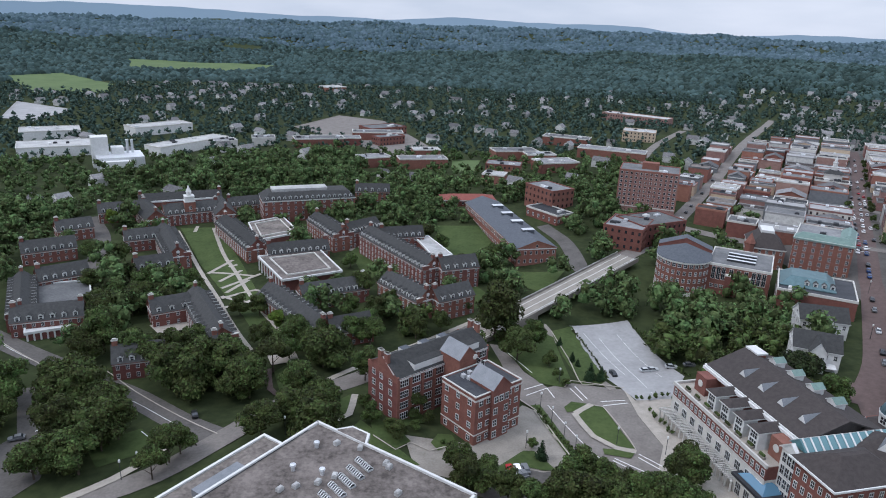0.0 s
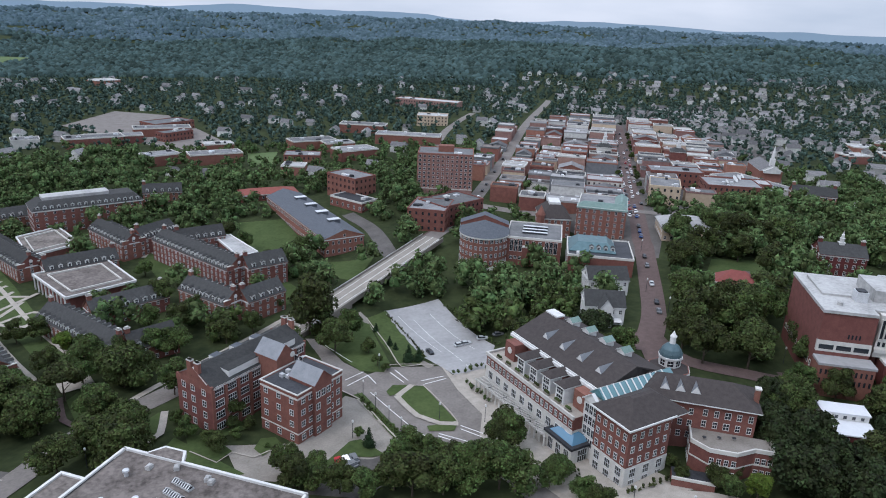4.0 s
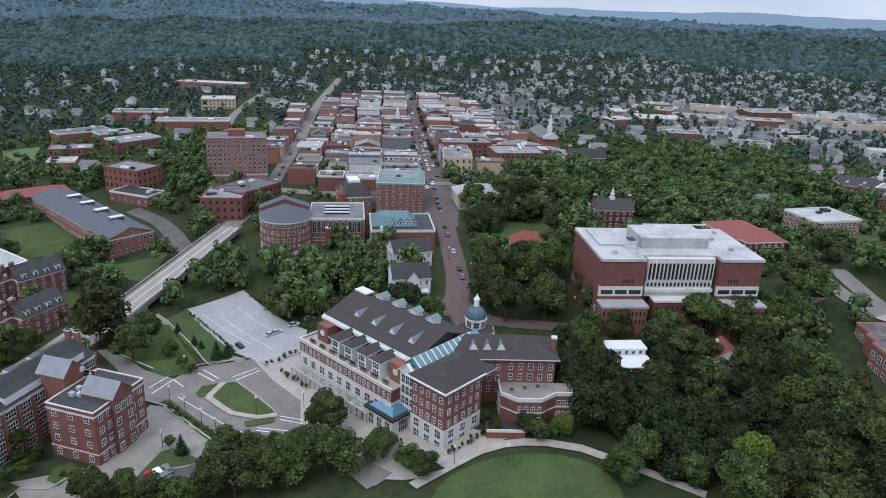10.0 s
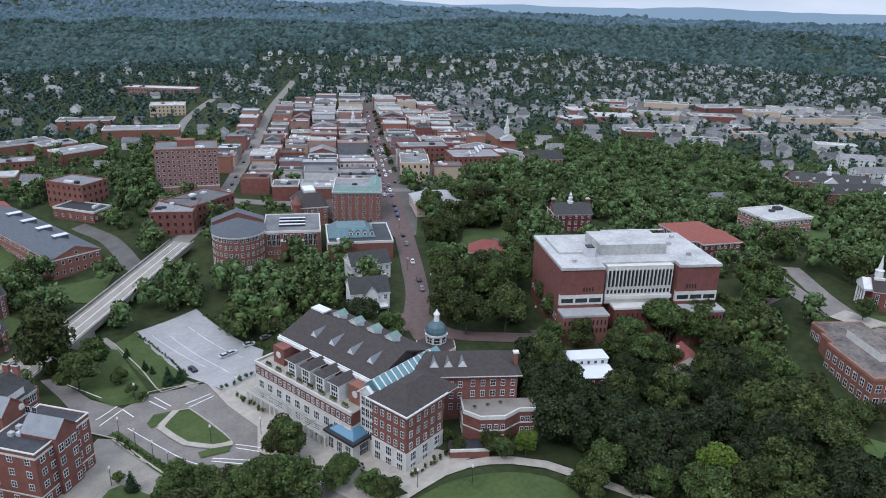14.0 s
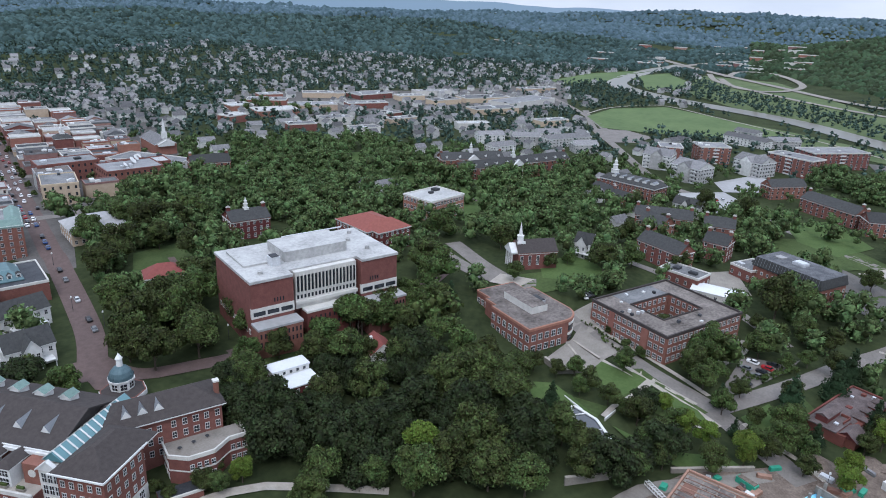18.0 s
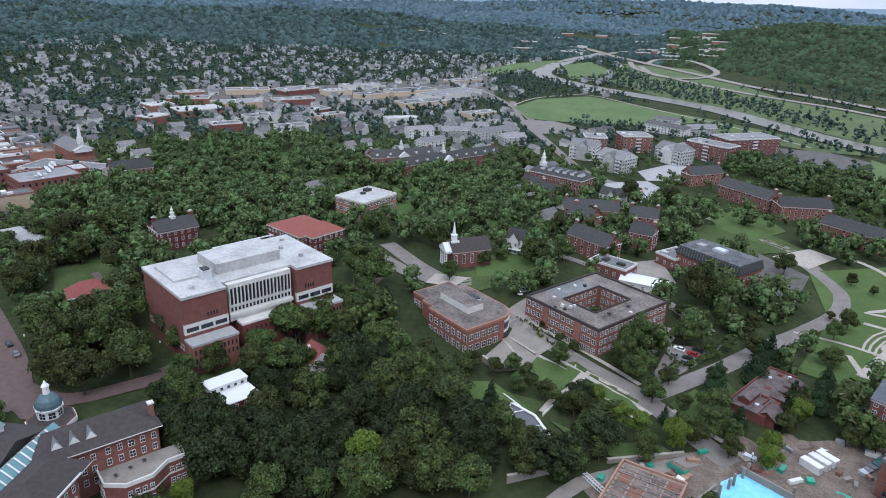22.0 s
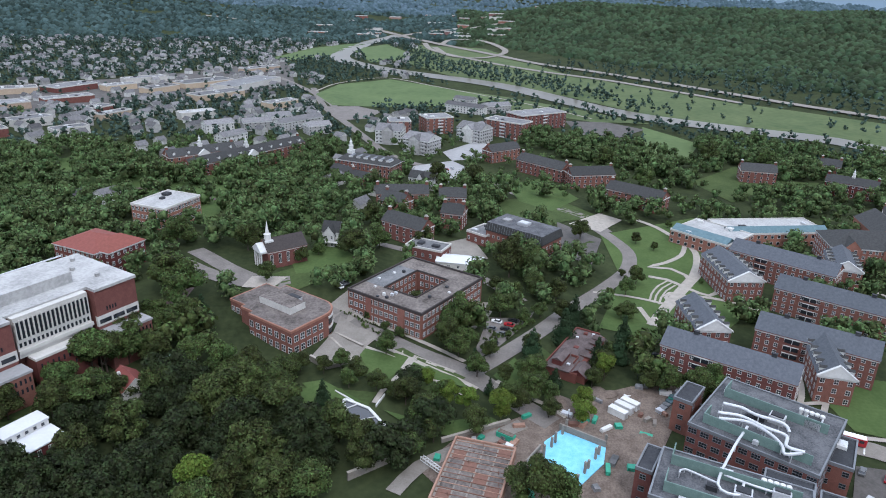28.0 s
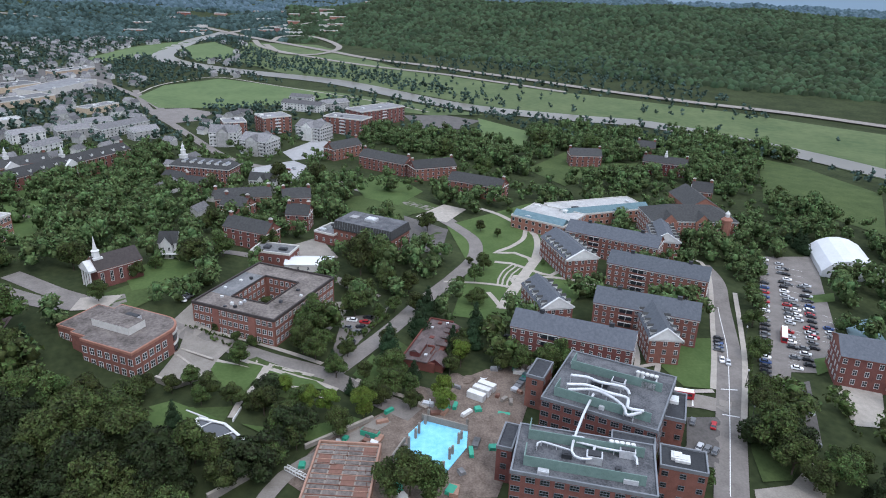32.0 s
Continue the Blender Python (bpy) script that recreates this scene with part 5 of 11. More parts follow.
def white_house(x, y, z, l, w, turn, faces):
    ob = building("villa", "old pale clapboard villa with grey gabled roof and porch", "house", x, y, z, l, w, turn, 7.5, 2, "gable", WHITE, SLATE, "fl", (1.0, 1.6, 2.6), rise=4.2)
    part("cross_gable", Shape().box(-2.6, 2.6, -w / 2 - 2.5, 0, -4, 7.5, 0).gable(-2.6, 2.6, -w / 2 - 2.5, 0, 7.5, 3.6, "y", 1, 0), (WHITE, SLATE), ob)
    part("porch", Shape().box(-6, 6, -w / 2 - 4, -w / 2, 3, 3.3, 0).box(-6, -5.8, -w / 2 - 4, -w / 2 - 3.8, -4, 3, 0).box(5.8, 6, -w / 2 - 4, -w / 2 - 3.8, -4, 3, 0), WHITE, ob)
    windows(ob, 5.2, w + 5, "f", 0, 2, 3.6, 0.9, 1.6, 2.0, WHITE, 1, 1.2)
    return ob


def belfry(parent, x, y, z, size=1.0, cap=WHITE):
    part("belfry", Shape().box(-2, 2, -2, 2, -1, 3, 0).box(-2.3, 2.3, -2.3, 2.3, 3, 3.4, 0).lathe([(1.7, 3.4), (1.7, 6.4), (2.0, 6.4), (2.0, 6.8), (1.2, 7.0), (1.0, 9), (1.3, 9.1), (0.5, 10.2), (0.08, 12.6)], 8), cap, parent, "white timber belfry", at=pose(x, y, z) @ Matrix.Scale(size, 4))


def cupola_hall(x, y, z, l, w, turn, faces):
    ob = building("college_hall", "old brick college hall with white belfry", "hall", x, y, z, l, w, turn, 10.0, 3, "gable", BRICK_DARK, SLATE, faces, (1.1, 1.8, 3.2), rise=4, chimneys=2)
    belfry(ob, 0, 0, 12.6, 0.6)
    return ob


def red_roof_hall(x, y, z, l, w, turn, faces):
    return building("college_hall", "brick college hall with a red tiled hipped roof", "hall", x, y, z, l, w, turn, 11.0, 3, "hip", BRICK_DARK, RED_ROOF, faces, (1.2, 1.8, 2.8), rise=4.2)


def white_roof_hall(x, y, z, l, w, turn, faces):
    return building("college_hall", "brown brick hall with a flat white roof", "hall", x, y, z, l, w, turn, 12.0, 3, "flat", BRICK_PALE, MEMBRANE_WHITE, faces, (1.6, 2.0, 2.4))


def church(x, y, z, l, w, turn, faces):
    ob = building("chapel", "red brick chapel with white portico and spire", "church", x, y, z, l, w, turn, 8.5, 1, "gable", BRICK, SHINGLE_BROWN, "f", (1.2, 4.5, 3.4), rise=4.6)
    s = Shape()
    for i in range(4):
        s.lathe([(0.4, -3), (0.36, 7.4), (0.6, 7.6), (0.6, 7.8)], 10, -l / 2 - 2.6, -3.6 + 2.4 * i)
    part("portico", s.box(-l / 2 - 3.2, -l / 2, -4.6, 4.6, 7.8, 8.6, 0).gable(-l / 2 - 3.2, -l / 2, -4.6, 4.6, 8.6, 3.2, "x", 0, 0, 0.2), WHITE, ob, "white columned portico")
    part("spire", Shape().box(-2, 2, -2, 2, -2, 6, 0).lathe([(1.7, 6), (1.5, 8.6), (1.8, 8.7), (0.95, 9.3), (0.06, 15.2)], 8), WHITE, ob, "white timber spire", at=pose(-l / 2 + 2.4, 0, 6.6))
    return ob


def square_half(x, y, z, l, w, turn, faces):
    """The four ranges of the square hall round its court."""
    ob = thing("square_hall", 263.7, 38.0, 9.3, -120.8, "square brick hall round a court with flat roof", "hall")
    l, w, d, h = 38.7, 11.0, 45.0, 11.4
    take(278.7, 29.0, l, d, -120.8)
    s, r = Shape(), Shape()
    y0, y1 = -w / 2, d - w / 2
    for a, b, c, e in ((-l / 2, l / 2, y0, y0 + w), (-l / 2, l / 2, y1 - w, y1), (-l / 2, -l / 2 + w, y0 + w, y1 - w), (l / 2 - w, l / 2, y0 + w, y1 - w)):
        s.box(a, b, c, e, -5, h, 0)
        part("roof", Shape().box(a + .4, b - .4, c - .1, e + .1, h, h + .06, 0), rng.choice((MEMBRANE_BROWN, MEMBRANE_BROWN, MEMBRANE_GREY)), ob)
    part("wall", s, BRICK, ob)
    for a, b, c, e in ((-l / 2 - .2, l / 2 + .2, y0 - .2, y0 + .4), (-l / 2 - .2, l / 2 + .2, y1 - .4, y1 + .2), (-l / 2 - .2, -l / 2 + .4, y0 + .4, y1 - .4), (l / 2 - .4, l / 2 + .2, y0 + .4, y1 - .4)):
        part("parapet", Shape().box(a, b, c, e, h - .4, h + .8, 0), SHINGLE_BROWN, ob)
    i0, i1, j0, j1 = -l / 2 + w, l / 2 - w, y0 + w, y1 - w
    for a, b, c, e in ((i0 - .3, i1 + .3, j0 - .3, j0 + .1), (i0 - .3, i1 + .3, j1 - .1, j1 + .3), (i0 - .3, i0 + .1, j0 + .1, j1 - .1), (i1 - .1, i1 + .3, j0 + .1, j1 - .1)):
        part("court_parapet", Shape().box(a, b, c, e, h - .2, h + .6, 0), SHINGLE_BROWN, ob)
    for k in range(12):
        side = k % 4
        p = (rng.uniform(-l / 2 + 2, l / 2 - 2), y0 + rng.uniform(2, w - 2)) if side < 2 else (rng.choice((-1, 1)) * (l / 2 - rng.uniform(2, w - 3)), rng.uniform(6, d - w - 6))
        part("roof_unit", Shape().box(p[0] - .6, p[0] + .6, p[1] - .5, p[1] + .5, h, h + rng.uniform(.6, 1.3), 0), rng.choice((METAL, MEMBRANE_DARK, WHITE)), ob)
    windows(ob, l, w, "f", 0, 3, 3.75, 1.7, 1.9, 2.7, WHITE, 1, 1.8)
    for k in range(3):
        for i in range(15):
            part("window", window_mesh(1.7, 1.9), None, ob, at=pose(l / 2, y0 + 2.2 + i * 2.9, k * 3.75 + 1.05, 0, 0, 90))
        for i in range(5):
            part("window", window_mesh(1.5, 1.9), None, ob, at=pose(-5.6 + 2.8 * i, j1, k * 3.75 + 1.05))
        for i in range(7):
            part("window", window_mesh(1.5, 1.9), None, ob, at=pose(i0, j0 + 2.5 + 3 * i, k * 3.75 + 1.05, 0, 0, 90))
    for x0 in (-8, 9):
        part("pale_entrance_bay", Shape().box(x0 - 1.5, x0 + 1.5, y0 - .3, y0, -1, h - .5, 0), BRICK_PALE, ob)
    return ob


def brick_tower(x, y, z, l, w, turn, faces):
    ob = thing("brick_hall", x, y, z, turn, "red brick hall with dark sloped metal upper storey", "hall")
    take(x, y, l, w, turn)
    part("wall", Shape().box(-l / 2, l / 2, -w / 2, w / 2, -5, 10, 0), BRICK, ob)
    a, b = l / 2 + .5, w / 2 + .5
    skirt = Shape().box(-a, a, -b, b, 9.6, 10.2, 0)
    low, high = [(-a, -b), (a, -b), (a, b), (-a, b)], [(-a + .9, -b + .9), (a - .9, -b + .9), (a - .9, b - .9), (-a + .9, b - .9)]
    for k in range(4):
        j = (k + 1) % 4
        skirt.poly([(*low[k], 10.2), (*low[j], 10.2), (*high[j], 14.2), (*high[k], 14.2)], 0)
    part("upper_storey", skirt, SLATE, ob, "dark sloped metal upper storey")
    part("roof", Shape().prism(high, 14.1, 14.3, 0), ROOF_SLATE_GREY, ob)
    for k in range(int(l / 1.6)):
        part("seam", Shape().poly([(-.08, -b - .02, 10.2), (.08, -b - .02, 10.2), (.08, -b + .88, 14.22), (-.08, -b + .88, 14.22)], 0), ZINC, ob, at=pose(-l / 2 + .8 + 1.6 * k, 0, 0))
    for f in faces:
        m, span = face_poses(l, w, f)
        for k in range(int(span / 3.2)):
            for z0 in (1.6, 6.2):
                part("window", window_mesh(1.1, 1.3, STONE, 0), None, ob, at=m @ pose(-span / 2 + 2 + k * 3.2, 0, z0))
    part("roof_unit", Shape().box(-3, 3, -2.4, 2.4, 14.3, 15.6, 0).box(-2.6, 2.6, -2, 2, 15.6, 15.9, 0), METAL, ob)
    part("skylight", Shape().box(-l / 2 + 5, -l / 2 + 9, -2, 2, 14.3, 14.9, 0), LOT, ob)
    return ob


def white_canopy(x, y, z, l, w, turn, faces):
    return building("low_shed", "long low shed with a white metal roof", "shed", x, y, z, l, w, turn, 3.6, 1, "gable", STONE, TENT, faces, (1.2, 1.4, 4), rise=1.6)


def res_hall(x, y, z, l, w, turn, faces):
    ob = building("residence_hall", "four-storey red brick residence hall with blue-grey roof", "residence hall", x, y, z, l, w, turn, 12.4, 4, "gable", BRICK, SLATE_BLUE, faces, (1.3, 1.6, 3.2), rise=4.4, group="south halls")
    for k in (-0.28, 0.3):
        part("roof_vent", Shape().box(-0.9, 0.9, -0.6, 0.6, 0, 1.6, 0).box(-1.0, 1.0, -0.7, 0.7, 1.6, 1.8, 0), MEMBRANE_DARK, ob, at=pose(k * l, 0, 16.4))
    for k in range(4):
        part("glazed_bay", Shape().box(-2.6, 2.6, -0.2, 0, 0.7, 2.4, 1).box(-0.1, 0.1, -0.3, 0, 0.5, 2.6, 0).box(-2.8, 2.8, -0.35, 0, 2.4, 2.65, 0), (WHITE, GLASS), ob, at=pose(-l * 0.18, -w / 2 - 0.15, k * 3.1))
    return ob


def res_wing(x, y, z, l, w, turn, faces):
    ob = building("residence_hall", "gabled red brick residence wing with stepped white trim", "residence hall", x, y, z, l, w, turn, 11.0, 3, "gable_y", BRICK, SLATE_BLUE, faces, (1.4, 1.8, 3.4), rise=4.6, group="south halls")
    m, span = face_poses(l, w, "f")
    part("gable_trim", Shape().gable(-l / 2 - .3, l / 2 + .3, -w / 2 - .5, -w / 2 - .05, 11.0, 4.7, "y", 0, 0, 0.3, 0.5), WHITE, ob)
    for side in (-1, 1):
        for k in range(int(w / 5)):
            part("dormer", DORMER, None, ob, at=pose(side * l / 2, -w / 2 + 3 + 5 * k, 11.1, 0, 0, 90 * side) @ pose(0, 0.4, 0))
    return ob


def lab(x, y, z, l, w, turn, faces):
    ob = building("laboratory", "brick laboratory with dark roof, copper screens and white ducts", "laboratory", x, y, z, l, w, turn, 14.0, 4, "flat", BRICK, ROOF_SLATE_GREY, faces, (2.4, 1.6, 3.6), trim=ZINC, units=5, bars=2)
    for k in range(2):
        part("copper_screen", Shape().box(-l / 2 + 3, l * 0.42, 0, 0.3, 0, 3.2, 0).box(-l / 2 + 3, -l / 2 + 3.3, 0.3, 6, 0, 3.2, 0), COPPER, ob, "pale green copper plant screen", at=pose(0, -w / 2 + 3.5 + k * w * 0.55, 14.1))
        part("plant_box", Shape().box(-2.2, 2.2, -1.6, 1.6, 0, 2.4, 0).box(-1.8, 1.8, -1.2, 1.2, 2.4, 2.8, 1), (METAL, MEMBRANE_DARK), ob, at=pose(l * 0.3 - 9 * k, w * 0.2 - 5 * k, 14.1))
    for k in range(5):
        part("roof_fan", Shape().lathe([(.5, 0), (.5, 1.6), (.8, 1.7), (.7, 2.1)], 8), WHITE, ob, at=pose(l * 0.34 - k * 1.5, w * 0.33, 14.1))
    return ob


def turret_hall(x, y, z, l, w, turn, faces):
    ob = building("residence_hall", "large orange brick hall with dark steep roofs and gables", "residence hall", x, y, z, l, w, turn, 13.0, 4, "hip", BRICK_PALE, SLATE, faces, (1.3, 1.7, 3.0), rise=6.5)
    for k in (-0.3, 0.08):
        part("gable_bay", Shape().box(-4, 4, -w / 2 - 1.2, 0, -3, 13, 0).gable(-4, 4, -w / 2 - 1.2, 0, 13, 4.2, "y", 1, 0, 0.3), (BRICK_PALE, SLATE), ob, at=pose(k * l, 0, 0))
        for i in range(4):
            part("window", window_mesh(1.3, 1.7), None, ob, at=pose(k * l - 1.6, -w / 2 - 1.2, 1 + i * 3.2))
            part("window", window_mesh(1.3, 1.7), None, ob, at=pose(k * l + 1.6, -w / 2 - 1.2, 1 + i * 3.2))
    part("turret", Shape().lathe([(3.0, -3), (3.0, 14), (3.4, 14.1), (3.4, 14.6), (1.4, 16.2)], 8, l * 0.36, -w / 2), BRICK_PALE, ob, "eight-sided brick turret")
    part("cupola", Shape().lathe([(1.2, 15.9), (1.2, 18.0), (1.5, 18.1), (0.1, 20)], 8, l * 0.36, -w / 2), WHITE, ob, "small white cupola")
    part("rear_wing", Shape().box(l * 0.1, l / 2, w / 2, w / 2 + 34, -3, 13, 0).gable(l * 0.1, l / 2, w / 2, w / 2 + 34, 13, 6, "y", 1, 0), (BRICK_PALE, SLATE), ob)
    return ob


def low_hall(x, y, z, l, w, turn, faces):
    ob = building("student_hall", "low brick hall with white membrane and blue-green sloped roofs", "hall", x, y, z, l, w, turn, 8.0, 2, "flat", BRICK_PALE, MEMBRANE_WHITE, faces, (1.6, 1.8, 4.2), units=4, bars=0)
    part("metal_roof", Shape().gable(-l / 2 + 1, l / 2 - 1, -w / 2 + .5, -w / 2 + 9, 8.6, 2.4, "x", 0, 0), TEAL, ob, "blue-green metal roof slope")
    return ob


def brick_gable(x, y, z, l, w, turn, faces):
    return building("college_hall", "red brick college hall with dark gabled roof", "hall", x, y, z, l, w, turn, 9.5, 3, "gable", BRICK, SLATE, faces, (1.2, 1.7, 4.2), rise=4.6, chimneys=2, group="south halls", bars=0)


def portico_hall(x, y, z, l, w, turn, faces):
    ob = brick_gable(x, y, z, l, w, turn, faces)
    part("portico", Shape().box(-4.4, 4.4, -w / 2 - 1.6, -w / 2, 8.2, 9.4, 0).gable(-4.4, 4.4, -w / 2 - 1.6, -w / 2, 9.4, 3.0, "y", 0, 0, 0.2), WHITE, ob, "white pediment")
    for k in range(4):
        part("column", Shape().lathe([(0.45, -1), (0.38, 8.0), (0.55, 8.2)], 8), WHITE, ob, at=pose(-3.6 + 2.4 * k, -w / 2 - 1.1, 0))
    return ob


def long_range(x, y, z, l, w, turn, faces):
    ob = building("college_hall", "long red brick range with white portico and small dormers", "hall", x, y, z, l, w, turn, 11.0, 3, "gable", BRICK, SLATE, faces, (1.2, 1.7, 5.2), rise=4.2, chimneys=2, group="college halls")
    part("portico", Shape().box(-4.4, 4.4, -w / 2 - 1.6, -w / 2, 9.6, 10.8, 0).gable(-4.4, 4.4, -w / 2 - 1.6, -w / 2, 10.8, 3.4, "y", 0, 0, 0.2), WHITE, ob, "white pediment")
    for k in range(4):
        part("column", Shape().lathe([(0.45, -1), (0.38, 9.4), (0.55, 9.6)], 8), WHITE, ob, at=pose(-3.6 + 2.4 * k, -w / 2 - 1.1, 0))
    n = int(l / 9)
    for k in range(n):
        part("dormer", Shape().box(-0.8, 0.8, 0, 2.6, 0, 1.5, 0).gable(-0.8, 0.8, 0, 2.6, 1.5, 0.7, "y", 1, 0, 0.15), (WHITE, SLATE), ob, at=pose(-l / 2 + 4 + k * (l - 8) / max(1, n - 1), -w / 2 + 1.3, 11.7))
    belfry(ob, 0, 0, 14.4, 0.7)
    return ob


def cupola_range(x, y, z, l, w, turn, faces):
    ob = building("college_hall", "large red brick hall with white roof lights and white cupola", "hall", x, y, z, l, w, turn, 12.0, 4, "hip", BRICK, SLATE, faces, (1.2, 1.7, 3.2), rise=3.4, run=4.0)
    for k in range(6):
        part("roof_light", Shape().box(-1.5, 1.5, -1, 5, 0, 1.9, 0).gable(-1.5, 1.5, -1, 5, 1.9, 0.8, "y", 1, 0, 0.2), (WHITE, ZINC), ob, "white roof light", at=pose(-l * 0.28 + k * l * 0.14, -w / 2 + 3, 13))
    belfry(ob, -l * 0.36, 0, 14.6, 1.0)
    return ob


def terrace(x, y, z, l, w, turn, faces):
    return building("brick_terrace", "low red brick terrace with slate roof and chimneys", "house", x, y, z, l, w, turn, 6.0, 2, "gable", BRICK, SLATE, faces, (1.0, 1.4, 3.6), rise=3.2, chimneys=2)


def pale_flats(x, y, z, l, w, turn, faces):
    return building("pale_flats", "pale sided apartment house with grey pitched roof", "apartment block", x, y, z, l, w, turn, 8.0, 3, "gable", CREAM, SHINGLE_HOUSE, faces, (1.1, 1.4, 4.0), rise=3.0, group="pale flats")


def white_flats(x, y, z, l, w, turn, faces):
    ob = building("apartment_block", "pale sided apartment block with stacked balconies and grey roof", "apartment block", x, y, z, l, w, turn, 12.0, 4, "gable", CREAM, SHINGLE_HOUSE, faces, (1.4, 1.5, 3.0), trim=WHITE, units=3, group="white flats", rise=4.5)
    part("cross_gable", Shape().box(-l * .2, l * .2, -w / 2 - 2, w / 2 + 2, -3, 12, 0).gable(-l * .2, l * .2, -w / 2 - 2, w / 2 + 2, 12, 4, "y", 1, 0), (CREAM, SHINGLE_HOUSE), ob)
    for k in range(4):
        for c in (-0.34, 0.0, 0.34):
            part("balcony", Shape().box(-2.2, 2.2, -1.4, 0, 0, 0.2, 0).box(-2.2, 2.2, -1.4, -1.3, 0.2, 1.2, 0), WHITE, ob, at=pose(c * l, -w / 2, 0.5 + k * 3.0))
    return ob


def apartment(x, y, z, l, w, turn, faces):
    ob = building("apartment_block", "brick apartment block with pale balconies", "apartment block", x, y, z, l, w, turn, 15.0, 5, "flat", BRICK, MEMBRANE_GREY, faces, (1.6, 1.6, 5.0), units=2, bars=0)
    for k in range(5):
        part("balcony", Shape().box(-2.6, 2.6, -1.5, 0, 0, 0.2, 0).box(-2.6, 2.6, -1.5, -1.4, 0.2, 1.2, 0), WHITE, ob, at=pose(0, -w / 2, 0.4 + k * 3.0))
    return ob


def outer_block(x, y, z, l, w, turn, faces):
    pale = rng.random() < 0.2
    return building("outer_block", "low pale flat-roofed block among far trees", "building", x, y, z, l, w, turn, 7.0, 2, "flat", rng.choice((STONE, BRICK_PALE, BRICK, TAN)), MEMBRANE_WHITE if pale else MEMBRANE_GREY, "f", None, units=4, group="outer blocks")


def plain_block(x, y, z, l, w, turn, faces):
    return building("brick_annex", "plain red brick annex with a dark flat roof", "building", x, y, z, l, w, turn, 12.0, 3, "flat", BRICK, MEMBRANE_DARK, faces, (1.6, 1.5, 4.5), trim=ZINC, units=2)


# ---- the buildings ----
hall_range(-165.2, 238.3, -142.1, 248.1, 6.4, 4.6, 2, 12.0, "f")
hall_range(-183.7, 276.9, -162.6, 240.2, 6.4, 4.6, 2, 11.0, "fb")
hall_range(-179.3, 279.7, -163.5, 292.8, 6.4, 4.6, 2, 12.0, "f")
hall_range(-205.9, 312.8, -186.2, 326.3, 6.4, 4.6, 2, 12.0, "f")
hall_range(-207.7, 347.5, -193.9, 358.6, 6.4, 4.6, 2, 11.0, "f")
hall_range(-203.1, 385.2, -180.2, 397.4, 6.4, 4.6, 2, 12.0, "f")
hall_range(-182.3, 398.6, -163.3, 372.0, 7.0, 5.0, 3, 12.0, "")
hall_range(-164.8, 385.6, -138.4, 402.3, 7.0, 5.0, 3, 13.0, "f")
hall_range(-187.9, 406.1, -144.4, 427.5, 8.0, 4.0, 3, 11.0, "")
hall_range(-141.2, 413.2, -128.7, 387.7, 7.0, 5.0, 3, 12.0, "")
hall_range(-135.0, 411.0, -115.4, 422.0, 6.6, 4.4, 2, 11.0, "f")
hall_range(-166.5, 337.6, -152.1, 345.8, 6.4, 4.6, 2, 11.0, "f")
hall_range(-152.2, 353.6, -129.3, 314.0, 6.6, 4.9, 3, 12.0, "fb")
hall_range(-144.1, 298.4, -130.2, 307.7, 6.4, 4.6, 2, 11.0, "f")
hall_range(-117.0, 250.6, -104.4, 259.0, 6.4, 4.6, 2, 11.0, "f")
hall_range(-103.5, 265.2, -79.7, 225.5, 6.6, 4.9, 3, 12.0, "fb")
hall_range(-112.0, 208.4, -79.9, 220.8, 6.4, 4.6, 2, 11.0, "f")
hall_range(-124.8, 373.9, -94.4, 329.9, 6.6, 4.9, 3, 12.0, "fb")
hall_range(-89.0, 326.7, -60.9, 339.8, 6.4, 4.6, 2, 11.0, "f")
hall_range(-73.9, 273.3, -44.0, 236.7, 6.6, 4.9, 3, 12.0, "fb")
hall_range(-61.0, 272.4, -34.7, 287.1, 6.4, 4.6, 2, 11.0, "f")
hall_range(-42.9, 238.0, -28.2, 246.2, 6.4, 4.6, 2, 11.0, "f")
hall_range(-73.6, 379.4, -53.4, 349.0, 8.4, 4.6, 3, 12.0, "fb")
hall_range(-53.3, 356.7, -38.9, 372.0, 8.4, 4.6, 3, 12.0, "f")
hall_range(-39.2, 349.4, -3.8, 300.0, 10.4, 4.6, 4, 13.0, "fb")
hall_range(-1.7, 301.6, 15.4, 308.6, 10.4, 4.6, 4, 12.0, "f")
hall_range(-33.9, 348.0, -11.9, 355.4, 9.4, 4.6, 3, 11.0, "f")
hall_range(-23.7, 286.2, -5.5, 265.0, 9.4, 4.6, 4, 12.0, "fb")
hall_range(-3.4, 267.1, 11.6, 277.5, 9.0, 4.5, 3, 11.0, "f")
court_roof("brown flat roof with white colonnade and rim", [(-91.5, 319.5), (-72.3, 288.8), (-47.5, 304.2), (-63.9, 334.8)], 6.5, MEMBRANE_BROWN, 9)
court_roof("stained brown flat roof between brick halls", [(-111.8, 374.9), (-98.6, 343.6), (-79.6, 360.5), (-95.9, 390.3)], 6.0, MEMBRANE_BROWN, 0)
court_roof("bright white flat roof behind the dining hall", [(-179.3, 403.8), (-144.4, 421.2), (-152.0, 433.3), (-186.9, 419.4)], 8.0, MEMBRANE_WHITE, 0)
court_roof("white flat roof strip behind a tall hall", [(-15.0, 352.5), (-3.5, 319.4), (5.0, 326.2), (-8.1, 355.8)], 8.0, MEMBRANE_WHITE, 0)
court_roof("grey flat roof in a hall court with ducts", [(-178.5, 276.0), (-165.5, 251.2), (-144.7, 259.2), (-158.2, 283.9)], 4.6, MEMBRANE_GREY, 0)
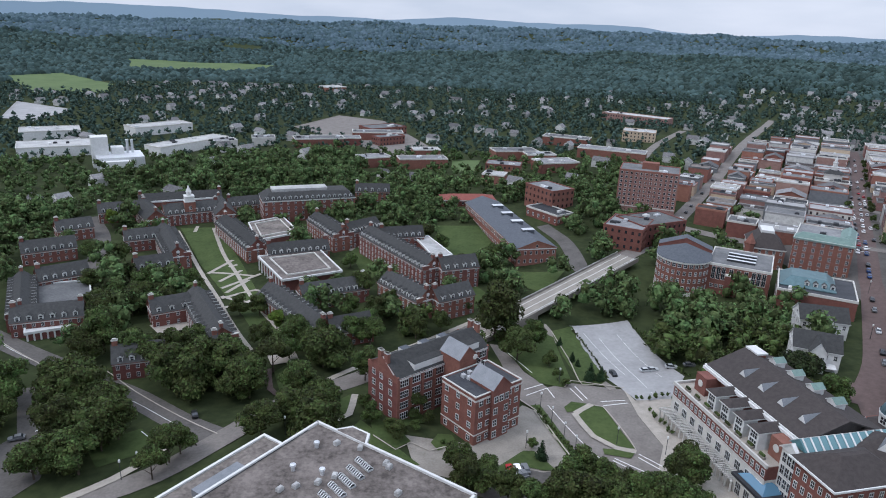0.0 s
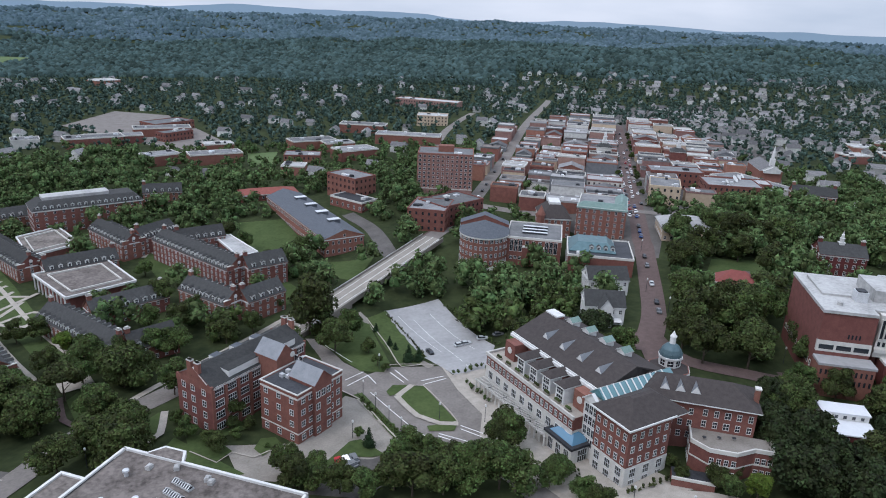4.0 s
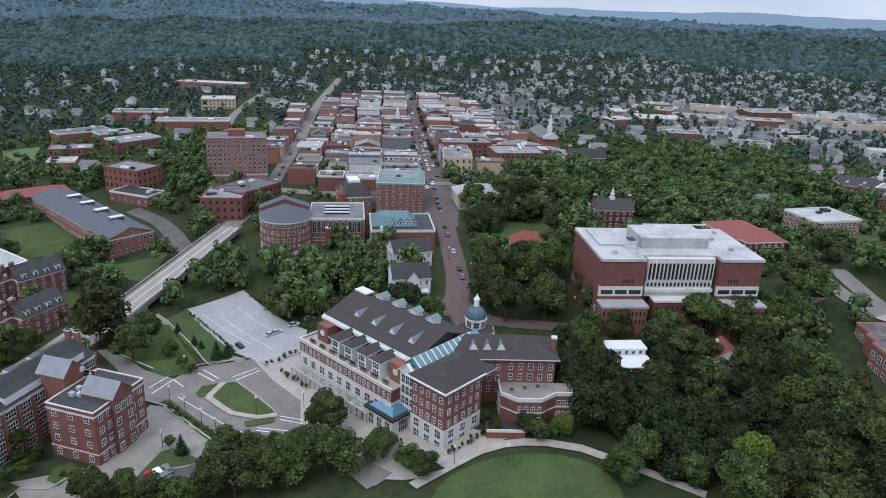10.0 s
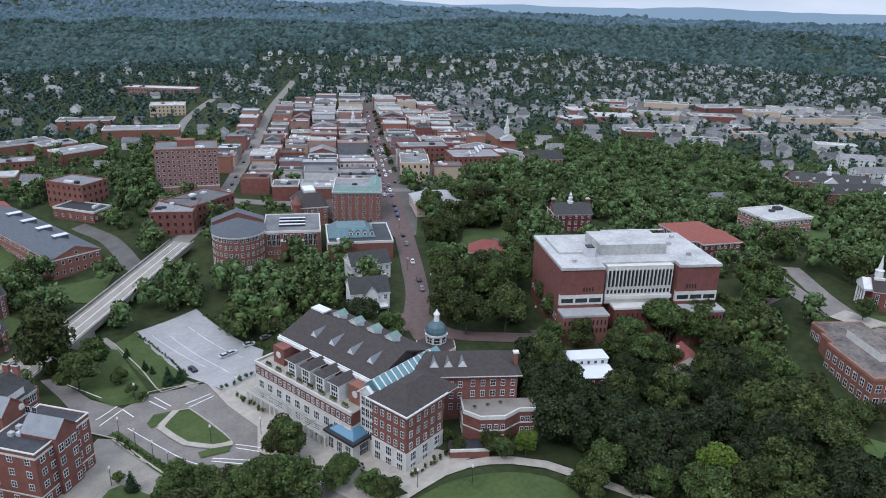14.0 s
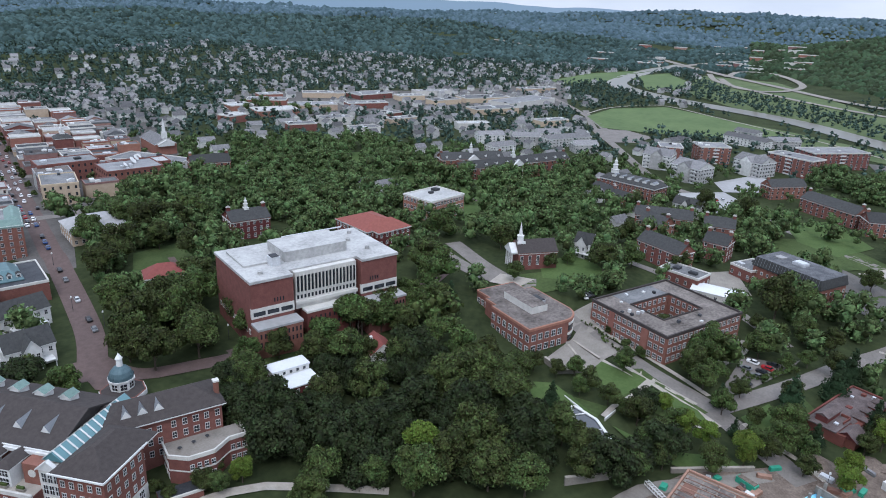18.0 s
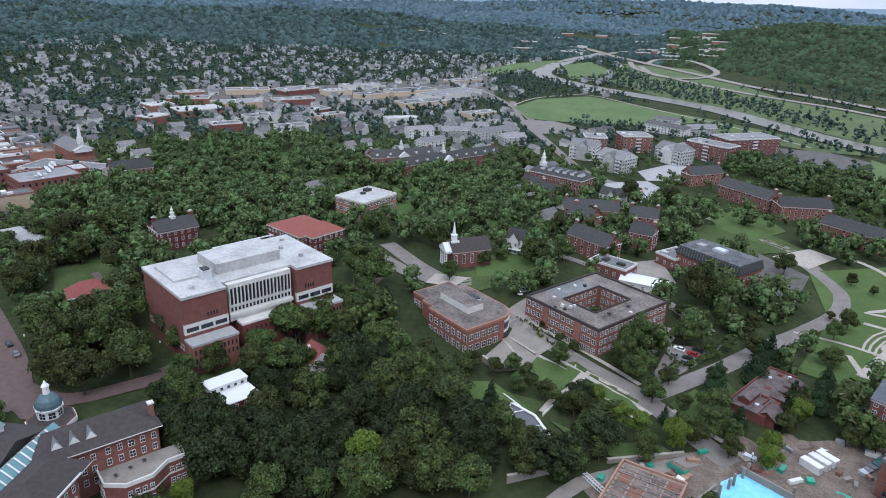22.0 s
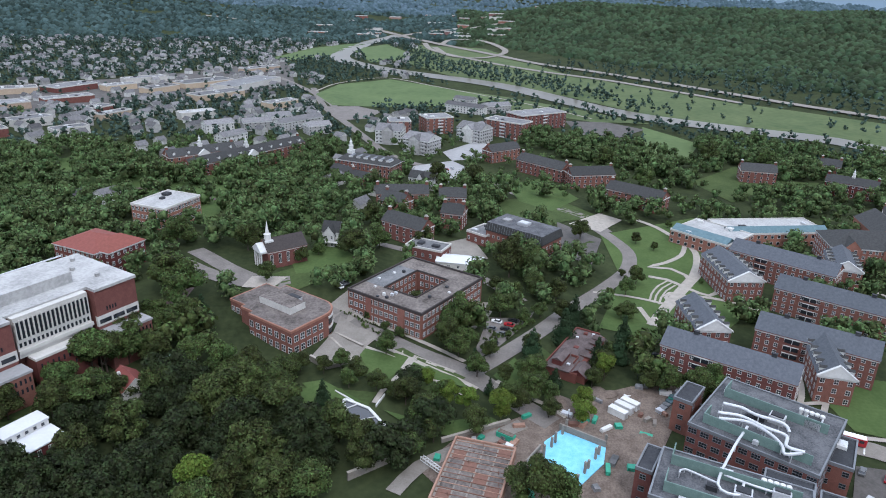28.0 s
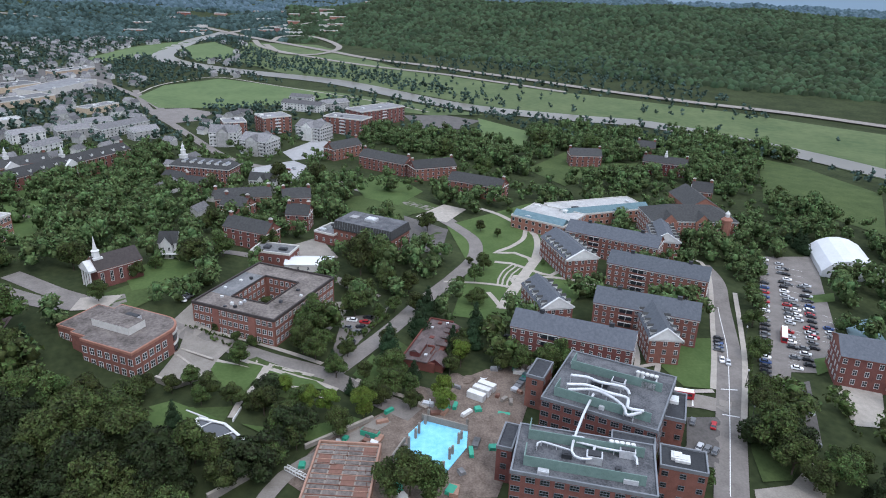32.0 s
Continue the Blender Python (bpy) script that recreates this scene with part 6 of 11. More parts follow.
court_roof("white columned porch of a brick hall", [(-156.5, 231.0), (-143.2, 238.2), (-145.4, 242.3), (-158.7, 235.1)], 3.4, WHITE, 7)
hall_tower(-151.0, 390.5)
great_hall(-85.4, 412.3, 3.4, 55.6, 20.0, 21.4, "fl")
long_hall(36.9, 385.0, 3.2, 22.2, 95.0, 15.2, "fl")
building("red_roofed_shed", "low long building with dark red hipped roof", "building", 15.2, 444.8, 7.4, 36.0, 15.0, 8.0, 4.0, 1, "hip", BRICK_DARK, RED_ROOF, "fl", (1.2, 1.6, 4.0), rise=2.6)
brick_block(67.7, 433.7, 12.0, 18.4, 26.0, 34.2, "fl")
brick_block(101.3, 359.8, 10.6, 21.1, 26.0, -27.3, "fr")
brick_block(115.8, 368.8, 10.8, 31.7, 22.0, 28.4, "fl")
tower_block(127.4, 421.5, 14.7, 35.2, 24.0, -18.2, "f")
court_hall(137.4, 296.2, 11.8, 26.1, 27.0, -25.7, "f")
teal_block(159.1, 270.7, 14.3, 29.5, 27.0, -25.1, "fl")
green_block(185.1, 317.0, 16.4, 25.1, 30.0, -30.8, "f")
turret_block(161.2, 327.0, 13.5, 16.2, 22.0, -17.2, "fl")
white_house(128.9, 211.2, 16.5, 14.6, 12.0, -19.8, "fl")
white_house(146.2, 240.7, 14.4, 17.1, 11.0, -11.7, "fl")
building("grey_roofed_hall", "pale hall with a hipped light grey metal roof", "hall", 221.6, 294.5, 18.8, 26.0, 22.0, -23.5, 7.0, 2, "hip", TAN, LOT, "fl", (1.1, 1.6, 3.2), rise=3.6, run=7.5)
brick_block(253.9, 363.8, 18.6, 18.5, 26.0, -32.1, "fl", wall=TAN)
brick_block(295.3, 414.4, 15.2, 36.4, 20.0, -23.0, "fl")
brick_block(306.1, 367.9, 16.3, 34.4, 26.0, -23.3, "fl")
brick_block(318.4, 374.1, 15.6, 36.5, 16.0, -26.8, "fl", cover=MEMBRANE_WHITE)
for x, y, d in ((300, 365, 1.6), (311, 371, 2.6), (317, 375, 2.0), (322, 378, 1.6)):
    dish = thing("satellite_dish", x, y, 28.4, 30, "white satellite dish on a flat roof", "dish", "roof dishes")
    part("mast", Shape().lathe([(.15, 0), (.12, 1.4)], 8), METAL, dish)
    part("bowl", Shape().lathe([(.2, 0), (d * .6, .25), (d, .9), (d * 1.02, 1.0)], 14), WHITE, dish, at=pose(0, 0, 1.2, 50, 0, 0))
cupola_hall(262.5, 234.5, 18.5, 19.8, 14.0, -29.0, "fl")
red_roof_hall(287.3, 177.0, 18.2, 22.2, 26.0, -21.5, "fl")
red_roof_hall(284.9, 165.9, 18.4, 19.6, 14.0, -21.0, "fl")
white_roof_hall(348.0, 171.5, 18.0, 27.2, 22.0, -17.3, "fl")
red_roof_hall(188.0, 211.0, 17.4, 15.4, 10.0, -36.8, "fl")
church(301.5, 94.8, 17.8, 19.2, 11.0, -48.7, "fl")
square_half(254.5, 36.1, 9.3, 36.0, 8.5, -121.4, "fr")
brick_tower(358.0, -19.8, 8.3, 35.6, 19.5, -125.4, "fr")
white_canopy(325.5, 12.5, 10.3, 22.5, 11.0, -96.9, "fr")
res_hall(233.9, -90.6, 7.1, 46.7, 15.0, -120.4, "fr")
res_hall(254.1, -130.0, 6.7, 42.6, 16.0, -119.2, "f")
res_hall(296.3, -155.6, 5.1, 47.1, 15.0, -124.4, "fr")
res_hall(340.6, -150.5, 5.2, 50.1, 15.0, -127.6, "fr")
res_wing(240.3, -128.2, 6.6, 12.1, 30.0, -102.0, "fl")
res_wing(326.3, -119.8, 6.2, 16.9, 34.0, -84.1, "fl")
res_wing(268.5, -90.2, 7.0, 13.8, 26.0, -86.2, "fl")
res_wing(346.9, -182.1, 4.3, 14.9, 26.0, -107.5, "fl")
lab(155.5, -66.3, 8.0, 38.5, 22.0, -112.2, "f")
plain_block(162.5, -83.9, 8.0, 12.6, 9.0, -115.4, "f")
plain_block(181.3, -106.0, 7.0, 7.8, 16.0, -118.6, "f")
plain_block(155.4, -96.3, 7.0, 13.0, 10.0, -114.7, "fl")
plain_block(170.3, -48.5, 8.0, 4.5, 12.0, -116.3, "fr")
plain_block(205.9, -68.6, 8.0, 6.0, 12.0, -123.6, "fr")
lab(189.0, -87.4, 8.0, 36.3, 34.0, -125.5, "fr")
turret_hall(372.9, -210.0, 4.4, 51.3, 26.0, -96.9, "fl")
low_hall(387.2, -128.0, 5.9, 34.5, 30.0, -133.7, "fr")
low_hall(406.4, -166.1, 4.6, 62.1, 26.0, -79.0, "fl")
brick_gable(528.3, -41.7, 4.6, 43.3, 14.0, -131.9, "fr")
brick_gable(506.5, -73.9, 4.8, 33.3, 16.0, -74.6, "fl")
brick_gable(457.0, -99.0, 5.7, 39.5, 14.0, -126.6, "fr")
brick_gable(568.0, -9.3, 5.4, 30.5, 12.0, -49.6, "fl")
brick_gable(424.2, 54.3, 8.4, 32.8, 12.0, -80.8, "f")
brick_gable(405.3, 55.2, 9.1, 16.4, 12.0, -120.0, "fr")
brick_gable(354.0, 42.3, 12.5, 26.7, 12.0, -122.1, "fr")
brick_gable(423.2, 22.4, 8.2, 16.8, 12.0, -85.0, "f")
brick_gable(389.5, 19.4, 8.6, 12.9, 12.0, -102.3, "fr")
cupola_range(495.3, 87.3, 6.7, 43.5, 17.0, -109.9, "fr")
terrace(487.2, 104.5, 7.1, 19.5, 10.0, -127.6, "fr")
terrace(471.8, 88.5, 7.5, 18.0, 10.0, -119.0, "fr")
white_flats(611.7, 88.6, 6.4, 23.1, 20.0, -95.5, "fr")
white_flats(579.1, 57.5, 6.4, 25.5, 20.0, -119.6, "fr")
white_flats(633.4, 14.6, 6.4, 26.4, 20.0, -124.1, "fr")
pale_flats(780.6, 28.3, 4.7, 48.0, 14.0, -118.8, "fr")
pale_flats(835.7, 31.3, 3.0, 25.8, 14.0, -114.8, "fr")
pale_flats(787.5, -4.4, 5.3, 31.4, 14.0, -60.3, "fl")
pale_flats(656.4, 185.0, 6.6, 51.4, 16.0, -34.3, "fl")
pale_flats(633.6, 160.4, 6.7, 22.8, 14.0, -52.1, "fl")
pale_flats(673.6, 209.0, 6.3, 23.3, 14.0, -55.6, "fl")
pale_flats(636.2, 218.7, 7.2, 26.4, 14.0, -58.1, "fl")
pale_flats(616.3, 248.0, 7.9, 25.9, 14.0, -47.9, "fl")
pale_flats(572.5, 219.4, 8.1, 25.9, 12.0, -28.5, "fl")
white_house(332.3, 78.0, 16.6, 8.3, 9.0, -94.1, "fr")
white_house(469.4, 45.0, 7.6, 19.1, 9.0, -108.9, "fr")
flat_block(333.4, 29.3, 11.8, 20.1, 12.0, -111.2, "fr", cover=MEMBRANE_GREY)
flat_block(367.3, 0.9, 9.1, 12.8, 16.0, -127.0, "fr", cover=MEMBRANE_GREY)
cupola_hall(514.2, -264.7, 3.5, 33.8, 14.0, -120.1, "fr")
brick_gable(437.6, -254.9, 4.5, 13.2, 20.0, -116.8, "fl")
long_range(488.8, 211.2, 10.2, 50.1, 14.0, -45.6, "fl")
apartment(663.5, 52.6, 6.5, 27.1, 22.0, -64.1, "fl")
apartment(659.1, -16.2, 6.3, 40.7, 20.0, -122.1, "fr")
apartment(708.5, -44.9, 6.2, 56.5, 26.0, -53.1, "fl")
apartment(638.2, 84.8, 6.5, 19.6, 20.0, -73.7, "fl")
brick_gable(545.7, -208.0, 3.1, 26.0, 16.0, -99.8, "fl")
brick_gable(570.1, -273.7, 3.7, 15.2, 14.0, -115.9, "f")
outer_block(615.1, 556.5, 7.5, 27.3, 25.0, -22.1, "fl")
outer_block(677.2, 566.0, 6.2, 47.2, 25.0, -58.1, "fr")
outer_block(600.4, 492.0, 10.4, 45.9, 28.0, -31.8, "fl")
outer_block(681.2, 502.2, 6.1, 54.3, 26.0, -39.6, "fl")
outer_block(777.4, 554.9, 5.5, 54.9, 20.0, -51.1, "fl")
outer_block(825.8, 513.2, 3.6, 56.4, 30.0, -21.0, "fl")
outer_block(741.1, 464.9, 4.8, 51.4, 18.0, -38.6, "fl")
outer_block(849.6, 464.2, 2.9, 39.1, 18.0, -34.7, "fl")
outer_block(911.2, 380.6, 2.4, 71.8, 30.0, -34.2, "fl")
outer_block(823.5, 329.7, 2.3, 64.4, 24.0, -34.0, "fl")
outer_block(922.2, 326.2, 2.0, 103.9, 38.0, -16.1, "fl")
outer_block(1063.5, 354.8, 2.7, 65.8, 18.0, -31.8, "fl")
outer_block(689.7, 400.4, 5.5, 23.8, 18.0, -20.7, "fl")
outer_block(914.3, 462.9, 3.1, 55.2, 18.0, -40.5, "fl")
outer_block(849.7, 411.7, 2.4, 45.1, 20.0, -25.6, "fl")
outer_block(716.5, 595.5, 6.1, 30.1, 18.0, -32.0, "fl")
outer_block(524.5, 481.0, 14.8, 23.0, 18.0, -5.9, "fl")
outer_block(682.0, 294.9, 5.9, 36.0, 16.0, -47.9, "fl")
outer_block(787.1, 241.5, 1.3, 40.7, 16.0, -33.5, "fl")
outer_block(595.1, 411.3, 11.0, 33.2, 18.0, -31.7, "fl")
outer_block(657.1, 367.9, 7.0, 35.4, 12.0, -22.0, "fl")
outer_block(561.7, 354.7, 11.6, 28.8, 14.0, -38.0, "fl")
outer_block(530.9, 404.4, 13.9, 27.0, 14.0, -37.1, "fl")
brick_block(-68.1, 725.5, 6.1, 43.4, 25.0, 39.1, "fl", h=8, storeys=2)
brick_block(-57.2, 665.6, 6.0, 29.7, 14.0, 41.0, "fl", h=8, storeys=2)
brick_block(46.5, 544.8, 8.0, 27.7, 18.0, -10.2, "fr", h=8, storeys=2)
outer_block(-106.2, 653.1, 6.0, 46.7, 16.0, 11.9, "f")
outer_block(-194.4, 1166.4, 2.8, 37.5, 30.0, 39.7, "fl")
outer_block(-171.8, 640.1, 5.4, 21.1, 16.0, 15.6, "f")
outer_block(-203.7, 624.4, 3.8, 20.4, 16.0, 29.8, "fl")
outer_block(81.3, 598.0, 8.5, 26.0, 16.0, 12.0, "fl")
outer_block(37.0, 508.6, 8.0, 16.7, 14.0, -15.4, "fr")
outer_block(-18.6, 608.3, 6.4, 23.8, 14.0, 12.9, "fl")
flat_block(65.4, 410.4, 8.5, 26.8, 14.0, -52.9, "fr", cover=MEMBRANE_DARK)
hall_range(-59.0, 441.0, -37.0, 443.0, 8.6, 4.2, 3, 12.0, "f")
outer_block(345.3, 394.3, 14.8, 53.2, 26.0, -81.8, "fr")
brick_block(236.6, 872.5, float(ground_z(236.6, 872.5)), 83.9, 22.0, -35.8, "fl", wall=BRICK_ROSE, cover=MEMBRANE_WHITE, h=9, storeys=2)
brick_block(199.5, 717.4, float(ground_z(199.5, 717.4)), 32.5, 24.0, -18.5, "fl", wall=TAN, cover=MEMBRANE_WHITE, h=10, storeys=3)
long_range(499.4, 180.4, 8.6, 103.2, 14.0, -31.8, "fl")
for k in range(34):
    az, rad = radians(rng.uniform(76, 94)), rng.uniform(1620, 2400)
    x, y = rad * math.sin(az), rad * math.cos(az)
    building("outer_block", "long pale store building far down the valley", "building", x, y, float(ground_z(x, y)), rng.uniform(16, 48), rng.uniform(10, 22), rng.uniform(-100, -80), rng.uniform(4, 7), 1, "flat", rng.choice((STONE, BRICK_ROSE, BRICK_PALE)), rng.choice((MEMBRANE_WHITE, MEMBRANE_GREY)), "f", None, trim=STONE, units=0, group="outer blocks")
brick_gable(355.9, 349.5, 14.9, 26.1, 14.0, -32.7, "fl")

# ---- the brick hall beside the turning loop ----
def loop_hall():
    ob = thing("academic_hall", -2.6, 199.4, 4.2, -48.6, "red brick academic hall with slate roof and white window bands", "hall")
    l, w, h = 15.3, 38.4, 15.6
    take(-2.6, 199.4, l, w, -48.6)
    take(13.7, 183.1, 15.2, 18.9, -49.6)
    part("wall", Shape().box(-l / 2, l / 2, -w / 2, w / 2, -5, h, 0), BRICK, ob)
    part("roof", Shape().gable(-l / 2, l / 2, -w / 2 + .4, w / 2 - .4, h, 4.2, "y", 0, 1, 0.35), (SLATE, BRICK), ob)
    part("roof_deck", Shape().box(1.2, l / 2 - 0.6, -w / 2 + 7, w / 2 - 4, h + 0.4, h + 2.6, 1, 0), (SLATE, WHITE), ob, "flat dark slate roof over a white clerestory")
    for y0 in (-w / 2, w / 2 - 0.5):
        part("gable_parapet", Shape().prism([(-l / 2 - .2, y0 - .1), (l / 2 + .2, y0 - .1), (l / 2 + .2, y0 + .6), (-l / 2 - .2, y0 + .6)], h - 1.6, h + 0.5, 0).gable(-l / 2 + 2, l / 2 - 2, y0 - .05, y0 + .55, h + .5, 3.9, "y", 1, 0, 0.1, 0.25), (BRICK, STONE), ob)
        for x in (-1.6, 1.6):
            part("chimney", Shape().box(x - 0.9, x + 0.9, y0 - .1, y0 + 1.0, h + 1, h + 6.6, 0).box(x - 1.0, x + 1.0, y0 - .2, y0 + 1.1, h + 6.2, h + 6.6, 1), (BRICK, STONE), ob)
    for k in range(4):
        for x in (-4.6, -0.6, 4.2):
            part("window", window_mesh(1.5 if x else 1.0, 1.9, WHITE, 1), None, ob, at=pose(x, -w / 2, 1.3 + k * 3.7))
    bays = 8
    for i in range(bays):
        y = -w / 2 + 2.6 + i * (w - 5.2) / (bays - 1)
        part("brick_pier", Shape().box(-0.02, 0.4, -0.5, 0.5, -2, h - .6, 0), BRICK, ob, at=pose(l / 2, y - 2.3, 0))
        for k in range(4):
            part("window_band", window_mesh(3.1, 2.2, WHITE, 3), None, ob, at=pose(l / 2, y, 1.2 + k * 3.75, 0, 0, 90))
    part("eaves_trim", Shape().box(l / 2, l / 2 + .35, -w / 2 + .6, w / 2 - .6, h - .5, h + .1, 0), WHITE, ob)
    for y in (-8, 0, 8):
        part("louvre_dormer", Shape().box(-2.6, 0, -1.6, 1.6, 0, 1.9, 0, 1), (WHITE, SLATE_BLUE), ob, at=pose(-2.2, y, h + 1.2))
    # rear block: its own axes, within the hall's frame
    m = pose(-2.6, 199.4, 4.2, 0, 0, -48.6).inverted() @ pose(13.7, 183.1, 4.2, 0, 0, -49.6)
    a, b, t = 15.2, 18.9, 16.0
    block = part("rear_block", Shape().box(-a / 2, a / 2, -b / 2, b / 2, -5, t, 0), BRICK, ob, "square red brick rear block", at=m)
    part("roof", Shape().box(-a / 2 + .5, a / 2 - .5, -b / 2 + .5, b / 2 - .5, t - .5, t + .05, 0), MEMBRANE_DARK, block)
    rim = Shape()
    for x0, x1, y0, y1 in ((-a / 2 - .15, a / 2 + .15, -b / 2 - .15, -b / 2 + .25), (-a / 2 - .15, a / 2 + .15, b / 2 - .25, b / 2 + .15), (-a / 2 - .15, -a / 2 + .25, -b / 2 + .25, b / 2 - .25), (a / 2 - .25, a / 2 + .15, -b / 2 + .25, b / 2 - .25)):
        rim.box(x0, x1, y0, y1, t + 0.2, t + 0.5, 0)
    part("parapet", rim, STONE, block)
    part("stone_band", Shape().box(-a / 2 - .1, a / 2 + .1, -b / 2 - .1, b / 2 + .1, 3.3, 3.7, 0), STONE, block)
    part("stone_band", Shape().box(-a / 2 - .08, a / 2 + .08, -b / 2 - .08, b / 2 + .08, 14.6, 15.2, 0), STONE, block)
    for k in range(4):
        for i in range(3):
            part("window", window_mesh(1.4, 1.7, WHITE, 1), None, block, at=pose(-a / 2 + 2.4 + i * 5.2, -b / 2, 1.0 + k * 3.75 + (0.6 if k else 0)))
        for i in (0, 1, 4, 5):
            part("window", window_mesh(1.4, 1.7, WHITE, 1), None, block, at=pose(a / 2, -b / 2 + 2.2 + i * 2.95, 1.0 + k * 3.75 + (0.6 if k else 0), 0, 0, 90))
    part("pediment_bay", Shape().box(a / 2 - 9, a / 2 + 1.1, -3.6, 3.6, -5, t + 1.2, 0).gable(a / 2 - 9, a / 2 + 1.1, -3.6, 3.6, t + 1.2, 3.4, "x", 1, 0, 0.3), (BRICK, ZINC), block, "gabled brick bay with zinc roof")
    for k in range(4):
        for y in (-2.2, 0, 2.2):
            if k == 3 or y:
                part("window", window_mesh(1.5, 2.0, WHITE, 1), None, block, at=pose(a / 2 + 1.1, y, 1.0 + k * 3.9, 0, 0, 90))
    for x, y in ((-4, -4), (-2, -3.4), (-4.4, -1)):
        part("roof_unit", Shape().box(x - .7, x + .7, y - .6, y + .6, t, t + 1.1, 0), METAL, block)
    # clock bay between the two
    part("clock_bay", Shape().box(-3.6, 3.6, 0, 9, -2, 19.4, 0).gable(-3.6, 3.6, 0, 9, 19.4, 3.6, "y", 1, 0, 0.3), (BRICK, ZINC), ob, "gabled brick bay with grey metal roof and clock", at=pose(l / 2 + 4.2, 3, 0, 0, 0, -90) @ pose(0, -6, 0))
    for x in (-2, 0, 2):
        part("window", window_mesh(1.3, 2.2, WHITE, 1), None, ob, at=pose(l / 2 + 4.2, 3, 0, 0, 0, -90) @ pose(-3.6, 2 + x + 2, 16.2, 0, 0, -90))
    part("clock_face", Shape().lathe([(0.9, 0), (0.9, 0.15), (0.02, 0.2)], 16), STONE, ob, at=pose(l / 2 + 10.25, 3, 21, 0, 90, 0))
    return ob


loop_hall()


# ---- the student centre: long wing, corner wing, glazed link and domed rotunda ----
def student_centre():
    ob = thing("student_centre", 93.3, 130.6, 4.5, -75.86, "brick and limestone student centre with brown roofs and blue dome", "hall")
    for x, y, a, b in ((-41, 14, 46, 36), (-9, 14, 18, 34), (-25, 40, 18, 18), (-40, -5, 46, 10), (-6, 34, 24, 20)):
        p = pose(93.3, 130.6, 0, 0, 0, -75.86) @ Vector((x, y, 0))
        take(p.x, p.y, a, b, -75.86, 1.0)
    low = part("long_wing", Shape().box(-63, -18.8, -2.4, 8, -4, 12.6, 0), BRICK, ob, "long front wing with brick top floor")
    part("stone_base", Shape().box(-63.1, -18.7, -2.5, 8, -4, 8.6, 0), STONE, low, "pale limestone lower floors")
    part("terrace_deck", Shape().box(-62.4, -18.9, -1.8, 7.4, 12.6, 12.75, 0), PAVING, low)
    part("parapet", Shape().box(-63.3, -18.7, -2.7, -2.1, 12.3, 13.4, 0).box(-63.3, -62.7, -2.1, 7, 12.3, 13.4, 0), STONE, low)
    part("stone_band", Shape().box(-63.2, -18.7, -2.6, -2.4, 8.5, 8.9, 0), STONE, low)
    for i in range(20):
        part("window", window_mesh(1.1, 1.7, WHITE, 1), None, low, at=pose(-61.6 + i * 2.2, -2.4, 9.6))
    for i in range(10):
        part("tall_window", window_mesh(2.2, 2.6, WHITE, 2), None, low, at=pose(-60 + i * 4.4, -2.5, 4.8))
        part("tall_window", window_mesh(2.2, 2.6, WHITE, 2), None, low, at=pose(-60 + i * 4.4, -2.5, 0.8))
    for i in range(6):
        part("window", window_mesh(1.1, 1.7, WHITE, 1), None, low, at=pose(-63, -0.8 + i * 1.6, 9.6, 0, 0, -90))
    for i in range(8):
        part("planter", Shape().box(-1.2, 1.2, -.4, .4, 0, .7, 0).box(-1.0, 1.0, -.3, .3, .7, 1.3, 1), (CONCRETE, LEAF), low, at=pose(-58 + i * 5, -0.9, 12.75))
    for i in range(17):
        part("column", Shape().lathe([(0.34, -1), (0.3, 3.4), (0.42, 3.5), (0.42, 3.7)], 8), STONE, low, at=pose(-63 + i * 2.3, -6.0, 0))
    for i in range(5):
        s = Shape().box(-.2, 6.6, -6.2, -5.8, 3.7, 4.05, 0).box(-.2, 6.6, -3.2, -2.8, 3.7, 4.05, 0)
        for k in range(9):
            s.box(.05 + k * .78, .25 + k * .78, -6.9, -2.6, 4.05, 4.3, 0)
        part("pergola", s, STONE, low, "stone pergola of open beams", at=pose(-63 + i * 7.4, 0, 0))
    up = part("upper_storey", Shape().box(-60.5, -19, 7.4, 32, 12, 19, 0), BRICK, ob, "upper storey behind the terrace")
    part("roof", Shape().gable(-60.5, -19, 7.2, 32.2, 19.4, 4.7, "x", 0, 1, 0.9, 0.5), (SHINGLE_BROWN, SHINGLE_BROWN), up, "brown shingle roof with white rim")
    part("fascia", Shape().box(-61.6, -18, 5.6, 6.5, 18.4, 19.3, 0), WHITE, up)
    part("gutter", Shape().box(-61.6, -18.2, 6.2, 6.5, 19.3, 19.75, 0).box(-61.7, -61.3, 6.5, 32.4, 19.2, 19.7, 0), WHITE, up, "white gutter")
    for i in range(4):
        part("roof_dormer", Shape().poly([(-1.9, 0, -.4), (1.9, 0, -.4), (0, 0, 2.4)], 0).poly([(1.9, 0, -.4), (0, 6.4, 2.6), (0, 0, 2.4)], 1).poly([(0, 6.4, 2.6), (-1.9, 0, -.4), (0, 0, 2.4)], 1), (WHITE, ZINC), up, "triangular dormer with white front", at=pose(-50 + i * 8.4, 11.0, 20.9))
        part("roof_dormer", Shape().box(-1.6, 1.6, 0, 3.4, 0, 1.9, 0).gable(-1.6, 1.6, 0, 3.4, 1.9, 1.0, "y", 1, 0, 0.3), (WHITE, COPPER), up, at=pose(-52 + i * 8, 22.6, 22.4))
    part("roof_vent_frame", Shape().box(-61, -55.5, 20, 23, 22, 24.6, 0).box(-61.3, -55.2, 19.7, 23.3, 24.6, 25.1, 1), (BRICK, WHITE), up)
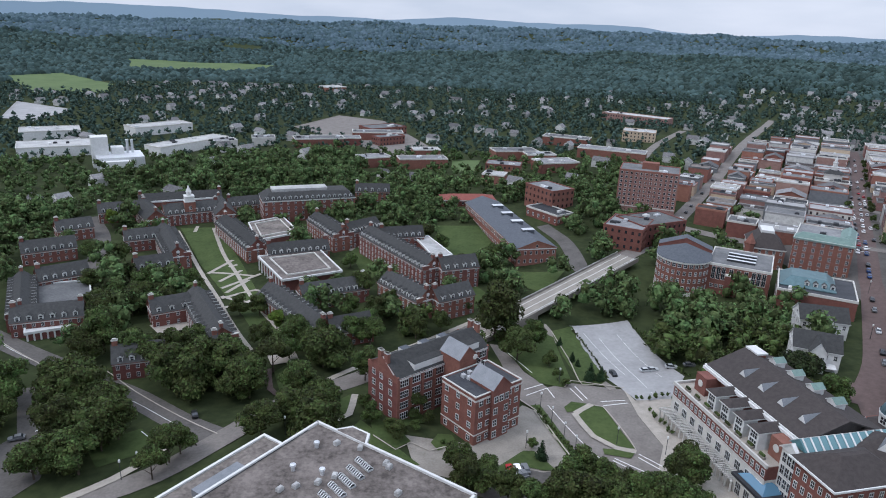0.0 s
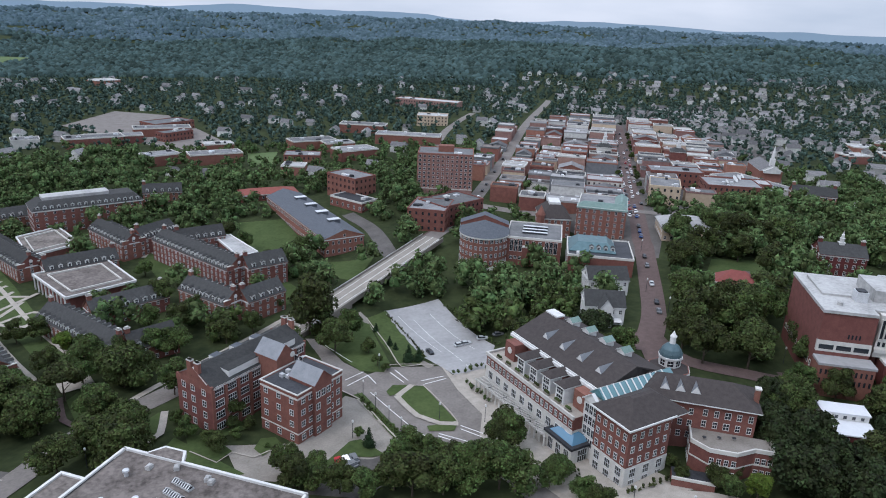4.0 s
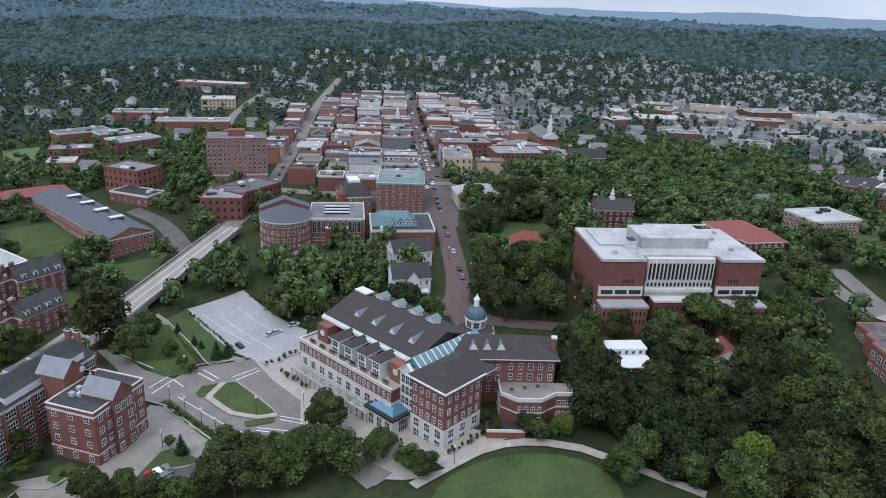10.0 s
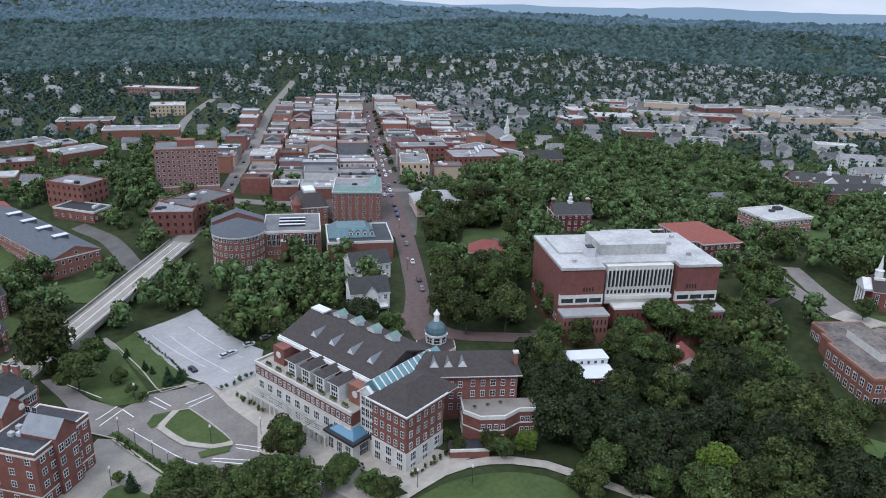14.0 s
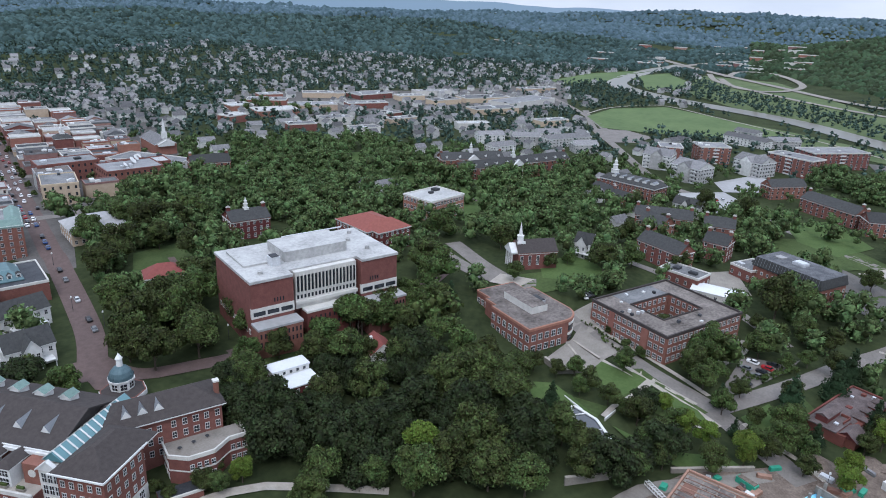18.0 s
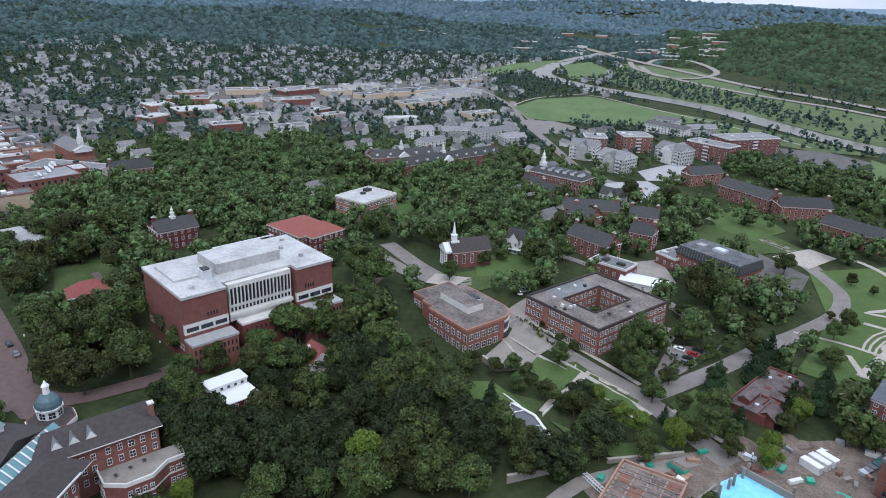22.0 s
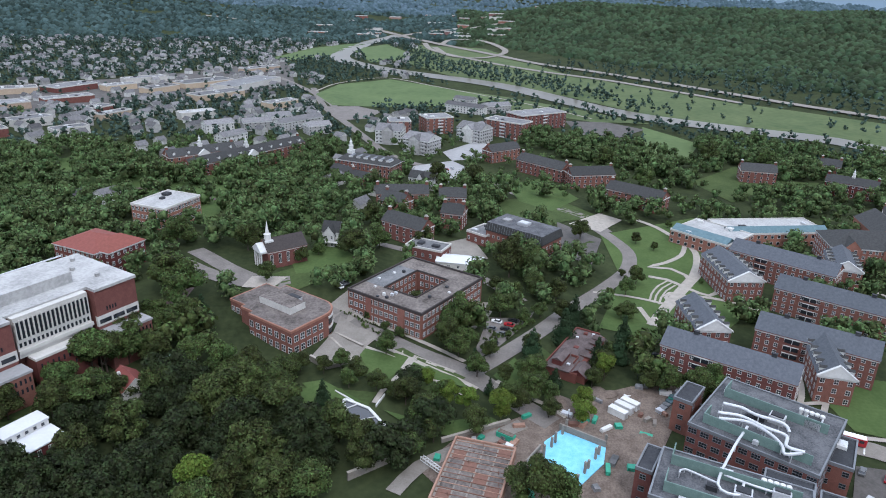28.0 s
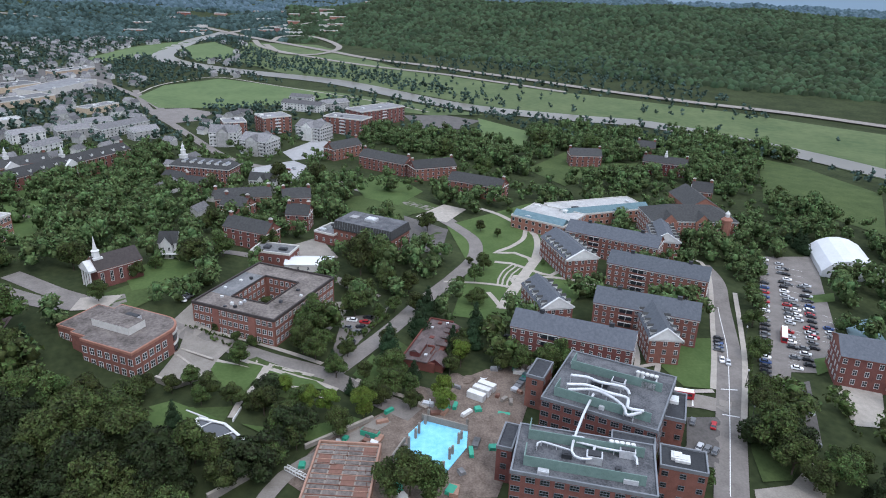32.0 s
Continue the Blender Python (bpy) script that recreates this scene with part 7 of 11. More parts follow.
    for i in range(4):
        x = -47 + i * 6.4
        bay = part("glazed_bay", Shape().box(x - 1.9, x + 1.9, -0.4, 4, 12.6, 18.2, 0), WHITE, ob, "tall white glazed bay under a hipped roof")
        part("bay_roof", Shape().hip(x - 2.2, x + 2.2, -0.8, 9, 18.4, 1.4, 2.2, 0, 1, 0.3), (SHINGLE_BROWN, WHITE), bay)
        for k in range(2):
            part("window", window_mesh(2.6, 2.1, WHITE, 2), None, bay, at=pose(x, -0.4, 13.1 + k * 2.6))
            part("window", window_mesh(2.4, 2.1, WHITE, 2), None, bay, at=pose(x - 1.9, 1.8, 13.1 + k * 2.6, 0, 0, -90))
    for x in (-56.5, -21.8):
        part("brick_end_bay", Shape().box(x - 2.6, x + 2.6, 2, 8, 12.6, 18.6, 0), BRICK, ob)
        part("round_plaque", Shape().lathe([(1.1, 0), (1.1, 0.15), (0.02, 0.16)], 18), STONE, ob, at=pose(x, 2, 16, 90, 0, 0))
    # corner wing
    cw = part("corner_wing", Shape().box(-12.8, 0, 0, 15.6, -4, 19.4, 0), BRICK, ob, "tall corner wing in brick over limestone")
    part("stone_base", Shape().box(-12.9, 0.1, -0.1, 15.7, -4, 7.4, 0), STONE, cw, "pale limestone lower floors")
    part("roof", Shape().hip(-13.2, 0.3, -0.3, 20, 19.8, 4.4, 6.9, 0, 1, 0.9), (SHINGLE_BROWN, WHITE), cw, "brown shingle roof with white eaves")
    part("gutter", Shape().box(-14.2, 1.3, -1.4, -1.1, 19.5, 20.0, 0).box(1.0, 1.3, -1.1, 16, 19.5, 20.0, 0), WHITE, cw, "white gutter")
    for k in range(3):
        for i in range(5):
            part("window", window_mesh(1.1, 1.8, WHITE, 1), None, cw, at=pose(-11.4 + i * 2.5, 0, 8.2 + k * 3.7))
            part("window", window_mesh(1.1, 1.8, WHITE, 1), None, cw, at=pose(0, 1.8 + i * 3.0, 8.2 + k * 3.7, 0, 0, 90))
    for k in range(2):
        for i in range(3):
            part("tall_window", window_mesh(2.0, 2.6, WHITE, 2), None, cw, at=pose(-10.6 + i * 4.2, -0.1, 0.6 + k * 3.5))
            part("tall_window", window_mesh(2.0, 2.6, WHITE, 2), None, cw, at=pose(0.1, 2.8 + i * 5.0, 0.6 + k * 3.5, 0, 0, 90))
    tri = Shape().poly([(-1.9, 0, -.4), (1.9, 0, -.4), (0, 0, 2.6)], 0).poly([(1.9, 0, -.4), (0, 6.0, 2.6), (0, 0, 2.6)], 1).poly([(0, 6.0, 2.6), (-1.9, 0, -.4), (0, 0, 2.6)], 1).mesh("roof_dormer", WHITE, ZINC)
    # end wing, turned by 45 degrees
    m = pose(4.6, 33.1, 0, 0, 0, 45)
    ew = part("end_wing", Shape().box(-20, 7.4, 0, 13, -4, 19.4, 0), BRICK, ob, "angled brick end wing with terraces", at=m)
    part("roof", Shape().hip(-24, 7.6, -.3, 13.3, 19.8, 4.4, None, 0, 1, 0.9), (SHINGLE_BROWN, WHITE), ew)
    for i in range(3):
        part("roof_dormer", tri, None, ew, "triangular dormer with white front", at=pose(-17.5 + i * 4.2, 1.6, 21.0))
    for k in range(3):
        for i in range(4):
            part("window", window_mesh(1.1, 1.8, WHITE, 1), None, ew, at=pose(-17.6 + i * 2.6, 0, 8.2 + k * 3.7))
    part("chimney", Shape().box(6.7, 8.0, 4, 5.4, 10, 24.2, 0).box(6.5, 8.2, 3.8, 5.6, 24.2, 24.7, 1), (BRICK, STONE), ew)
    for k in range(2):
        for i in range(5):
            part("window", window_mesh(1.5 if i == 2 else 1.1, 1.9, WHITE, 1), None, ew, at=pose(-6 + i * 3, 0, 12.4 + k * 3.5))
    deck = [(-9.5, 0), (-9.5, -7), (-5, -10.5), (2, -10.5), (7, -6.8), (12, -6.8), (12, 0)]
    part("upper_terrace", Shape().prism(deck, -4, 11.4, 0, 1), (BRICK, CONCRETE), ew, "brick terrace block with paved roof")
    part("balustrade", wall_line(Shape(), deck, 11.1, 12.3, .45), STONE, ew, "pale stone balustrade")
    part("stone_band", wall_line(Shape(), deck, 7.2, 7.6, .25), STONE, ew)
    part("retaining_wall", wall_line(Shape(), [(12, -4), (14.5, -8), (13, -13), (7, -16), (-2, -17)], -5, 2.0, .5, 0, 1), (BRICK, STONE), ew, "curved brick retaining wall with stone cap")
    for k in range(3):
        for i in range(7):
            part("window", window_mesh(1.0, 1.6, WHITE, 1), None, ew, at=pose(-4.2 + i * 1.9, -10.5, 0.6 + k * 3.6) if i < 4 else pose(8 + (i - 4) * 1.6, -6.8, 0.6 + k * 3.6))
        for i in range(3):
            part("window", window_mesh(1.0, 1.6, WHITE, 1), None, ew, at=pose(-9.5, -6 + i * 2.4, 0.6 + k * 3.6, 0, 0, -90))
    part("lower_terrace", Shape().box(-14, -3, -16, -10.6, -4, 4.6, 0, 1).box(-14.2, -2.8, -16.2, -15.8, 4.5, 5.3, 2), (BRICK, MEMBRANE_DARK, STONE), ew, "low brick block with dark flat roof")
    for i in range(3):
        part("terrace_table", Shape().lathe([(0.05, 11.4), (0.05, 12.1), (0.6, 12.12), (0.6, 12.2)], 8), MEMBRANE_DARK, ew, at=pose(-6 + 4 * i, -5 + i, 0))
    # glazed link
    link = part("glazed_link", Shape().box(-19, -12.8, 1.2, 28, -4, 19.2, 0), STONE, ob, "glazed link between the wings")
    part("skylight", Shape().gable(-18.9, -12.9, 3, 31, 20.0, 2.5, "y", 0, 0, 0.2, 0.2), GLASS_TEAL, link, "long teal glass skylight")
    for i in range(11):
        part("skylight_bar", Shape().gable(-19.0, -12.8, 0, 0.09, 20.25, 2.5, "y", 0, 0, 0.2, 0.15), WHITE, link, at=pose(0, 3.4 + i * 2.4, 0))
    part("white_gable", Shape().gable(-19.2, -12.6, 0.8, 1.4, 18.6, 2.6, "y", 0, 0, 0.3, 0.4), WHITE, link)
    for k in range(4):
        for x in (-17.6, -15.9, -14.2):
            part("window", window_mesh(1.3, 2.6, WHITE, 1), None, link, at=pose(x, 1.2, 4.4 + k * 3.5))
    # entrance pavilion
    pv = part("entrance_pavilion", Shape().box(-26.6, -15.3, -5.1, 3.4, -4, 5.4, 0), STONE, ob, "limestone entrance pavilion with blue glass roof")
    part("roof_rim", Shape().box(-27.2, -14.7, -5.7, 3.9, 5.2, 6.0, 0), MEMBRANE_DARK, pv)
    part("glass_roof", Shape().hip(-26, -15.9, -4.5, 2.8, 6.1, 2.4, None, 0, 0, 0.0), glass_material("blue_roof_glass", (0.07, 0.16, 0.24), 0.15), pv, "blue glass pyramid roof")
    for i in range(3):
        part("arched_window", window_mesh(2.0, 3.6, WHITE, 2), None, pv, at=pose(-24.4 + i * 3.5, -5.1, 0.6))
    part("arched_window", window_mesh(3.2, 3.8, WHITE, 3), None, pv, at=pose(-15.3, -1, 0.6, 0, 0, 90))
    part("entrance_porch", Shape().box(-30, -26.6, -6, -2, 3.4, 3.8, 0).box(-29.8, -29.4, -5.8, -5.4, -4, 3.4, 0).box(-29.8, -29.4, -2.6, -2.2, -4, 3.4, 0), STONE, pv)
    # rotunda
    cx, cy = -24.4, 41.2
    rt = part("rotunda", Shape().lathe([(6.0, -4), (6.0, 15.2), (6.7, 15.4), (6.7, 16.4), (5.2, 16.5)], 8, cx, cy, turn=0.39), BRICK, ob, "eight-sided brick rotunda with white rim")
    part("white_rim", Shape().lathe([(6.2, 13.8), (6.9, 15.0), (6.9, 16.2), (5.8, 16.35)], 8, cx, cy, turn=0.39), WHITE, rt)
    part("roof_skirt", Shape().lathe([(6.6, 16.3), (3.9, 17.5)], 8, cx, cy, turn=0.39), SHINGLE_BROWN, rt)
    part("drum", Shape().lathe([(3.5, 17.0), (3.5, 20.2), (3.95, 20.3), (3.95, 20.8)], 8, cx, cy, turn=0.39), WHITE, rt)
    for k in range(8):
        part("window", window_mesh(1.8, 1.9, WHITE, 1), None, rt, at=pose(cx, cy, 0, 0, 0, 45 * k) @ pose(0, -3.24, 17.9))
    part("dome", Shape().lathe([(3.55, 20.8), (3.4, 21.8), (2.9, 23.1), (2.0, 24.1), (1.0, 24.7)], 16, cx, cy), DOME_METAL, rt, "blue-grey metal dome")
    for k in range(8):
        part("dome_rib", Shape().prism([(-.09, -3.62), (.09, -3.62), (.09, -3.3), (-.09, -3.3)], 20.8, 22.0, 0), DOME_METAL, rt, at=pose(cx, cy, 0, 0, 0, 45 * k))
    part("lantern", Shape().lathe([(0.95, 24.6), (0.85, 26.9), (1.15, 27.0), (1.05, 27.3), (0.55, 28.0), (0.05, 29.0)], 8, cx, cy), WHITE, rt)
    return ob


student_centre()


# ---- the library ----
def library():
    l, w = 60.0, 35.1
    ob = thing("library", 209.5, 156.8, 17.1, -27.6, "large red brick library with flat white roof and colonnade", "library")
    take(209.5, 156.8, l + 4, w + 14, -27.6)
    top = 22.9
    notch = [(-l / 2, -w / 2), (-14, -w / 2), (-14, -w / 2 + 4.5), (14, -w / 2 + 4.5), (14, -w / 2), (l / 2, -w / 2), (l / 2, w / 2), (-l / 2, w / 2)]
    part("wall", Shape().prism(notch, -8, top, 0), BRICK, ob)
    part("roof", Shape().prism([(x * 1.012, y - 0.4 if y < 0 else y + 0.4) for x, y in notch], top, top + 1.0, 0), MEMBRANE_WHITE, ob, "flat white roof membrane")
    part("penthouse", Shape().box(-12, 14, -6, 10, top + 1, top + 5, 0), MEMBRANE_WHITE, ob)
    part("roof_platform", Shape().box(-27, -15, -4, 14, top + 1, top + 1.7, 0), MEMBRANE_WHITE, ob)
    part("chiller", Shape().box(-18, -14.5, -8, -4, top + 1, top + 4.4, 0).box(-17.6, -14.9, -7.6, -4.4, top + 4.4, top + 4.8, 1), (METAL, MEMBRANE_DARK), ob)
    for x, y in ((-4, 14), (2, 12.5), (9, 13), (20, 4), (22, -8), (-24, -12), (25, 12)):
        part("roof_unit", Shape().lathe([(0.9, top + 1), (0.9, top + 2), (1.1, top + 2.1), (0.2, top + 2.5)], 8, x, y), MEMBRANE_WHITE, ob)
    part("roof_bridge", Shape().box(-6, 20, 9.8, 10.2, top + 5, top + 5.4, 0), METAL, ob)
    # colonnade bay
    bay = part("colonnade_bay", Shape().box(-12.6, 12.6, -w / 2 + 1.6, -w / 2 + 4.6, 8.9, top + .4, 0), STONE, ob, "pale stone bay with close vertical fins")
    for i in range(17):
        part("tall_window", Shape().box(-0.55, 0.55, -0.06, 0, 0, 6.2, 0), GLASS, bay, at=pose(-11.6 + i * 1.45, -w / 2 + 1.6, 15.4))
        part("fin", Shape().box(-0.16, 0.16, -0.6, 0, 0, 7.2, 0), STONE, bay, at=pose(-12.3 + i * 1.45, -w / 2 + 1.6, 15.0))
        part("window", Shape().box(-0.4, 0.4, -0.06, 0, 0, 1.5, 0), GLASS, bay, at=pose(-11.6 + i * 1.45, -w / 2 + 1.6, 12.7))
    part("balcony_rim", Shape().box(-12.8, 12.8, -w / 2 + .6, -w / 2 + 1.7, 10.8, 12.0, 0), STONE, bay)
    for side in (-1, 1):
        c = side * 22
        part("stone_band", Shape().box(c - 8.1, c + 8.1, -w / 2 - .12, -w / 2 + 1, 9.6, 13.4, 0), STONE, ob)
        for i in range(3):
            part("strip_window", Shape().box(-2.2, 2.2, -0.06, 0.0, 0, 1.6, 0), GLASS, ob, at=pose(c - 5.2 + i * 5.2, -w / 2 - .13, 10.4))
        for i in range(4):
            part("slit_window", Shape().box(-0.25, 0.25, -0.06, 0, 0, 1.5, 0), GLASS, ob, at=pose(c - side * (4 - 1.1 * i), -w / 2, 14.6))
        low = part("low_block", Shape().box(c - 8.3, c + 8.3, -w / 2 - 6.4, -w / 2 - .02, -8, 7.6, 0), BRICK, ob, "lower front block with slit windows")
        part("roof", Shape().box(c - 8.6, c + 8.6, -w / 2 - 6.7, -w / 2 - .15, 7.6, 8.4, 0), LOT, low)
        for k in range(2):
            for i in range(11):
                part("slit_window", Shape().box(-0.3, 0.3, -0.06, 0, 0, 1.7, 0), GLASS, low, at=pose(c - 7.4 + i * 1.48, -w / 2 - 6.4, 1.4 + k * 3.1))
    mid = part("low_block", Shape().box(-10, 10, -w / 2 - 2.5, -w / 2 + 4.6, -8, 8.2, 0), BRICK_DARK, ob, "central low block with slit windows")
    part("roof", Shape().box(-10.2, 10.2, -w / 2 - 2.8, -w / 2 + 1.6, 8.2, 9.0, 0), STONE, mid)
    for k in range(2):
        for i in range(10):
            part("slit_window", Shape().box(-0.3, 0.3, -0.06, 0, 0, 1.7, 0), GLASS, mid, at=pose(-8.4 + i * 1.87, -w / 2 - 2.5, 1.6 + k * 3.2))
    for i in range(12):
        part("window", window_mesh(1.2, 1.8, STONE, 0), None, ob, at=pose(-l / 2, -w / 2 + 2.5 + i * 2.7, 3, 0, 0, -90))
    return ob


library()


# ---- the tan-roofed hall with curved glass end ----
def curved_hall():
    x, y, l, w = 252.0, 81.0, 40.1, 27.0
    ob = thing("teaching_hall", x, y, 9.6, -121.8, "red brick teaching hall with brown flat roof and curved end", "hall")
    take(x, y, l + 3, w + 3, -121.8)
    h = 10.4
    out = [(-l / 2, -w / 2 + 4), (-l / 2 + 9, -w / 2 + 4), (-l / 2 + 9, -w / 2 + 2), (-l / 2 + 16, -w / 2 + 2), (-l / 2 + 16, -w / 2), (l / 2, -w / 2), (l / 2, w / 2 - 9)]
    out += [(l / 2 - 9 + 9 * math.cos(a), w / 2 - 9 + 9 * math.sin(a)) for a in np.linspace(0.15, 1.57, 7)] + [(-l / 2 + 8, w / 2), (-l / 2 + 8, w / 2 - 4), (-l / 2, w / 2 - 4)]
    part("wall", Shape().prism(out, -6, h, 0), BRICK, ob)
    part("parapet", Shape().prism([(p * 1.012, q * 1.014) for p, q in out], h - 0.5, h + 0.5, 0), BRICK_PALE, ob)
    part("roof", Shape().prism([(p * 0.975, q * 0.97) for p, q in out], h, h + 0.56, 0), MEMBRANE_BROWN, ob)
    part("penthouse", Shape().box(-8, 10, -4.5, 3.5, h, h + 3.4, 0, 1), (STONE, MEMBRANE_BROWN), ob, "pale boxed roof penthouse")
    part("roof_unit", Shape().box(-2, 4, 5, 7.5, h + .5, h + 2.0, 0).box(-1.8, 3.8, 5.2, 7.3, h + 2, h + 2.3, 1), (METAL, MEMBRANE_DARK), ob)
    for k in range(2):
        for i in range(7):
            part("window", window_mesh(1.9, 2.5, WHITE, 1), None, ob, at=pose(-l / 2 + 17.6 + i * 3.6, -w / 2, 1.0 + k * 4.6))
        for i in range(5):
            part("window", window_mesh(1.9, 2.5, WHITE, 1), None, ob, at=pose(l / 2, -w / 2 + 2.4 + i * 3.2, 1.0 + k * 4.6, 0, 0, 90))
        for i in range(3):
            part("window", window_mesh(1.7, 2.3, WHITE, 1), None, ob, at=pose(-l / 2 + 1.6 + i * 2.8, -w / 2 + 4, 1.0 + k * 4.6))
    for k in range(2):
        part("curved_glazing", Shape().prism([(l / 2 - 9 + 9.12 * math.cos(a), w / 2 - 9 + 9.12 * math.sin(a)) for a in np.linspace(0.2, 1.45, 9)] + [(l / 2 - 9, w / 2 - 9)], 1.4 + 4.3 * k, 4.0 + 4.3 * k, 0), GLASS, ob, "curved ribbon of dark glass")
        part("curved_band", Shape().prism([(l / 2 - 9 + 9.3 * math.cos(a), w / 2 - 9 + 9.3 * math.sin(a)) for a in np.linspace(0.18, 1.47, 9)] + [(l / 2 - 9, w / 2 - 9)], 4.05 + 4.3 * k, 4.9 + 4.3 * k, 0), STONE, ob)
    part("stone_plinth", Shape().box(l / 2 - 14, l / 2 + .5, -w / 2 - 0.5, -w / 2 + 12, -6, -0.6, 0), CONCRETE, ob)
    return ob


curved_hall()


# ---- the big brown-roofed hall below the flight's start ----
def roof_hall():
    ob = thing("sports_hall", -19.4, 126.2, 6.5, 56.6, "large flat-roofed hall with stained brown roof and white rim", "hall")
    l, w, h = 34.0, 48.6, 15.0
    take(-19.4, 126.2, l, w, 56.6)
    part("wall", Shape().box(-l, l / 2 - .9, -w / 2, w / 2, -6, h, 0), BRICK, ob)
    part("roof", Shape().box(-l + .3, l / 2 - 1.2, -w / 2 + .3, w / 2 - .3, h, h + .1, 0), MEMBRANE_BROWN, ob, "stained brown membrane roof")
    e = l / 2 - .9
    for a, b, c, d in ((-l, e, -w / 2 - .3, -w / 2 + .35), (-l, e, w / 2 - .35, w / 2 + .3), (e - .35, e + .3, -w / 2 - .3, w / 2 + .3)):
        part("parapet", Shape().box(a, b, c, d, h - .7, h + .75, 0), WHITE, ob, "white roof rim")
    part("bay", Shape().prism([(e, 8), (e + 3.5, 10), (e + 3.5, 15.5), (e, 18)], -6, h + .4, 0), BRICK, ob)
    part("bay_rim", Shape().prism([(e - .2, 7.6), (e + 3.9, 9.8), (e + 3.9, 15.7), (e - .2, 18.4)], h - .3, h + .74, 0), WHITE, ob)
    part("bay_roof", Shape().prism([(e - .15, 8.2), (e + 3.3, 10.3), (e + 3.3, 15.2), (e - .15, 17.8)], h + .7, h + .79, 0), MEMBRANE_BROWN, ob)
    for i in range(5):
        part("skylight", Shape().box(-2.9, 2.9, -0.8, 0.8, 0, .5, 0).gable(-2.8, 2.8, -0.7, 0.7, .5, .5, "x", 1, 1, 0.05, 0.05), (METAL, GLASS), ob, "ribbed glass barrel skylight", at=pose(9.5 - 3.6 * i, 3.0 - 0.4 * i, h + .1, 0, 0, 75))
        for k in range(8):
            part("skylight_rib", Shape().gable(-0.06, 0.06, -0.78, 0.78, .52, .56, "x", 0, 0, 0.05, 0.08), WHITE, ob, at=pose(9.5 - 3.6 * i, 3.0 - 0.4 * i, h + .1, 0, 0, 75) @ pose(-2.5 + k * .72, 0, 0))
    for x, y in ((14, 8), (13, -1), (12.4, -2.4), (6, -10), (12, 14), (-2, 7), (-6, 10), (2, 5.5), (-9, 12), (-11, 3), (-8, -12), (-2, -19)):
        part("roof_unit", Shape().box(-.8, .8, -.6, .6, 0, .9, 0).box(-.6, .6, -.4, .4, .9, 1.1, 0), MEMBRANE_WHITE, ob, at=pose(x, y, h + .1, 0, 0, 15 * (x % 3)))
    for x, y in ((8, 17), (-2, 15), (-9, 1), (-9, -10), (-10, -15), (1, 8.5)):
        part("roof_vent", Shape().lathe([(.5, 0), (.5, 1.2), (.8, 1.3), (.7, 1.7), (.1, 1.9)], 10), METAL, ob, at=pose(x, y, h + .1))
    part("roof_unit", Shape().box(-2, 2, -1.2, 1.2, 0, 1.8, 0).box(-1.8, 1.8, -1, 1, 1.8, 2.0, 0), MEMBRANE_DARK, ob, at=pose(-1, -17, h + .1))
    wing = part("side_wing", Shape().box(-l, 6, w / 2, w / 2 + 9.5, -6, h - 2.4, 0), BRICK, ob, "lower side wing with white rim")
    part("roof", Shape().box(-l, 5.7, w / 2 + .3, w / 2 + 9.2, h - 2.4, h - 2.3, 0), MEMBRANE_BROWN, wing)
    part("parapet", Shape().box(-l, 6.3, w / 2 + 9.1, w / 2 + 9.8, h - 2.9, h - 1.8, 0).box(5.6, 6.3, w / 2 + .3, w / 2 + 9.1, h - 2.9, h - 1.8, 0), WHITE, wing)
    part("louvre_box", Shape().box(-20, -7, w / 2 + 1, w / 2 + 4.5, h - 2.3, h - .6, 0), ZINC, wing)
    part("clerestory", Shape().box(-l, 12, w / 2 - .4, w / 2 - .1, h - 1.6, h + 0.3, 0), MEMBRANE_DARK, ob)
    return ob


roof_hall()


# ---- the rotunda-fronted town hall on the slope ----
def round_hall():
    ob = thing("round_hall", 111.0, 297.0, 10.5, -20, "round-fronted red brick hall with slate roof", "hall")
    take(111, 300, 27, 32, -20)
    h, r = 15.0, 11.6
    ring = [(r * math.cos(a), r * math.sin(a)) for a in np.linspace(math.pi, 2 * math.pi, 19)]
    out = ring + [(r, 14), (-r, 14)]
    part("wall", Shape().prism(out, -6, h, 0), BRICK, ob)
    part("stone_base", Shape().prism([(p * 1.01, q * 1.01) for p, q in out], -7, 1.2, 0), STONE, ob)
    part("cornice", Shape().prism([(p * 1.04, q * 1.04) for p, q in out], h - .5, h + .3, 0), STONE, ob)
    roof = Shape()
    eave = [(p * 1.05, q * 1.05, h + .3) for p, q in ring]
    for a, b in zip(eave[:-1], eave[1:]):
        roof.poly([a, b, (0, 3, h + 5.2)], 0)
    roof.poly([eave[-1], (r * 1.05, 8, h + .3), (0, 3, h + 5.2)], 0).poly([(-r * 1.05, 8, h + .3), eave[0], (0, 3, h + 5.2)], 0)
    roof.poly([(r * 1.05, 8, h + .3), (-r * 1.05, 8, h + .3), (0, 3, h + 5.2)], 0)
    part("roof", roof, SLATE_BLUE, ob, "conical slate roof")
    part("rear_gable", Shape().box(-r - .3, r + .3, 8.2, 15, 4, h + 1.5, 0).gable(-r - .3, r + .3, 8.2, 15, h + 1.5, 4.4, "y", 1, 0, 0.2), (BRICK, SLATE_BLUE), ob)
    for k in range(4):
        for i in range(13):
            a = math.degrees(math.pi * (i + 0.8) / 14.6)
            part("window", window_mesh(1.1 if k < 3 else 1.5, 1.7, WHITE, 1), None, ob, at=pose(0, 0, 0, 0, 0, a - 90) @ pose(0, -r - .02, 2.2 + k * 3.5))
    return ob


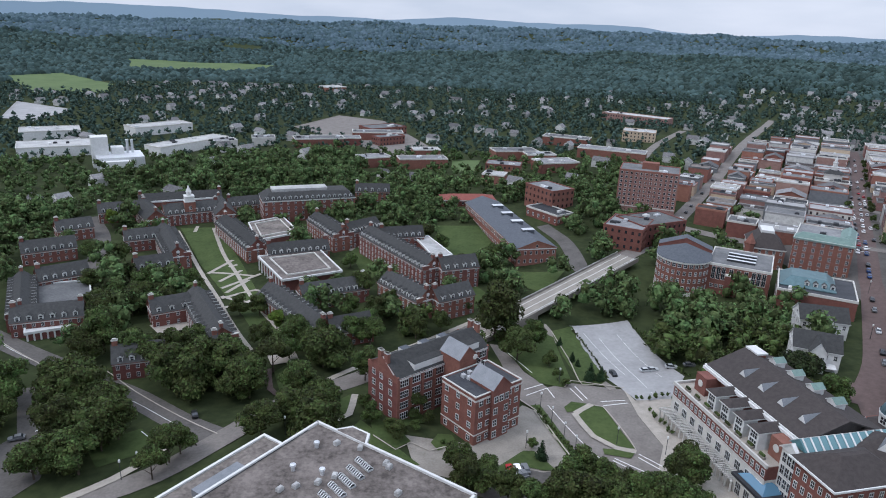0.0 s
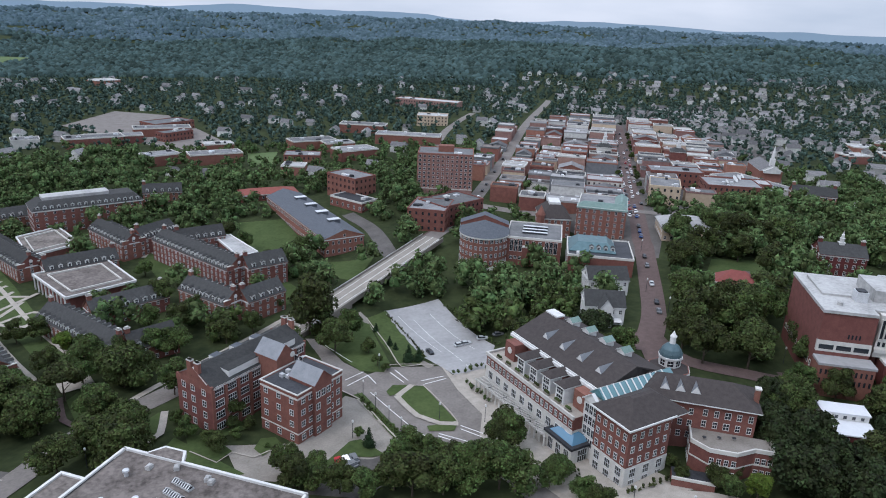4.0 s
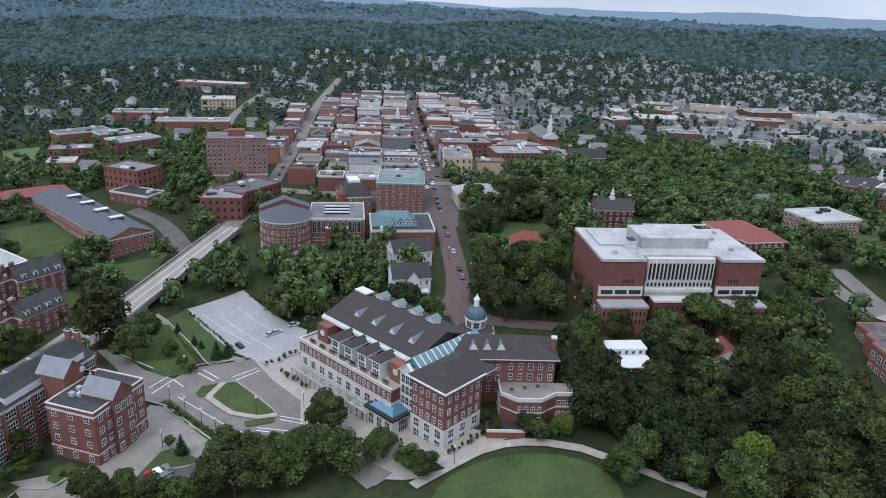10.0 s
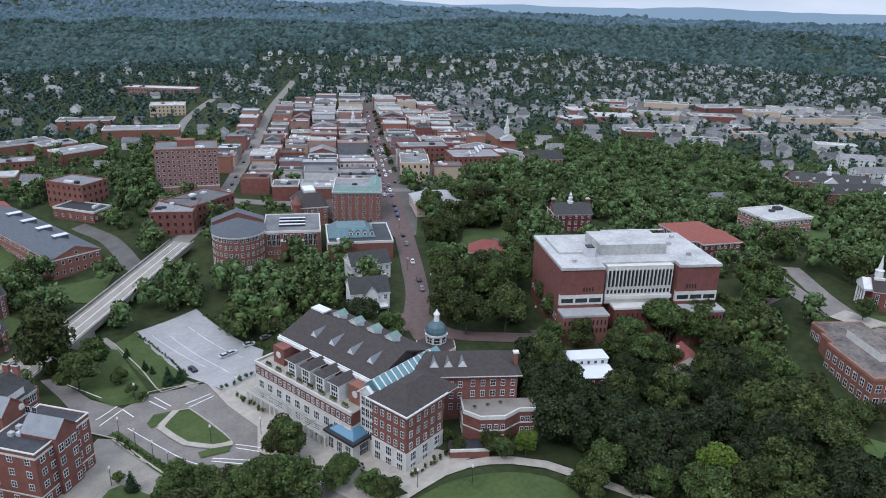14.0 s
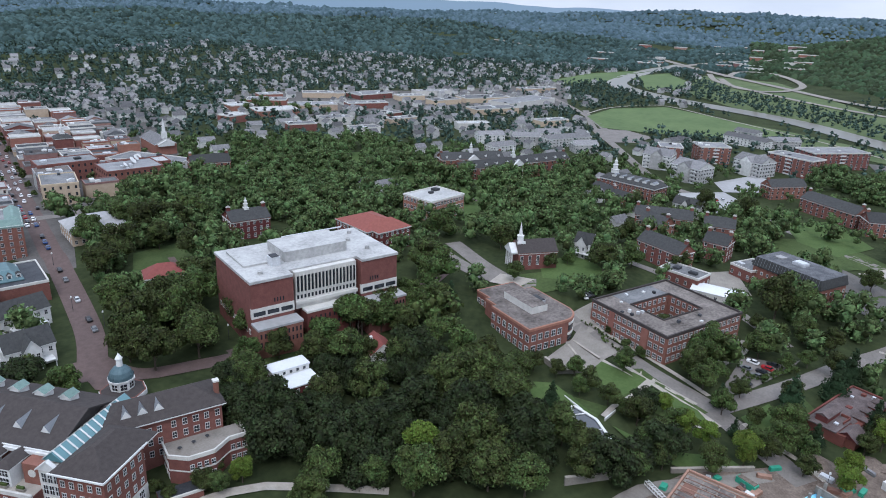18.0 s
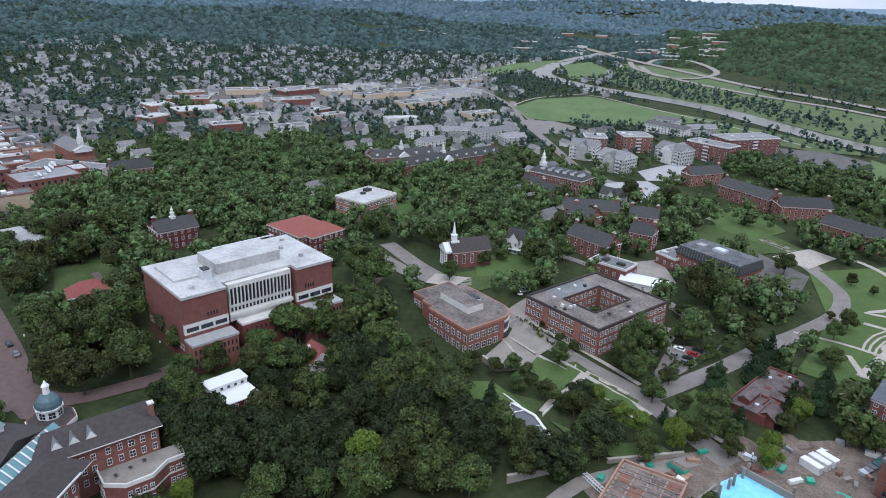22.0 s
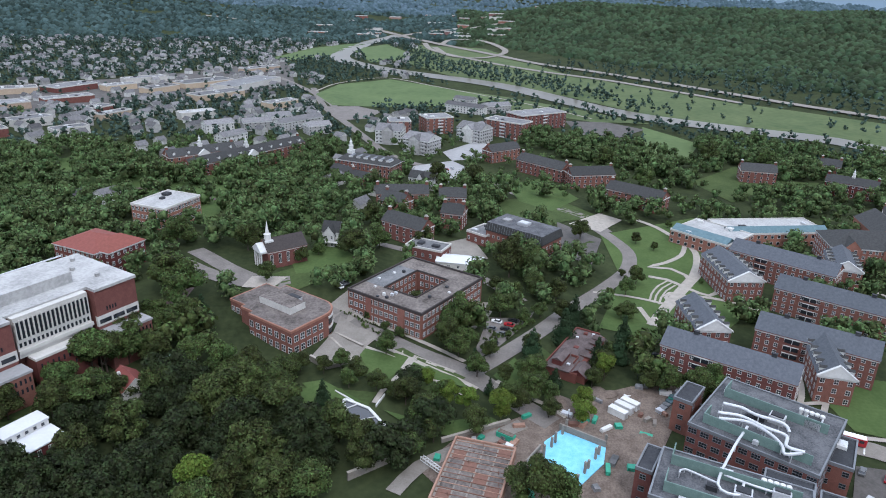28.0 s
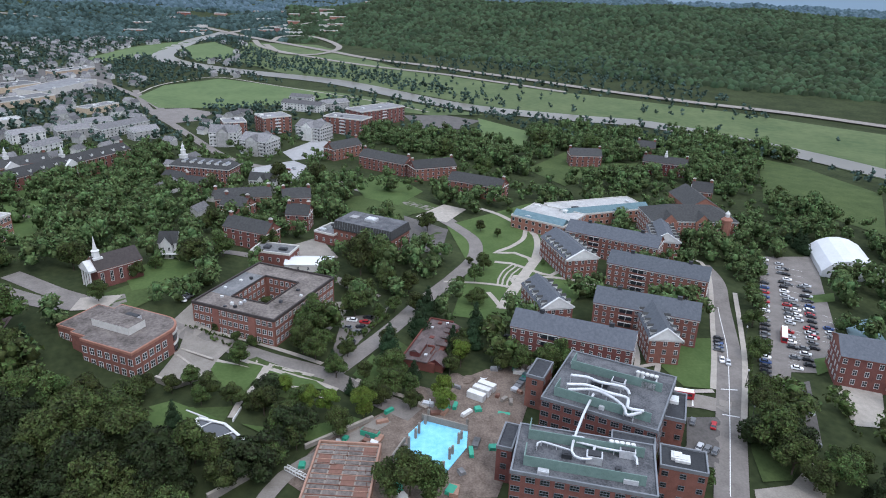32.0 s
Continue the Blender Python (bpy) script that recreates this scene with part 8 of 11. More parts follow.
round_hall()


# ---- the road bridge up to the town ----
def road_bridge():
    a, b = Vector((39.5, 272.5, 7.2)), Vector((88, 321, 13.2))
    d = (b - a)
    turn, slope, n = math.degrees(math.atan2(d.y, d.x)), -math.degrees(math.asin(d.z / d.length)), d.length
    ob = new("road_bridge")
    ob.matrix_basis = pose(a.x, a.y, a.z, 0, slope, turn)
    tagged(ob, "pale concrete road bridge with railings and piers", "bridge")
    take((a.x + b.x) / 2, (a.y + b.y) / 2, n, 14, turn)
    part("deck", Shape().box(-3, n + 8, -6.2, 6.2, -1.2, 0, 0), CONCRETE, ob)
    part("approach", Shape().box(-46, -3, -6.2, 6.2, -9, -.02, 0), CONCRETE, ob, "concrete-walled approach ramp")
    part("roadway", Shape().box(-46, n + 8, -4.2, 4.2, 0, .06, 0), BRIDGE_ROAD, ob)
    for y in (-6.1, 5.9):
        part("kerb_wall", Shape().box(-40, n + 8, y, y + .3, -.4, .9, 0), CONCRETE, ob)
        part("rail", Shape().box(-3, n + 8, y + .08, y + .18, 1.1, 1.22, 0), METAL, ob)
        for k in range(int(n / 5)):
            part("rail_post", Shape().box(k * 5, k * 5 + .12, y + .06, y + .2, .6, 1.2, 0), METAL, ob)
    for k in range(3):
        part("pier", Shape().box(-.7, .7, -4.6, 4.6, -16, -1.2, 0).box(-.9, .9, -5.6, 5.6, -2.2, -1.2, 0), CONCRETE, ob, at=pose(14 + k * 18, 0, 0))
    part("edge_line", Shape().box(-40, n + 8, -3.9, -3.7, .06, .075, 0), PAINT_LINE, ob)
    part("edge_line", Shape().box(-40, n + 8, 3.7, 3.9, .06, .075, 0), PAINT_LINE, ob)
    part("centre_line", Shape().box(-40, n + 8, -.12, .12, .06, .075, 0), PAINT_LINE, ob)
    return ob


road_bridge()


# ---- downtown rows along the high street ----
def downtown():
    s0, s1 = Vector((209, 317)), Vector((397, 672))
    d = (s1 - s0).normalized()
    n = Vector((-d.y, d.x))
    turn = math.degrees(math.atan2(-n.y, -n.x))
    covers = (MEMBRANE_WHITE, MEMBRANE_GREY, MEMBRANE_DARK, MEMBRANE_GREY, MEMBRANE_WHITE, LOT, SHINGLE_BROWN, MEMBRANE_GREY, MEMBRANE_BROWN, LOT)
    walls = (BRICK, BRICK_PALE, BRICK_ROSE, BRICK_ROSE, CREAM, BRICK_ROSE, BRICK_PALE, TAN, STONE, ZINC)
    rows = ((-20, 22, 20, 400, "right"), (-41, 19, 60, 400, "right"), (-61, 19, 70, 360, "right"), (18, 24, 20, 400, "left"), (42, 22, 14, 400, "left"), (62, 17, 14, 380, "left"), (80, 17, 30, 350, "left"), (108, 16, 90, 330, "left"), (-80, 16, 150, 330, "right"))
    for v, depth, u0, u1, side in rows:
        u = u0
        while u < u1:
            f = rng.uniform(7.5, 15)
            p = s0 + d * (u + f / 2) + n * (v + rng.uniform(-1.5, 1.5))
            spot = np.array([p.x]), np.array([p.y])
            if free(*spot, 3.0)[0] and not any(near_line(np.array(line), half + 4, *spot)[0] for line, half in STRIPS) and rng.random() < 0.93:
                h = rng.uniform(5.0, 12.5)
                k = 2 if h < 9 else 3
                if rng.random() < 0.13:
                    building("town_house", "narrow town house with a pitched grey roof", "house", p.x, p.y, float(ground_z(p.x, p.y)), f - .3, depth - rng.uniform(1, 6), turn - 90, h * .8, 2, "gable", rng.choice(walls), SHINGLE_HOUSE, "r" + ("f" if v < 0 else "b"), (1.0, 1.5, 3.0) if u < 90 and abs(v) < 25 else None, rise=3.0, group="downtown rows", below=4)
                else:
                    building("shop_building", "brick shop building with a flat roof", "shop", p.x, p.y, float(ground_z(p.x, p.y)), f - .1, depth - rng.uniform(0, 2.5), turn - 90, h, k, "flat", rng.choice(walls), rng.choice(covers), "r" + ("f" if v < 0 else "b"), (1.0, 1.6, 3.3) if u < 90 and abs(v) < 25 else None, bars=0, trim=rng.choice((BRICK_ROSE, BRICK_PALE, STONE, MEMBRANE_GREY, WHITE, LOT)), units=rng.randint(1, 3) if u < 200 else rng.randint(0, 1), group="downtown rows", below=4)
            u += f
    for x, y, z, s, name, label in ((288, 504, 14, 0.95, "court_house", "white-topped court house with a clock belfry"), (342, 480, 14, 0.8, "church_tower", "pale domed church tower above the shops")):
        ob = thing(name, x, y, z, turn - 90, label, "tower")
        take(x, y, 14, 14, turn)
        part("wall", Shape().box(-6, 6, -6, 6, -3, 13, 0), BRICK if s < 0.9 else STONE, ob)
        part("roof", Shape().hip(-6, 6, -6, 6, 13.3, 2.6, 4, 0, 1), (SLATE, STONE), ob)
        belfry(ob, 0, 0, 15, s)
    ob = thing("church", 384, 421, 16, -25, "pale church with long grey roof and slender white spire", "church")
    take(384, 421, 16, 40, -25)
    part("wall", Shape().box(-8, 8, -2, 34, -3, 7, 0), BRICK_PALE, ob)
    part("roof", Shape().gable(-8, 8, -2, 34, 7, 4.5, "y", 0, 1), (SHINGLE_HOUSE, WHITE), ob)
    part("portico", Shape().box(-6, 6, -4, -2, 5.6, 7, 0).gable(-6, 6, -4, -2, 7, 3, "y", 0, 0, 0.3), WHITE, ob, "white pediment")
    part("spire", Shape().box(-1.7, 1.7, -1.4, 2.0, 8, 16, 0).lathe([(1.4, 16), (1.2, 19), (0.06, 26)], 8, 0, 0.3), WHITE, ob, "slender white timber spire")


downtown()


# ---- the construction site ----
SITE = np.array([(187.3, 7.8), (205.9, -18.5), (227.2, -54.8), (231.8, -78.3), (208.9, -67.3), (189.2, -57.8), (170.4, -49.3), (158.5, -43), (162.7, 7.6), (173.2, 17.3)])


def construction_site():
    ob = thing("foundation_slab", 184, -28, 8.3, -30, "foundation pit lined with bright blue membrane and concrete columns", "building site")
    take(184, -28, 26, 20, -30)
    part("membrane", Shape().prism([(-12, -8.5), (3, -10.5), (11, -8), (12.5, 7), (2, 9), (-5, 6), (-11, 8)], 0, .35, 0), TARP, ob, "bright blue waterproof membrane")
    for k in range(9):
        for y in (-7.5, 6.0):
            if (k + int(y)) % 3:
                part("concrete_column", Shape().box(-.35, .35, -.35, .35, .3, 3.4 + (k % 3) * .5, 0), CONCRETE, ob, at=pose(-10 + 2.7 * k, y, 0))
    part("retaining_wall", Shape().box(10.5, 11, -8, 8, 0, 2.6, 0), CONCRETE, ob)
    part("retaining_wall", Shape().box(-11.5, -2, 8.2, 8.7, 0, 2.0, 0), CONCRETE, ob)
    deck = thing("formwork_deck", 169.5, 0.5, 8.2, 78, "half-built slab with timber formwork and steel mats", "building site")
    take(169.5, 0.5, 20, 26, 78)
    part("slab", Shape().box(-9, 9, -14, 14, -1, 3.0, 0), CONCRETE, deck)
    for x0, x1, y0, y1 in ((-9.6, -9, -14.6, 14.6), (9, 9.6, -14.6, 14.6), (-9, 9, -14.6, -14), (-9, 9, 14, 14.6)):
        part("formwork", Shape().box(x0, x1, y0, y1, 0, 3.8, 0), TIMBER, deck, "orange-brown timber formwork")
    for k in range(6):
        for j in range(4):
            part("steel_mat", Shape().box(-1.9, 1.9, -1.9, 1.9, 3.0, 3.18, 0), MEMBRANE_BROWN if (k + j) % 4 else RUST, deck, at=pose(-6.6 + j * 4.3, -11.4 + k * 4.5, 0))
    for k in range(13):
        part("joist", Shape().box(-8.8, 8.8, -.12, .12, 3.0, 3.3, 0), TIMBER if k % 3 == 0 else RUST, deck, at=pose(0, -13 + k * 2.16, 0))
    for k in range(14):
        part("rebar_starter", Shape().box(-.06, .06, -.06, .06, 3, 4.6, 0), RUST, deck, at=pose(rng.uniform(-8, 8), rng.uniform(-13, 13), 0))
    jib = thing("crane_jib", 176.5, 16.5, float(ground_z(176.5, 16.5)) + 1.2, 228, "white lattice crane boom laid down beside the deck", "crane")
    for y in (-.6, .6):
        for z in (0, 1.1):
            part("chord", Shape().box(0, 12, y - .08, y + .08, z, z + .16, 0), WHITE, jib)
    for k in range(11):
        part("lacing", wall_line(Shape(), [(k * 1.09, -.6), (k * 1.09 + 1.0, .6)], 1.1, 1.22, .1).box(k * 1.09, k * 1.09 + .1, .55, .65, .1, 1.1, 0).box(k * 1.09, k * 1.09 + .1, -.65, -.55, .1, 1.1, 0), WHITE, jib)
    part("counterweight", Shape().box(10.8, 13.6, -1.2, 1.2, -1.2, 1.2, 0), RUST, jib)
    bin_ = thing("skip", 190.7, -9.0, float(ground_z(190.7, -9)) + .3, 60, "green steel skip on the site edge", "skip")
    part("body", Shape().prism([(-3, -1.1), (3, -1.1), (3, 1.1), (-3, 1.1)], 0, 1.9, 0), GREEN_PAINT, bin_)
    part("load", Shape().box(-2.7, 2.7, -.85, .85, 1.9, 2.1, 0), SOIL, bin_)
    for k in range(7):
        x, y = rng.uniform(190, 222), rng.uniform(-62, -22)
        if free(np.array([x]), np.array([y]), 3)[0]:
            heap = thing("soil_heap", x, y, float(ground_z(x, y)), rng.uniform(0, 180), "heap of brown excavated soil", "soil heap", "soil heaps")
            part("soil", Shape().lathe([(rng.uniform(2.5, 5), -.3), (2.4, .6), (1.3, 1.3), (.3, 1.7)], 9), SOIL, heap, at=pose(0, 0, 0) @ Matrix.Diagonal((1.5, 1, 1, 1)))
    for x, y, turn in ((208, -47, 50), (211, -49.6, 50), (213.5, -52, 50)):
        box = thing("site_cabin", x, y, 8.2, turn, "white site storage container on bare soil", "container", "site cabins")
        part("body", Shape().box(-3.2, 3.2, -1.25, 1.25, 0, 2.6, 0), WHITE, box)
        part("door", Shape().box(-3.28, -3.2, -1.0, 1.0, .1, 2.4, 0), METAL, box)
    for k in range(170):
        x, y = rng.uniform(160, 250), rng.uniform(-75, 12)
        if free(np.array([x]), np.array([y]), 0.5)[0] and inside(SITE, np.array([x]), np.array([y]))[0]:
            ob = thing("material_stack", x, y, float(ground_z(x, y)) + .2, rng.uniform(0, 180), "stack of building material on churned soil", "building material", "site stacks")
            a, b = rng.uniform(.6, 2.6), rng.uniform(.5, 1.3)
            mat = rng.choice((TIMBER, METAL, CONCRETE, RUST, WHITE, GREEN_PAINT, MEMBRANE_GREY, TIMBER))
            for j in range(3):
                part("layer", Shape().box(-a + j * .1, a - j * .1, -b, b, j * .4, j * .4 + .34, 0), mat, ob)
    for k in range(9):
        x, y = 212 + k * 2.2, -62 - k * 1.6
        p = thing("pallet_stack", x, y, float(ground_z(x, y)) + .25, 40 + k * 3, "wrapped pallets in a row beside the site", "pallets", "site stacks")
        part("load", Shape().box(-1.2, 1.2, -1, 1, 0, rng.uniform(.8, 1.6), 0), rng.choice((WHITE, METAL, MEMBRANE_GREY, TEAL)), p)
        part("base", Shape().box(-1.3, 1.3, -1.1, 1.1, -.2, 0, 0), TIMBER, p)


construction_site()


# ---- smaller buildings ----
def fabric_hall():
    ob = thing("tension_tent", 322, -279, 2.2, -25, "large white fabric hall with rounded gable ends", "tent")
    take(322, -279, 44, 34, -25)
    s = Shape()
    prof = [(15, -1), (15, 3.6), (11, 7.6), (5.5, 10.2), (0, 11.0), (-5.5, 10.2), (-11, 7.6), (-15, 3.6), (-15, -1)]
    for (a, b), (c, e) in zip(prof[:-1], prof[1:]):
        s.poly([(-20, a, b), (-20, c, e), (20, c, e), (20, a, b)])
    s.poly([(-20, a, b) for a, b in prof[::-1]]).poly([(20, a, b) for a, b in prof])
    part("fabric", s, TENT, ob)
    for k in range(7):
        r = Shape()
        for (a, b), (c, e) in zip(prof[:-1], prof[1:]):
            r.poly([(-.12, a * 1.01, b * 1.015), (-.12, c * 1.01, e * 1.015), (.12, c * 1.01, e * 1.015), (.12, a * 1.01, b * 1.015)])
        part("seam", r, WHITE, ob, at=pose(-18 + 6 * k, 0, 0))
    return ob


fabric_hall()


def brown_lodge():
    ob = thing("lodge", 243.0, -36.6, 8.1, -26.6, "low brown brick lodge with a mauve-brown flat roof and dormers", "house")
    take(243.0, -36.6, 38, 16, -26.6)
    part("wall", Shape().box(-16.6, 16.6, -6, 6.2, -2, 4.2, 0), BRICK_DARK, ob)
    part("roof_deck", Shape().box(-17, 17, -3.4, 6.6, 4.2, 4.6, 0), LODGE_ROOF, ob, "worn mauve-brown roof deck")
    part("roof_slope", Shape().poly([(-7, -7.4, 2.7), (17.2, -7.4, 2.7), (17.2, -3.3, 4.7), (-7, -3.3, 4.7)]).poly([(-7, -7.4, 2.4), (-7, -3.3, 4.4), (17.2, -3.3, 4.4), (17.2, -7.4, 2.4)]).poly([(-7, -7.4, 2.4), (17.2, -7.4, 2.4), (17.2, -7.4, 2.7), (-7, -7.4, 2.7)]), LODGE_ROOF, ob)
    part("parapet", wall_line(Shape(), [(-17, 6.5), (17, 6.5), (17, -3.4)], 4.4, 5.2, .5), BRICK_DARK, ob)
    for x in (-2.5, 3.5, 8.5, 12.5):
        d = part("dormer", Shape().box(x - 1.0, x + 1.0, -6.6, -2.6, 3, 5.2, 0), BRICK_DARK, ob)
        part("dormer_roof", Shape().gable(x - 1.1, x + 1.1, -6.8, -2.2, 5.2, .9, "y", 0, 0, .2, .15), LODGE_ROOF, d)
    part("gable_roof", Shape().gable(-15.5, -8.5, -9.2, -2.8, 3.4, 2.2, "x", 0, 1, .5), (LODGE_ROOF, BRICK_DARK), ob, "pitched brown shingle roof of the end wing")
    part("wing_wall", Shape().box(-15.2, -8.8, -8.9, -3, -2, 3.5, 0), BRICK_DARK, ob)
    part("upper_wall", Shape().box(-14.5, -5.5, .6, 4.4, 4.5, 6.6, 0), BRICK_DARK, ob)
    part("upper_roof", Shape().gable(-14.5, -5.5, .6, 4.4, 6.5, 1.0, "x", 0, 0, .3), LODGE_ROOF, ob)
    part("terrace_wall", wall_line(Shape(), [(-5.5, .2), (-5.5, -2.6), (-10.5, -2.6)], 4.5, 5.5, .3), BRICK_DARK, ob)
    for x, y, w, h in ((-12, -1.2, .6, .5), (-4, 2.0, .5, .8), (2, 1.0, .9, .25), (9.5, 3.4, .5, .5), (14, 1.5, .7, .8), (14.5, -1.5, .5, .9)):
        part("roof_unit", Shape().box(x - w, x + w, y - w, y + w, 4.6, 4.6 + h, 0), METAL if w < .65 else BRICK_DARK, ob)
    for i in range(9):
        part("window", window_mesh(1.1, 1.3, WHITE, 0), None, ob, at=pose(-5.5 + i * 2.6, -6.05, 1.2))
    return ob


brown_lodge()


def white_roof_house():
    ob = thing("white_roofed_house", 166, 131, 9.5, -27, "brick house with a glaring white flat roof in the trees", "house")
    take(166, 131, 16, 17, -27, 0.5)
    part("wall", Shape().box(-6.5, 6.5, -7, 7, -4, 6.2, 0), BRICK_DARK, ob)
    part("roof", Shape().box(-6.8, 6.8, -7.3, 1, 6.2, 6.6, 0).box(-6.8, 6.8, 1, 7.3, 8.4, 8.9, 0), TENT, ob, "white flat roof on two levels")
    part("upper_wall", Shape().box(-6.4, 6.4, 1.1, 7.0, 6, 8.4, 0), WHITE, ob)
    windows(ob, 13, 14, "fl", 0, 2, 3, 1, 1.5, 2.6)
    for i in range(5):
        part("window", window_mesh(1.0, 1.1, WHITE, 0), None, ob, at=pose(-5 + i * 2.4, 1.1, 7.0))
    s = thing("red_roofed_house", 199, 118, 8.5, -40, "house with a red tiled roof hidden among trees", "house")
    take(199, 118, 10, 12, -40, 0.5)
    part("wall", Shape().box(-4.5, 4.5, -5.5, 5.5, -3, 6.5, 0), STONE, s)
    part("roof", Shape().gable(-4.5, 4.5, -5.5, 5.5, 6.5, 3.6, "y", 0, 1), (RED_ROOF, STONE), s)
    part("chimney", Shape().box(-3.6, -2.6, -1, 0, 6, 11.6, 0), STONE, s)
    g = thing("green_roofed_house", 216, 108, 9, -40, "pale house with a green copper roof in the trees", "house")
    take(216, 108, 10, 10, -40, 0.5)
    part("wall", Shape().box(-4, 4, -4, 4, -3, 5.5, 0), CREAM, g)
    part("roof", Shape().hip(-4, 4, -4, 4, 5.7, 3, None, 0, 1), (COPPER, WHITE), g)


def slope_canopy():
    c = thing("glass_canopy", 197.0, 36.5, float(ground_z(197, 36.5)), 0, "white framed dark glass roof over steps on the slope", "canopy")
    take(195, 37, 20, 22, 40, 3.0)
    out = [(3.2, 9.0), (-3.5, 6.0), (-10.2, -3.0), (-9.4, -7.6), (0.4, -.2), (4.6, 8.4)]
    part("base", Shape().prism([(x * .9, y * .9) for x, y in out], -3, 2.6, 0), CONCRETE, c)
    part("glazing", Shape().prism([(x * .93, y * .93) for x, y in out], 2.6, 2.9, 0), GLASS, c, "dark glass roof panes")
    part("frame", wall_line(Shape(), out + out[:1], 2.4, 3.3, .9), WHITE, c, "white roof frame")
    part("bar", wall_line(Shape(), [(-.6, 7.0), (2.4, 3.4)], 2.8, 3.2, .3), WHITE, c)
    part("bar", wall_line(Shape(), [(-6.6, 1.6), (-4, -3.6)], 2.8, 3.2, .3), WHITE, c)
    for x0, y0, x1, y1 in ((209.0, 50.1, 203.6, 42.5), (202.2, 34.6, 209.2, 32.7)):
        w = thing("garden_wall", x0, y0, float(ground_z((x0 + x1) / 2, (y0 + y1) / 2)), 0, "low white wall running across the grass slope", "wall", "slope walls")
        part("wall", wall_line(Shape(), [(0, 0), (x1 - x0, y1 - y0)], -2, .9, .4), WHITE, w)
    for x0, y0, x1, y1, high in ((227.5, 63.5, 222.5, 56.5, 2.4), (222.5, 56.5, 228.2, 47.5, 1.6), (249, 59, 240, 46, .9), (246, 60.5, 234, 51, .6), (167.5, 37.4, 177.2, 24.2, 2.2), (186.3, 11.3, 199, -10.4, 1.5)):
        w = thing("retaining_wall", x0, y0, float(ground_z((x0 + x1) / 2, (y0 + y1) / 2)), 0, "pale concrete retaining wall on the slope", "wall", "slope walls")
        part("wall", wall_line(Shape(), [(0, 0), (x1 - x0, y1 - y0)], -3, high, .7), CONCRETE, w)
        part("coping", wall_line(Shape(), [(0, 0), (x1 - x0, y1 - y0)], high, high + .2, .95), PAVING, w)


white_roof_house()
slope_canopy()


def heating_plant():
    ob = thing("heating_plant", -262, 530, 3, 30, "white boxy heating plant with silos and a chimney", "plant")
    take(-262, 530, 50, 40, 30)
    part("hall", Shape().box(-12, 22, -14, 14, -3, 9, 0), METAL, ob)
    part("tower", Shape().box(-14, -2, 0, 12, -3, 23, 0), WHITE, ob)
    part("tower", Shape().box(0, 9, 2, 12, -3, 14, 0), WHITE, ob)
    part("front_block", Shape().box(-10, 12, -20, -14, -3, 7, 0), WHITE, ob)
    for x in (12, 15.5):
        part("flue", Shape().lathe([(1, 9), (1, 19), (1.2, 19.1), (1.1, 19.6)], 10, x, 6), METAL, ob)
    part("conveyor", Shape().box(-2, 2, -75, -20, 1, 3, 0), CONCRETE, ob)
    for x, y, l, w, turn in ((-330, 575, 60, 34, 30), (-232, 612, 78, 20, 62), (-372, 640, 50, 30, 30), (-290, 690, 60, 24, 50), (-120, 640, 46, 18, 20), (-70, 690, 50, 18, 10), (-20, 560, 40, 16, 15), (-60, 560, 26, 16, 30), (90, 560, 34, 20, 20), (60, 610, 40, 18, 15), (150, 620, 60, 18, -20), (120, 690, 46, 18, -20)):
        w2 = WHITE if x < -200 else BRICK
        building("long_low_block", "long low flat-roofed block beyond the trees", "building", x, y, float(ground_z(x, y)), l, w, turn, 8.0, 2, "flat", w2, MEMBRANE_WHITE if x < -200 else MEMBRANE_GREY, "f", None, units=3, group="outer blocks")


heating_plant()


def east_hall_right():
    ob = thing("hall_by_court", 204, -212, 6, -118, "red brick hall with grey roof and stone steps", "hall")
    take(204, -212, 50, 22, -118)
    part("wall", Shape().box(-24, 24, -10, 10, -4, 12, 0), BRICK, ob)
    part("roof", Shape().gable(-24, 24, -10, 10, 12, 4, "x", 0, 1), (SLATE_BLUE, BRICK), ob)
    windows(ob, 48, 20, "fl", 0, 3, 4, 1.4, 2, 4)


east_hall_right()


# ---- trees ----
def ball(rings, segs):
    v = [(0, 0, 1)]
    for i in range(1, rings):
        a = math.pi * i / rings
        v += [(math.sin(a) * math.cos(2 * math.pi * k / segs + i * .4), math.sin(a) * math.sin(2 * math.pi * k / segs + i * .4), math.cos(a)) for k in range(segs)]
    v.append((0, 0, -1))
    f = [(0, 1 + k, 1 + (k + 1) % segs) for k in range(segs)]
    for i in range(rings - 2):
        a = 1 + i * segs
        for k in range(segs):
            b = (k + 1) % segs
            f += [(a + k, a + segs + k, a + segs + b), (a + k, a + segs + b, a + b)]
    a = 1 + (rings - 2) * segs
    f += [(a + (k + 1) % segs, a + k, len(v) - 1) for k in range(segs)]
    return np.array(v), np.array(f)


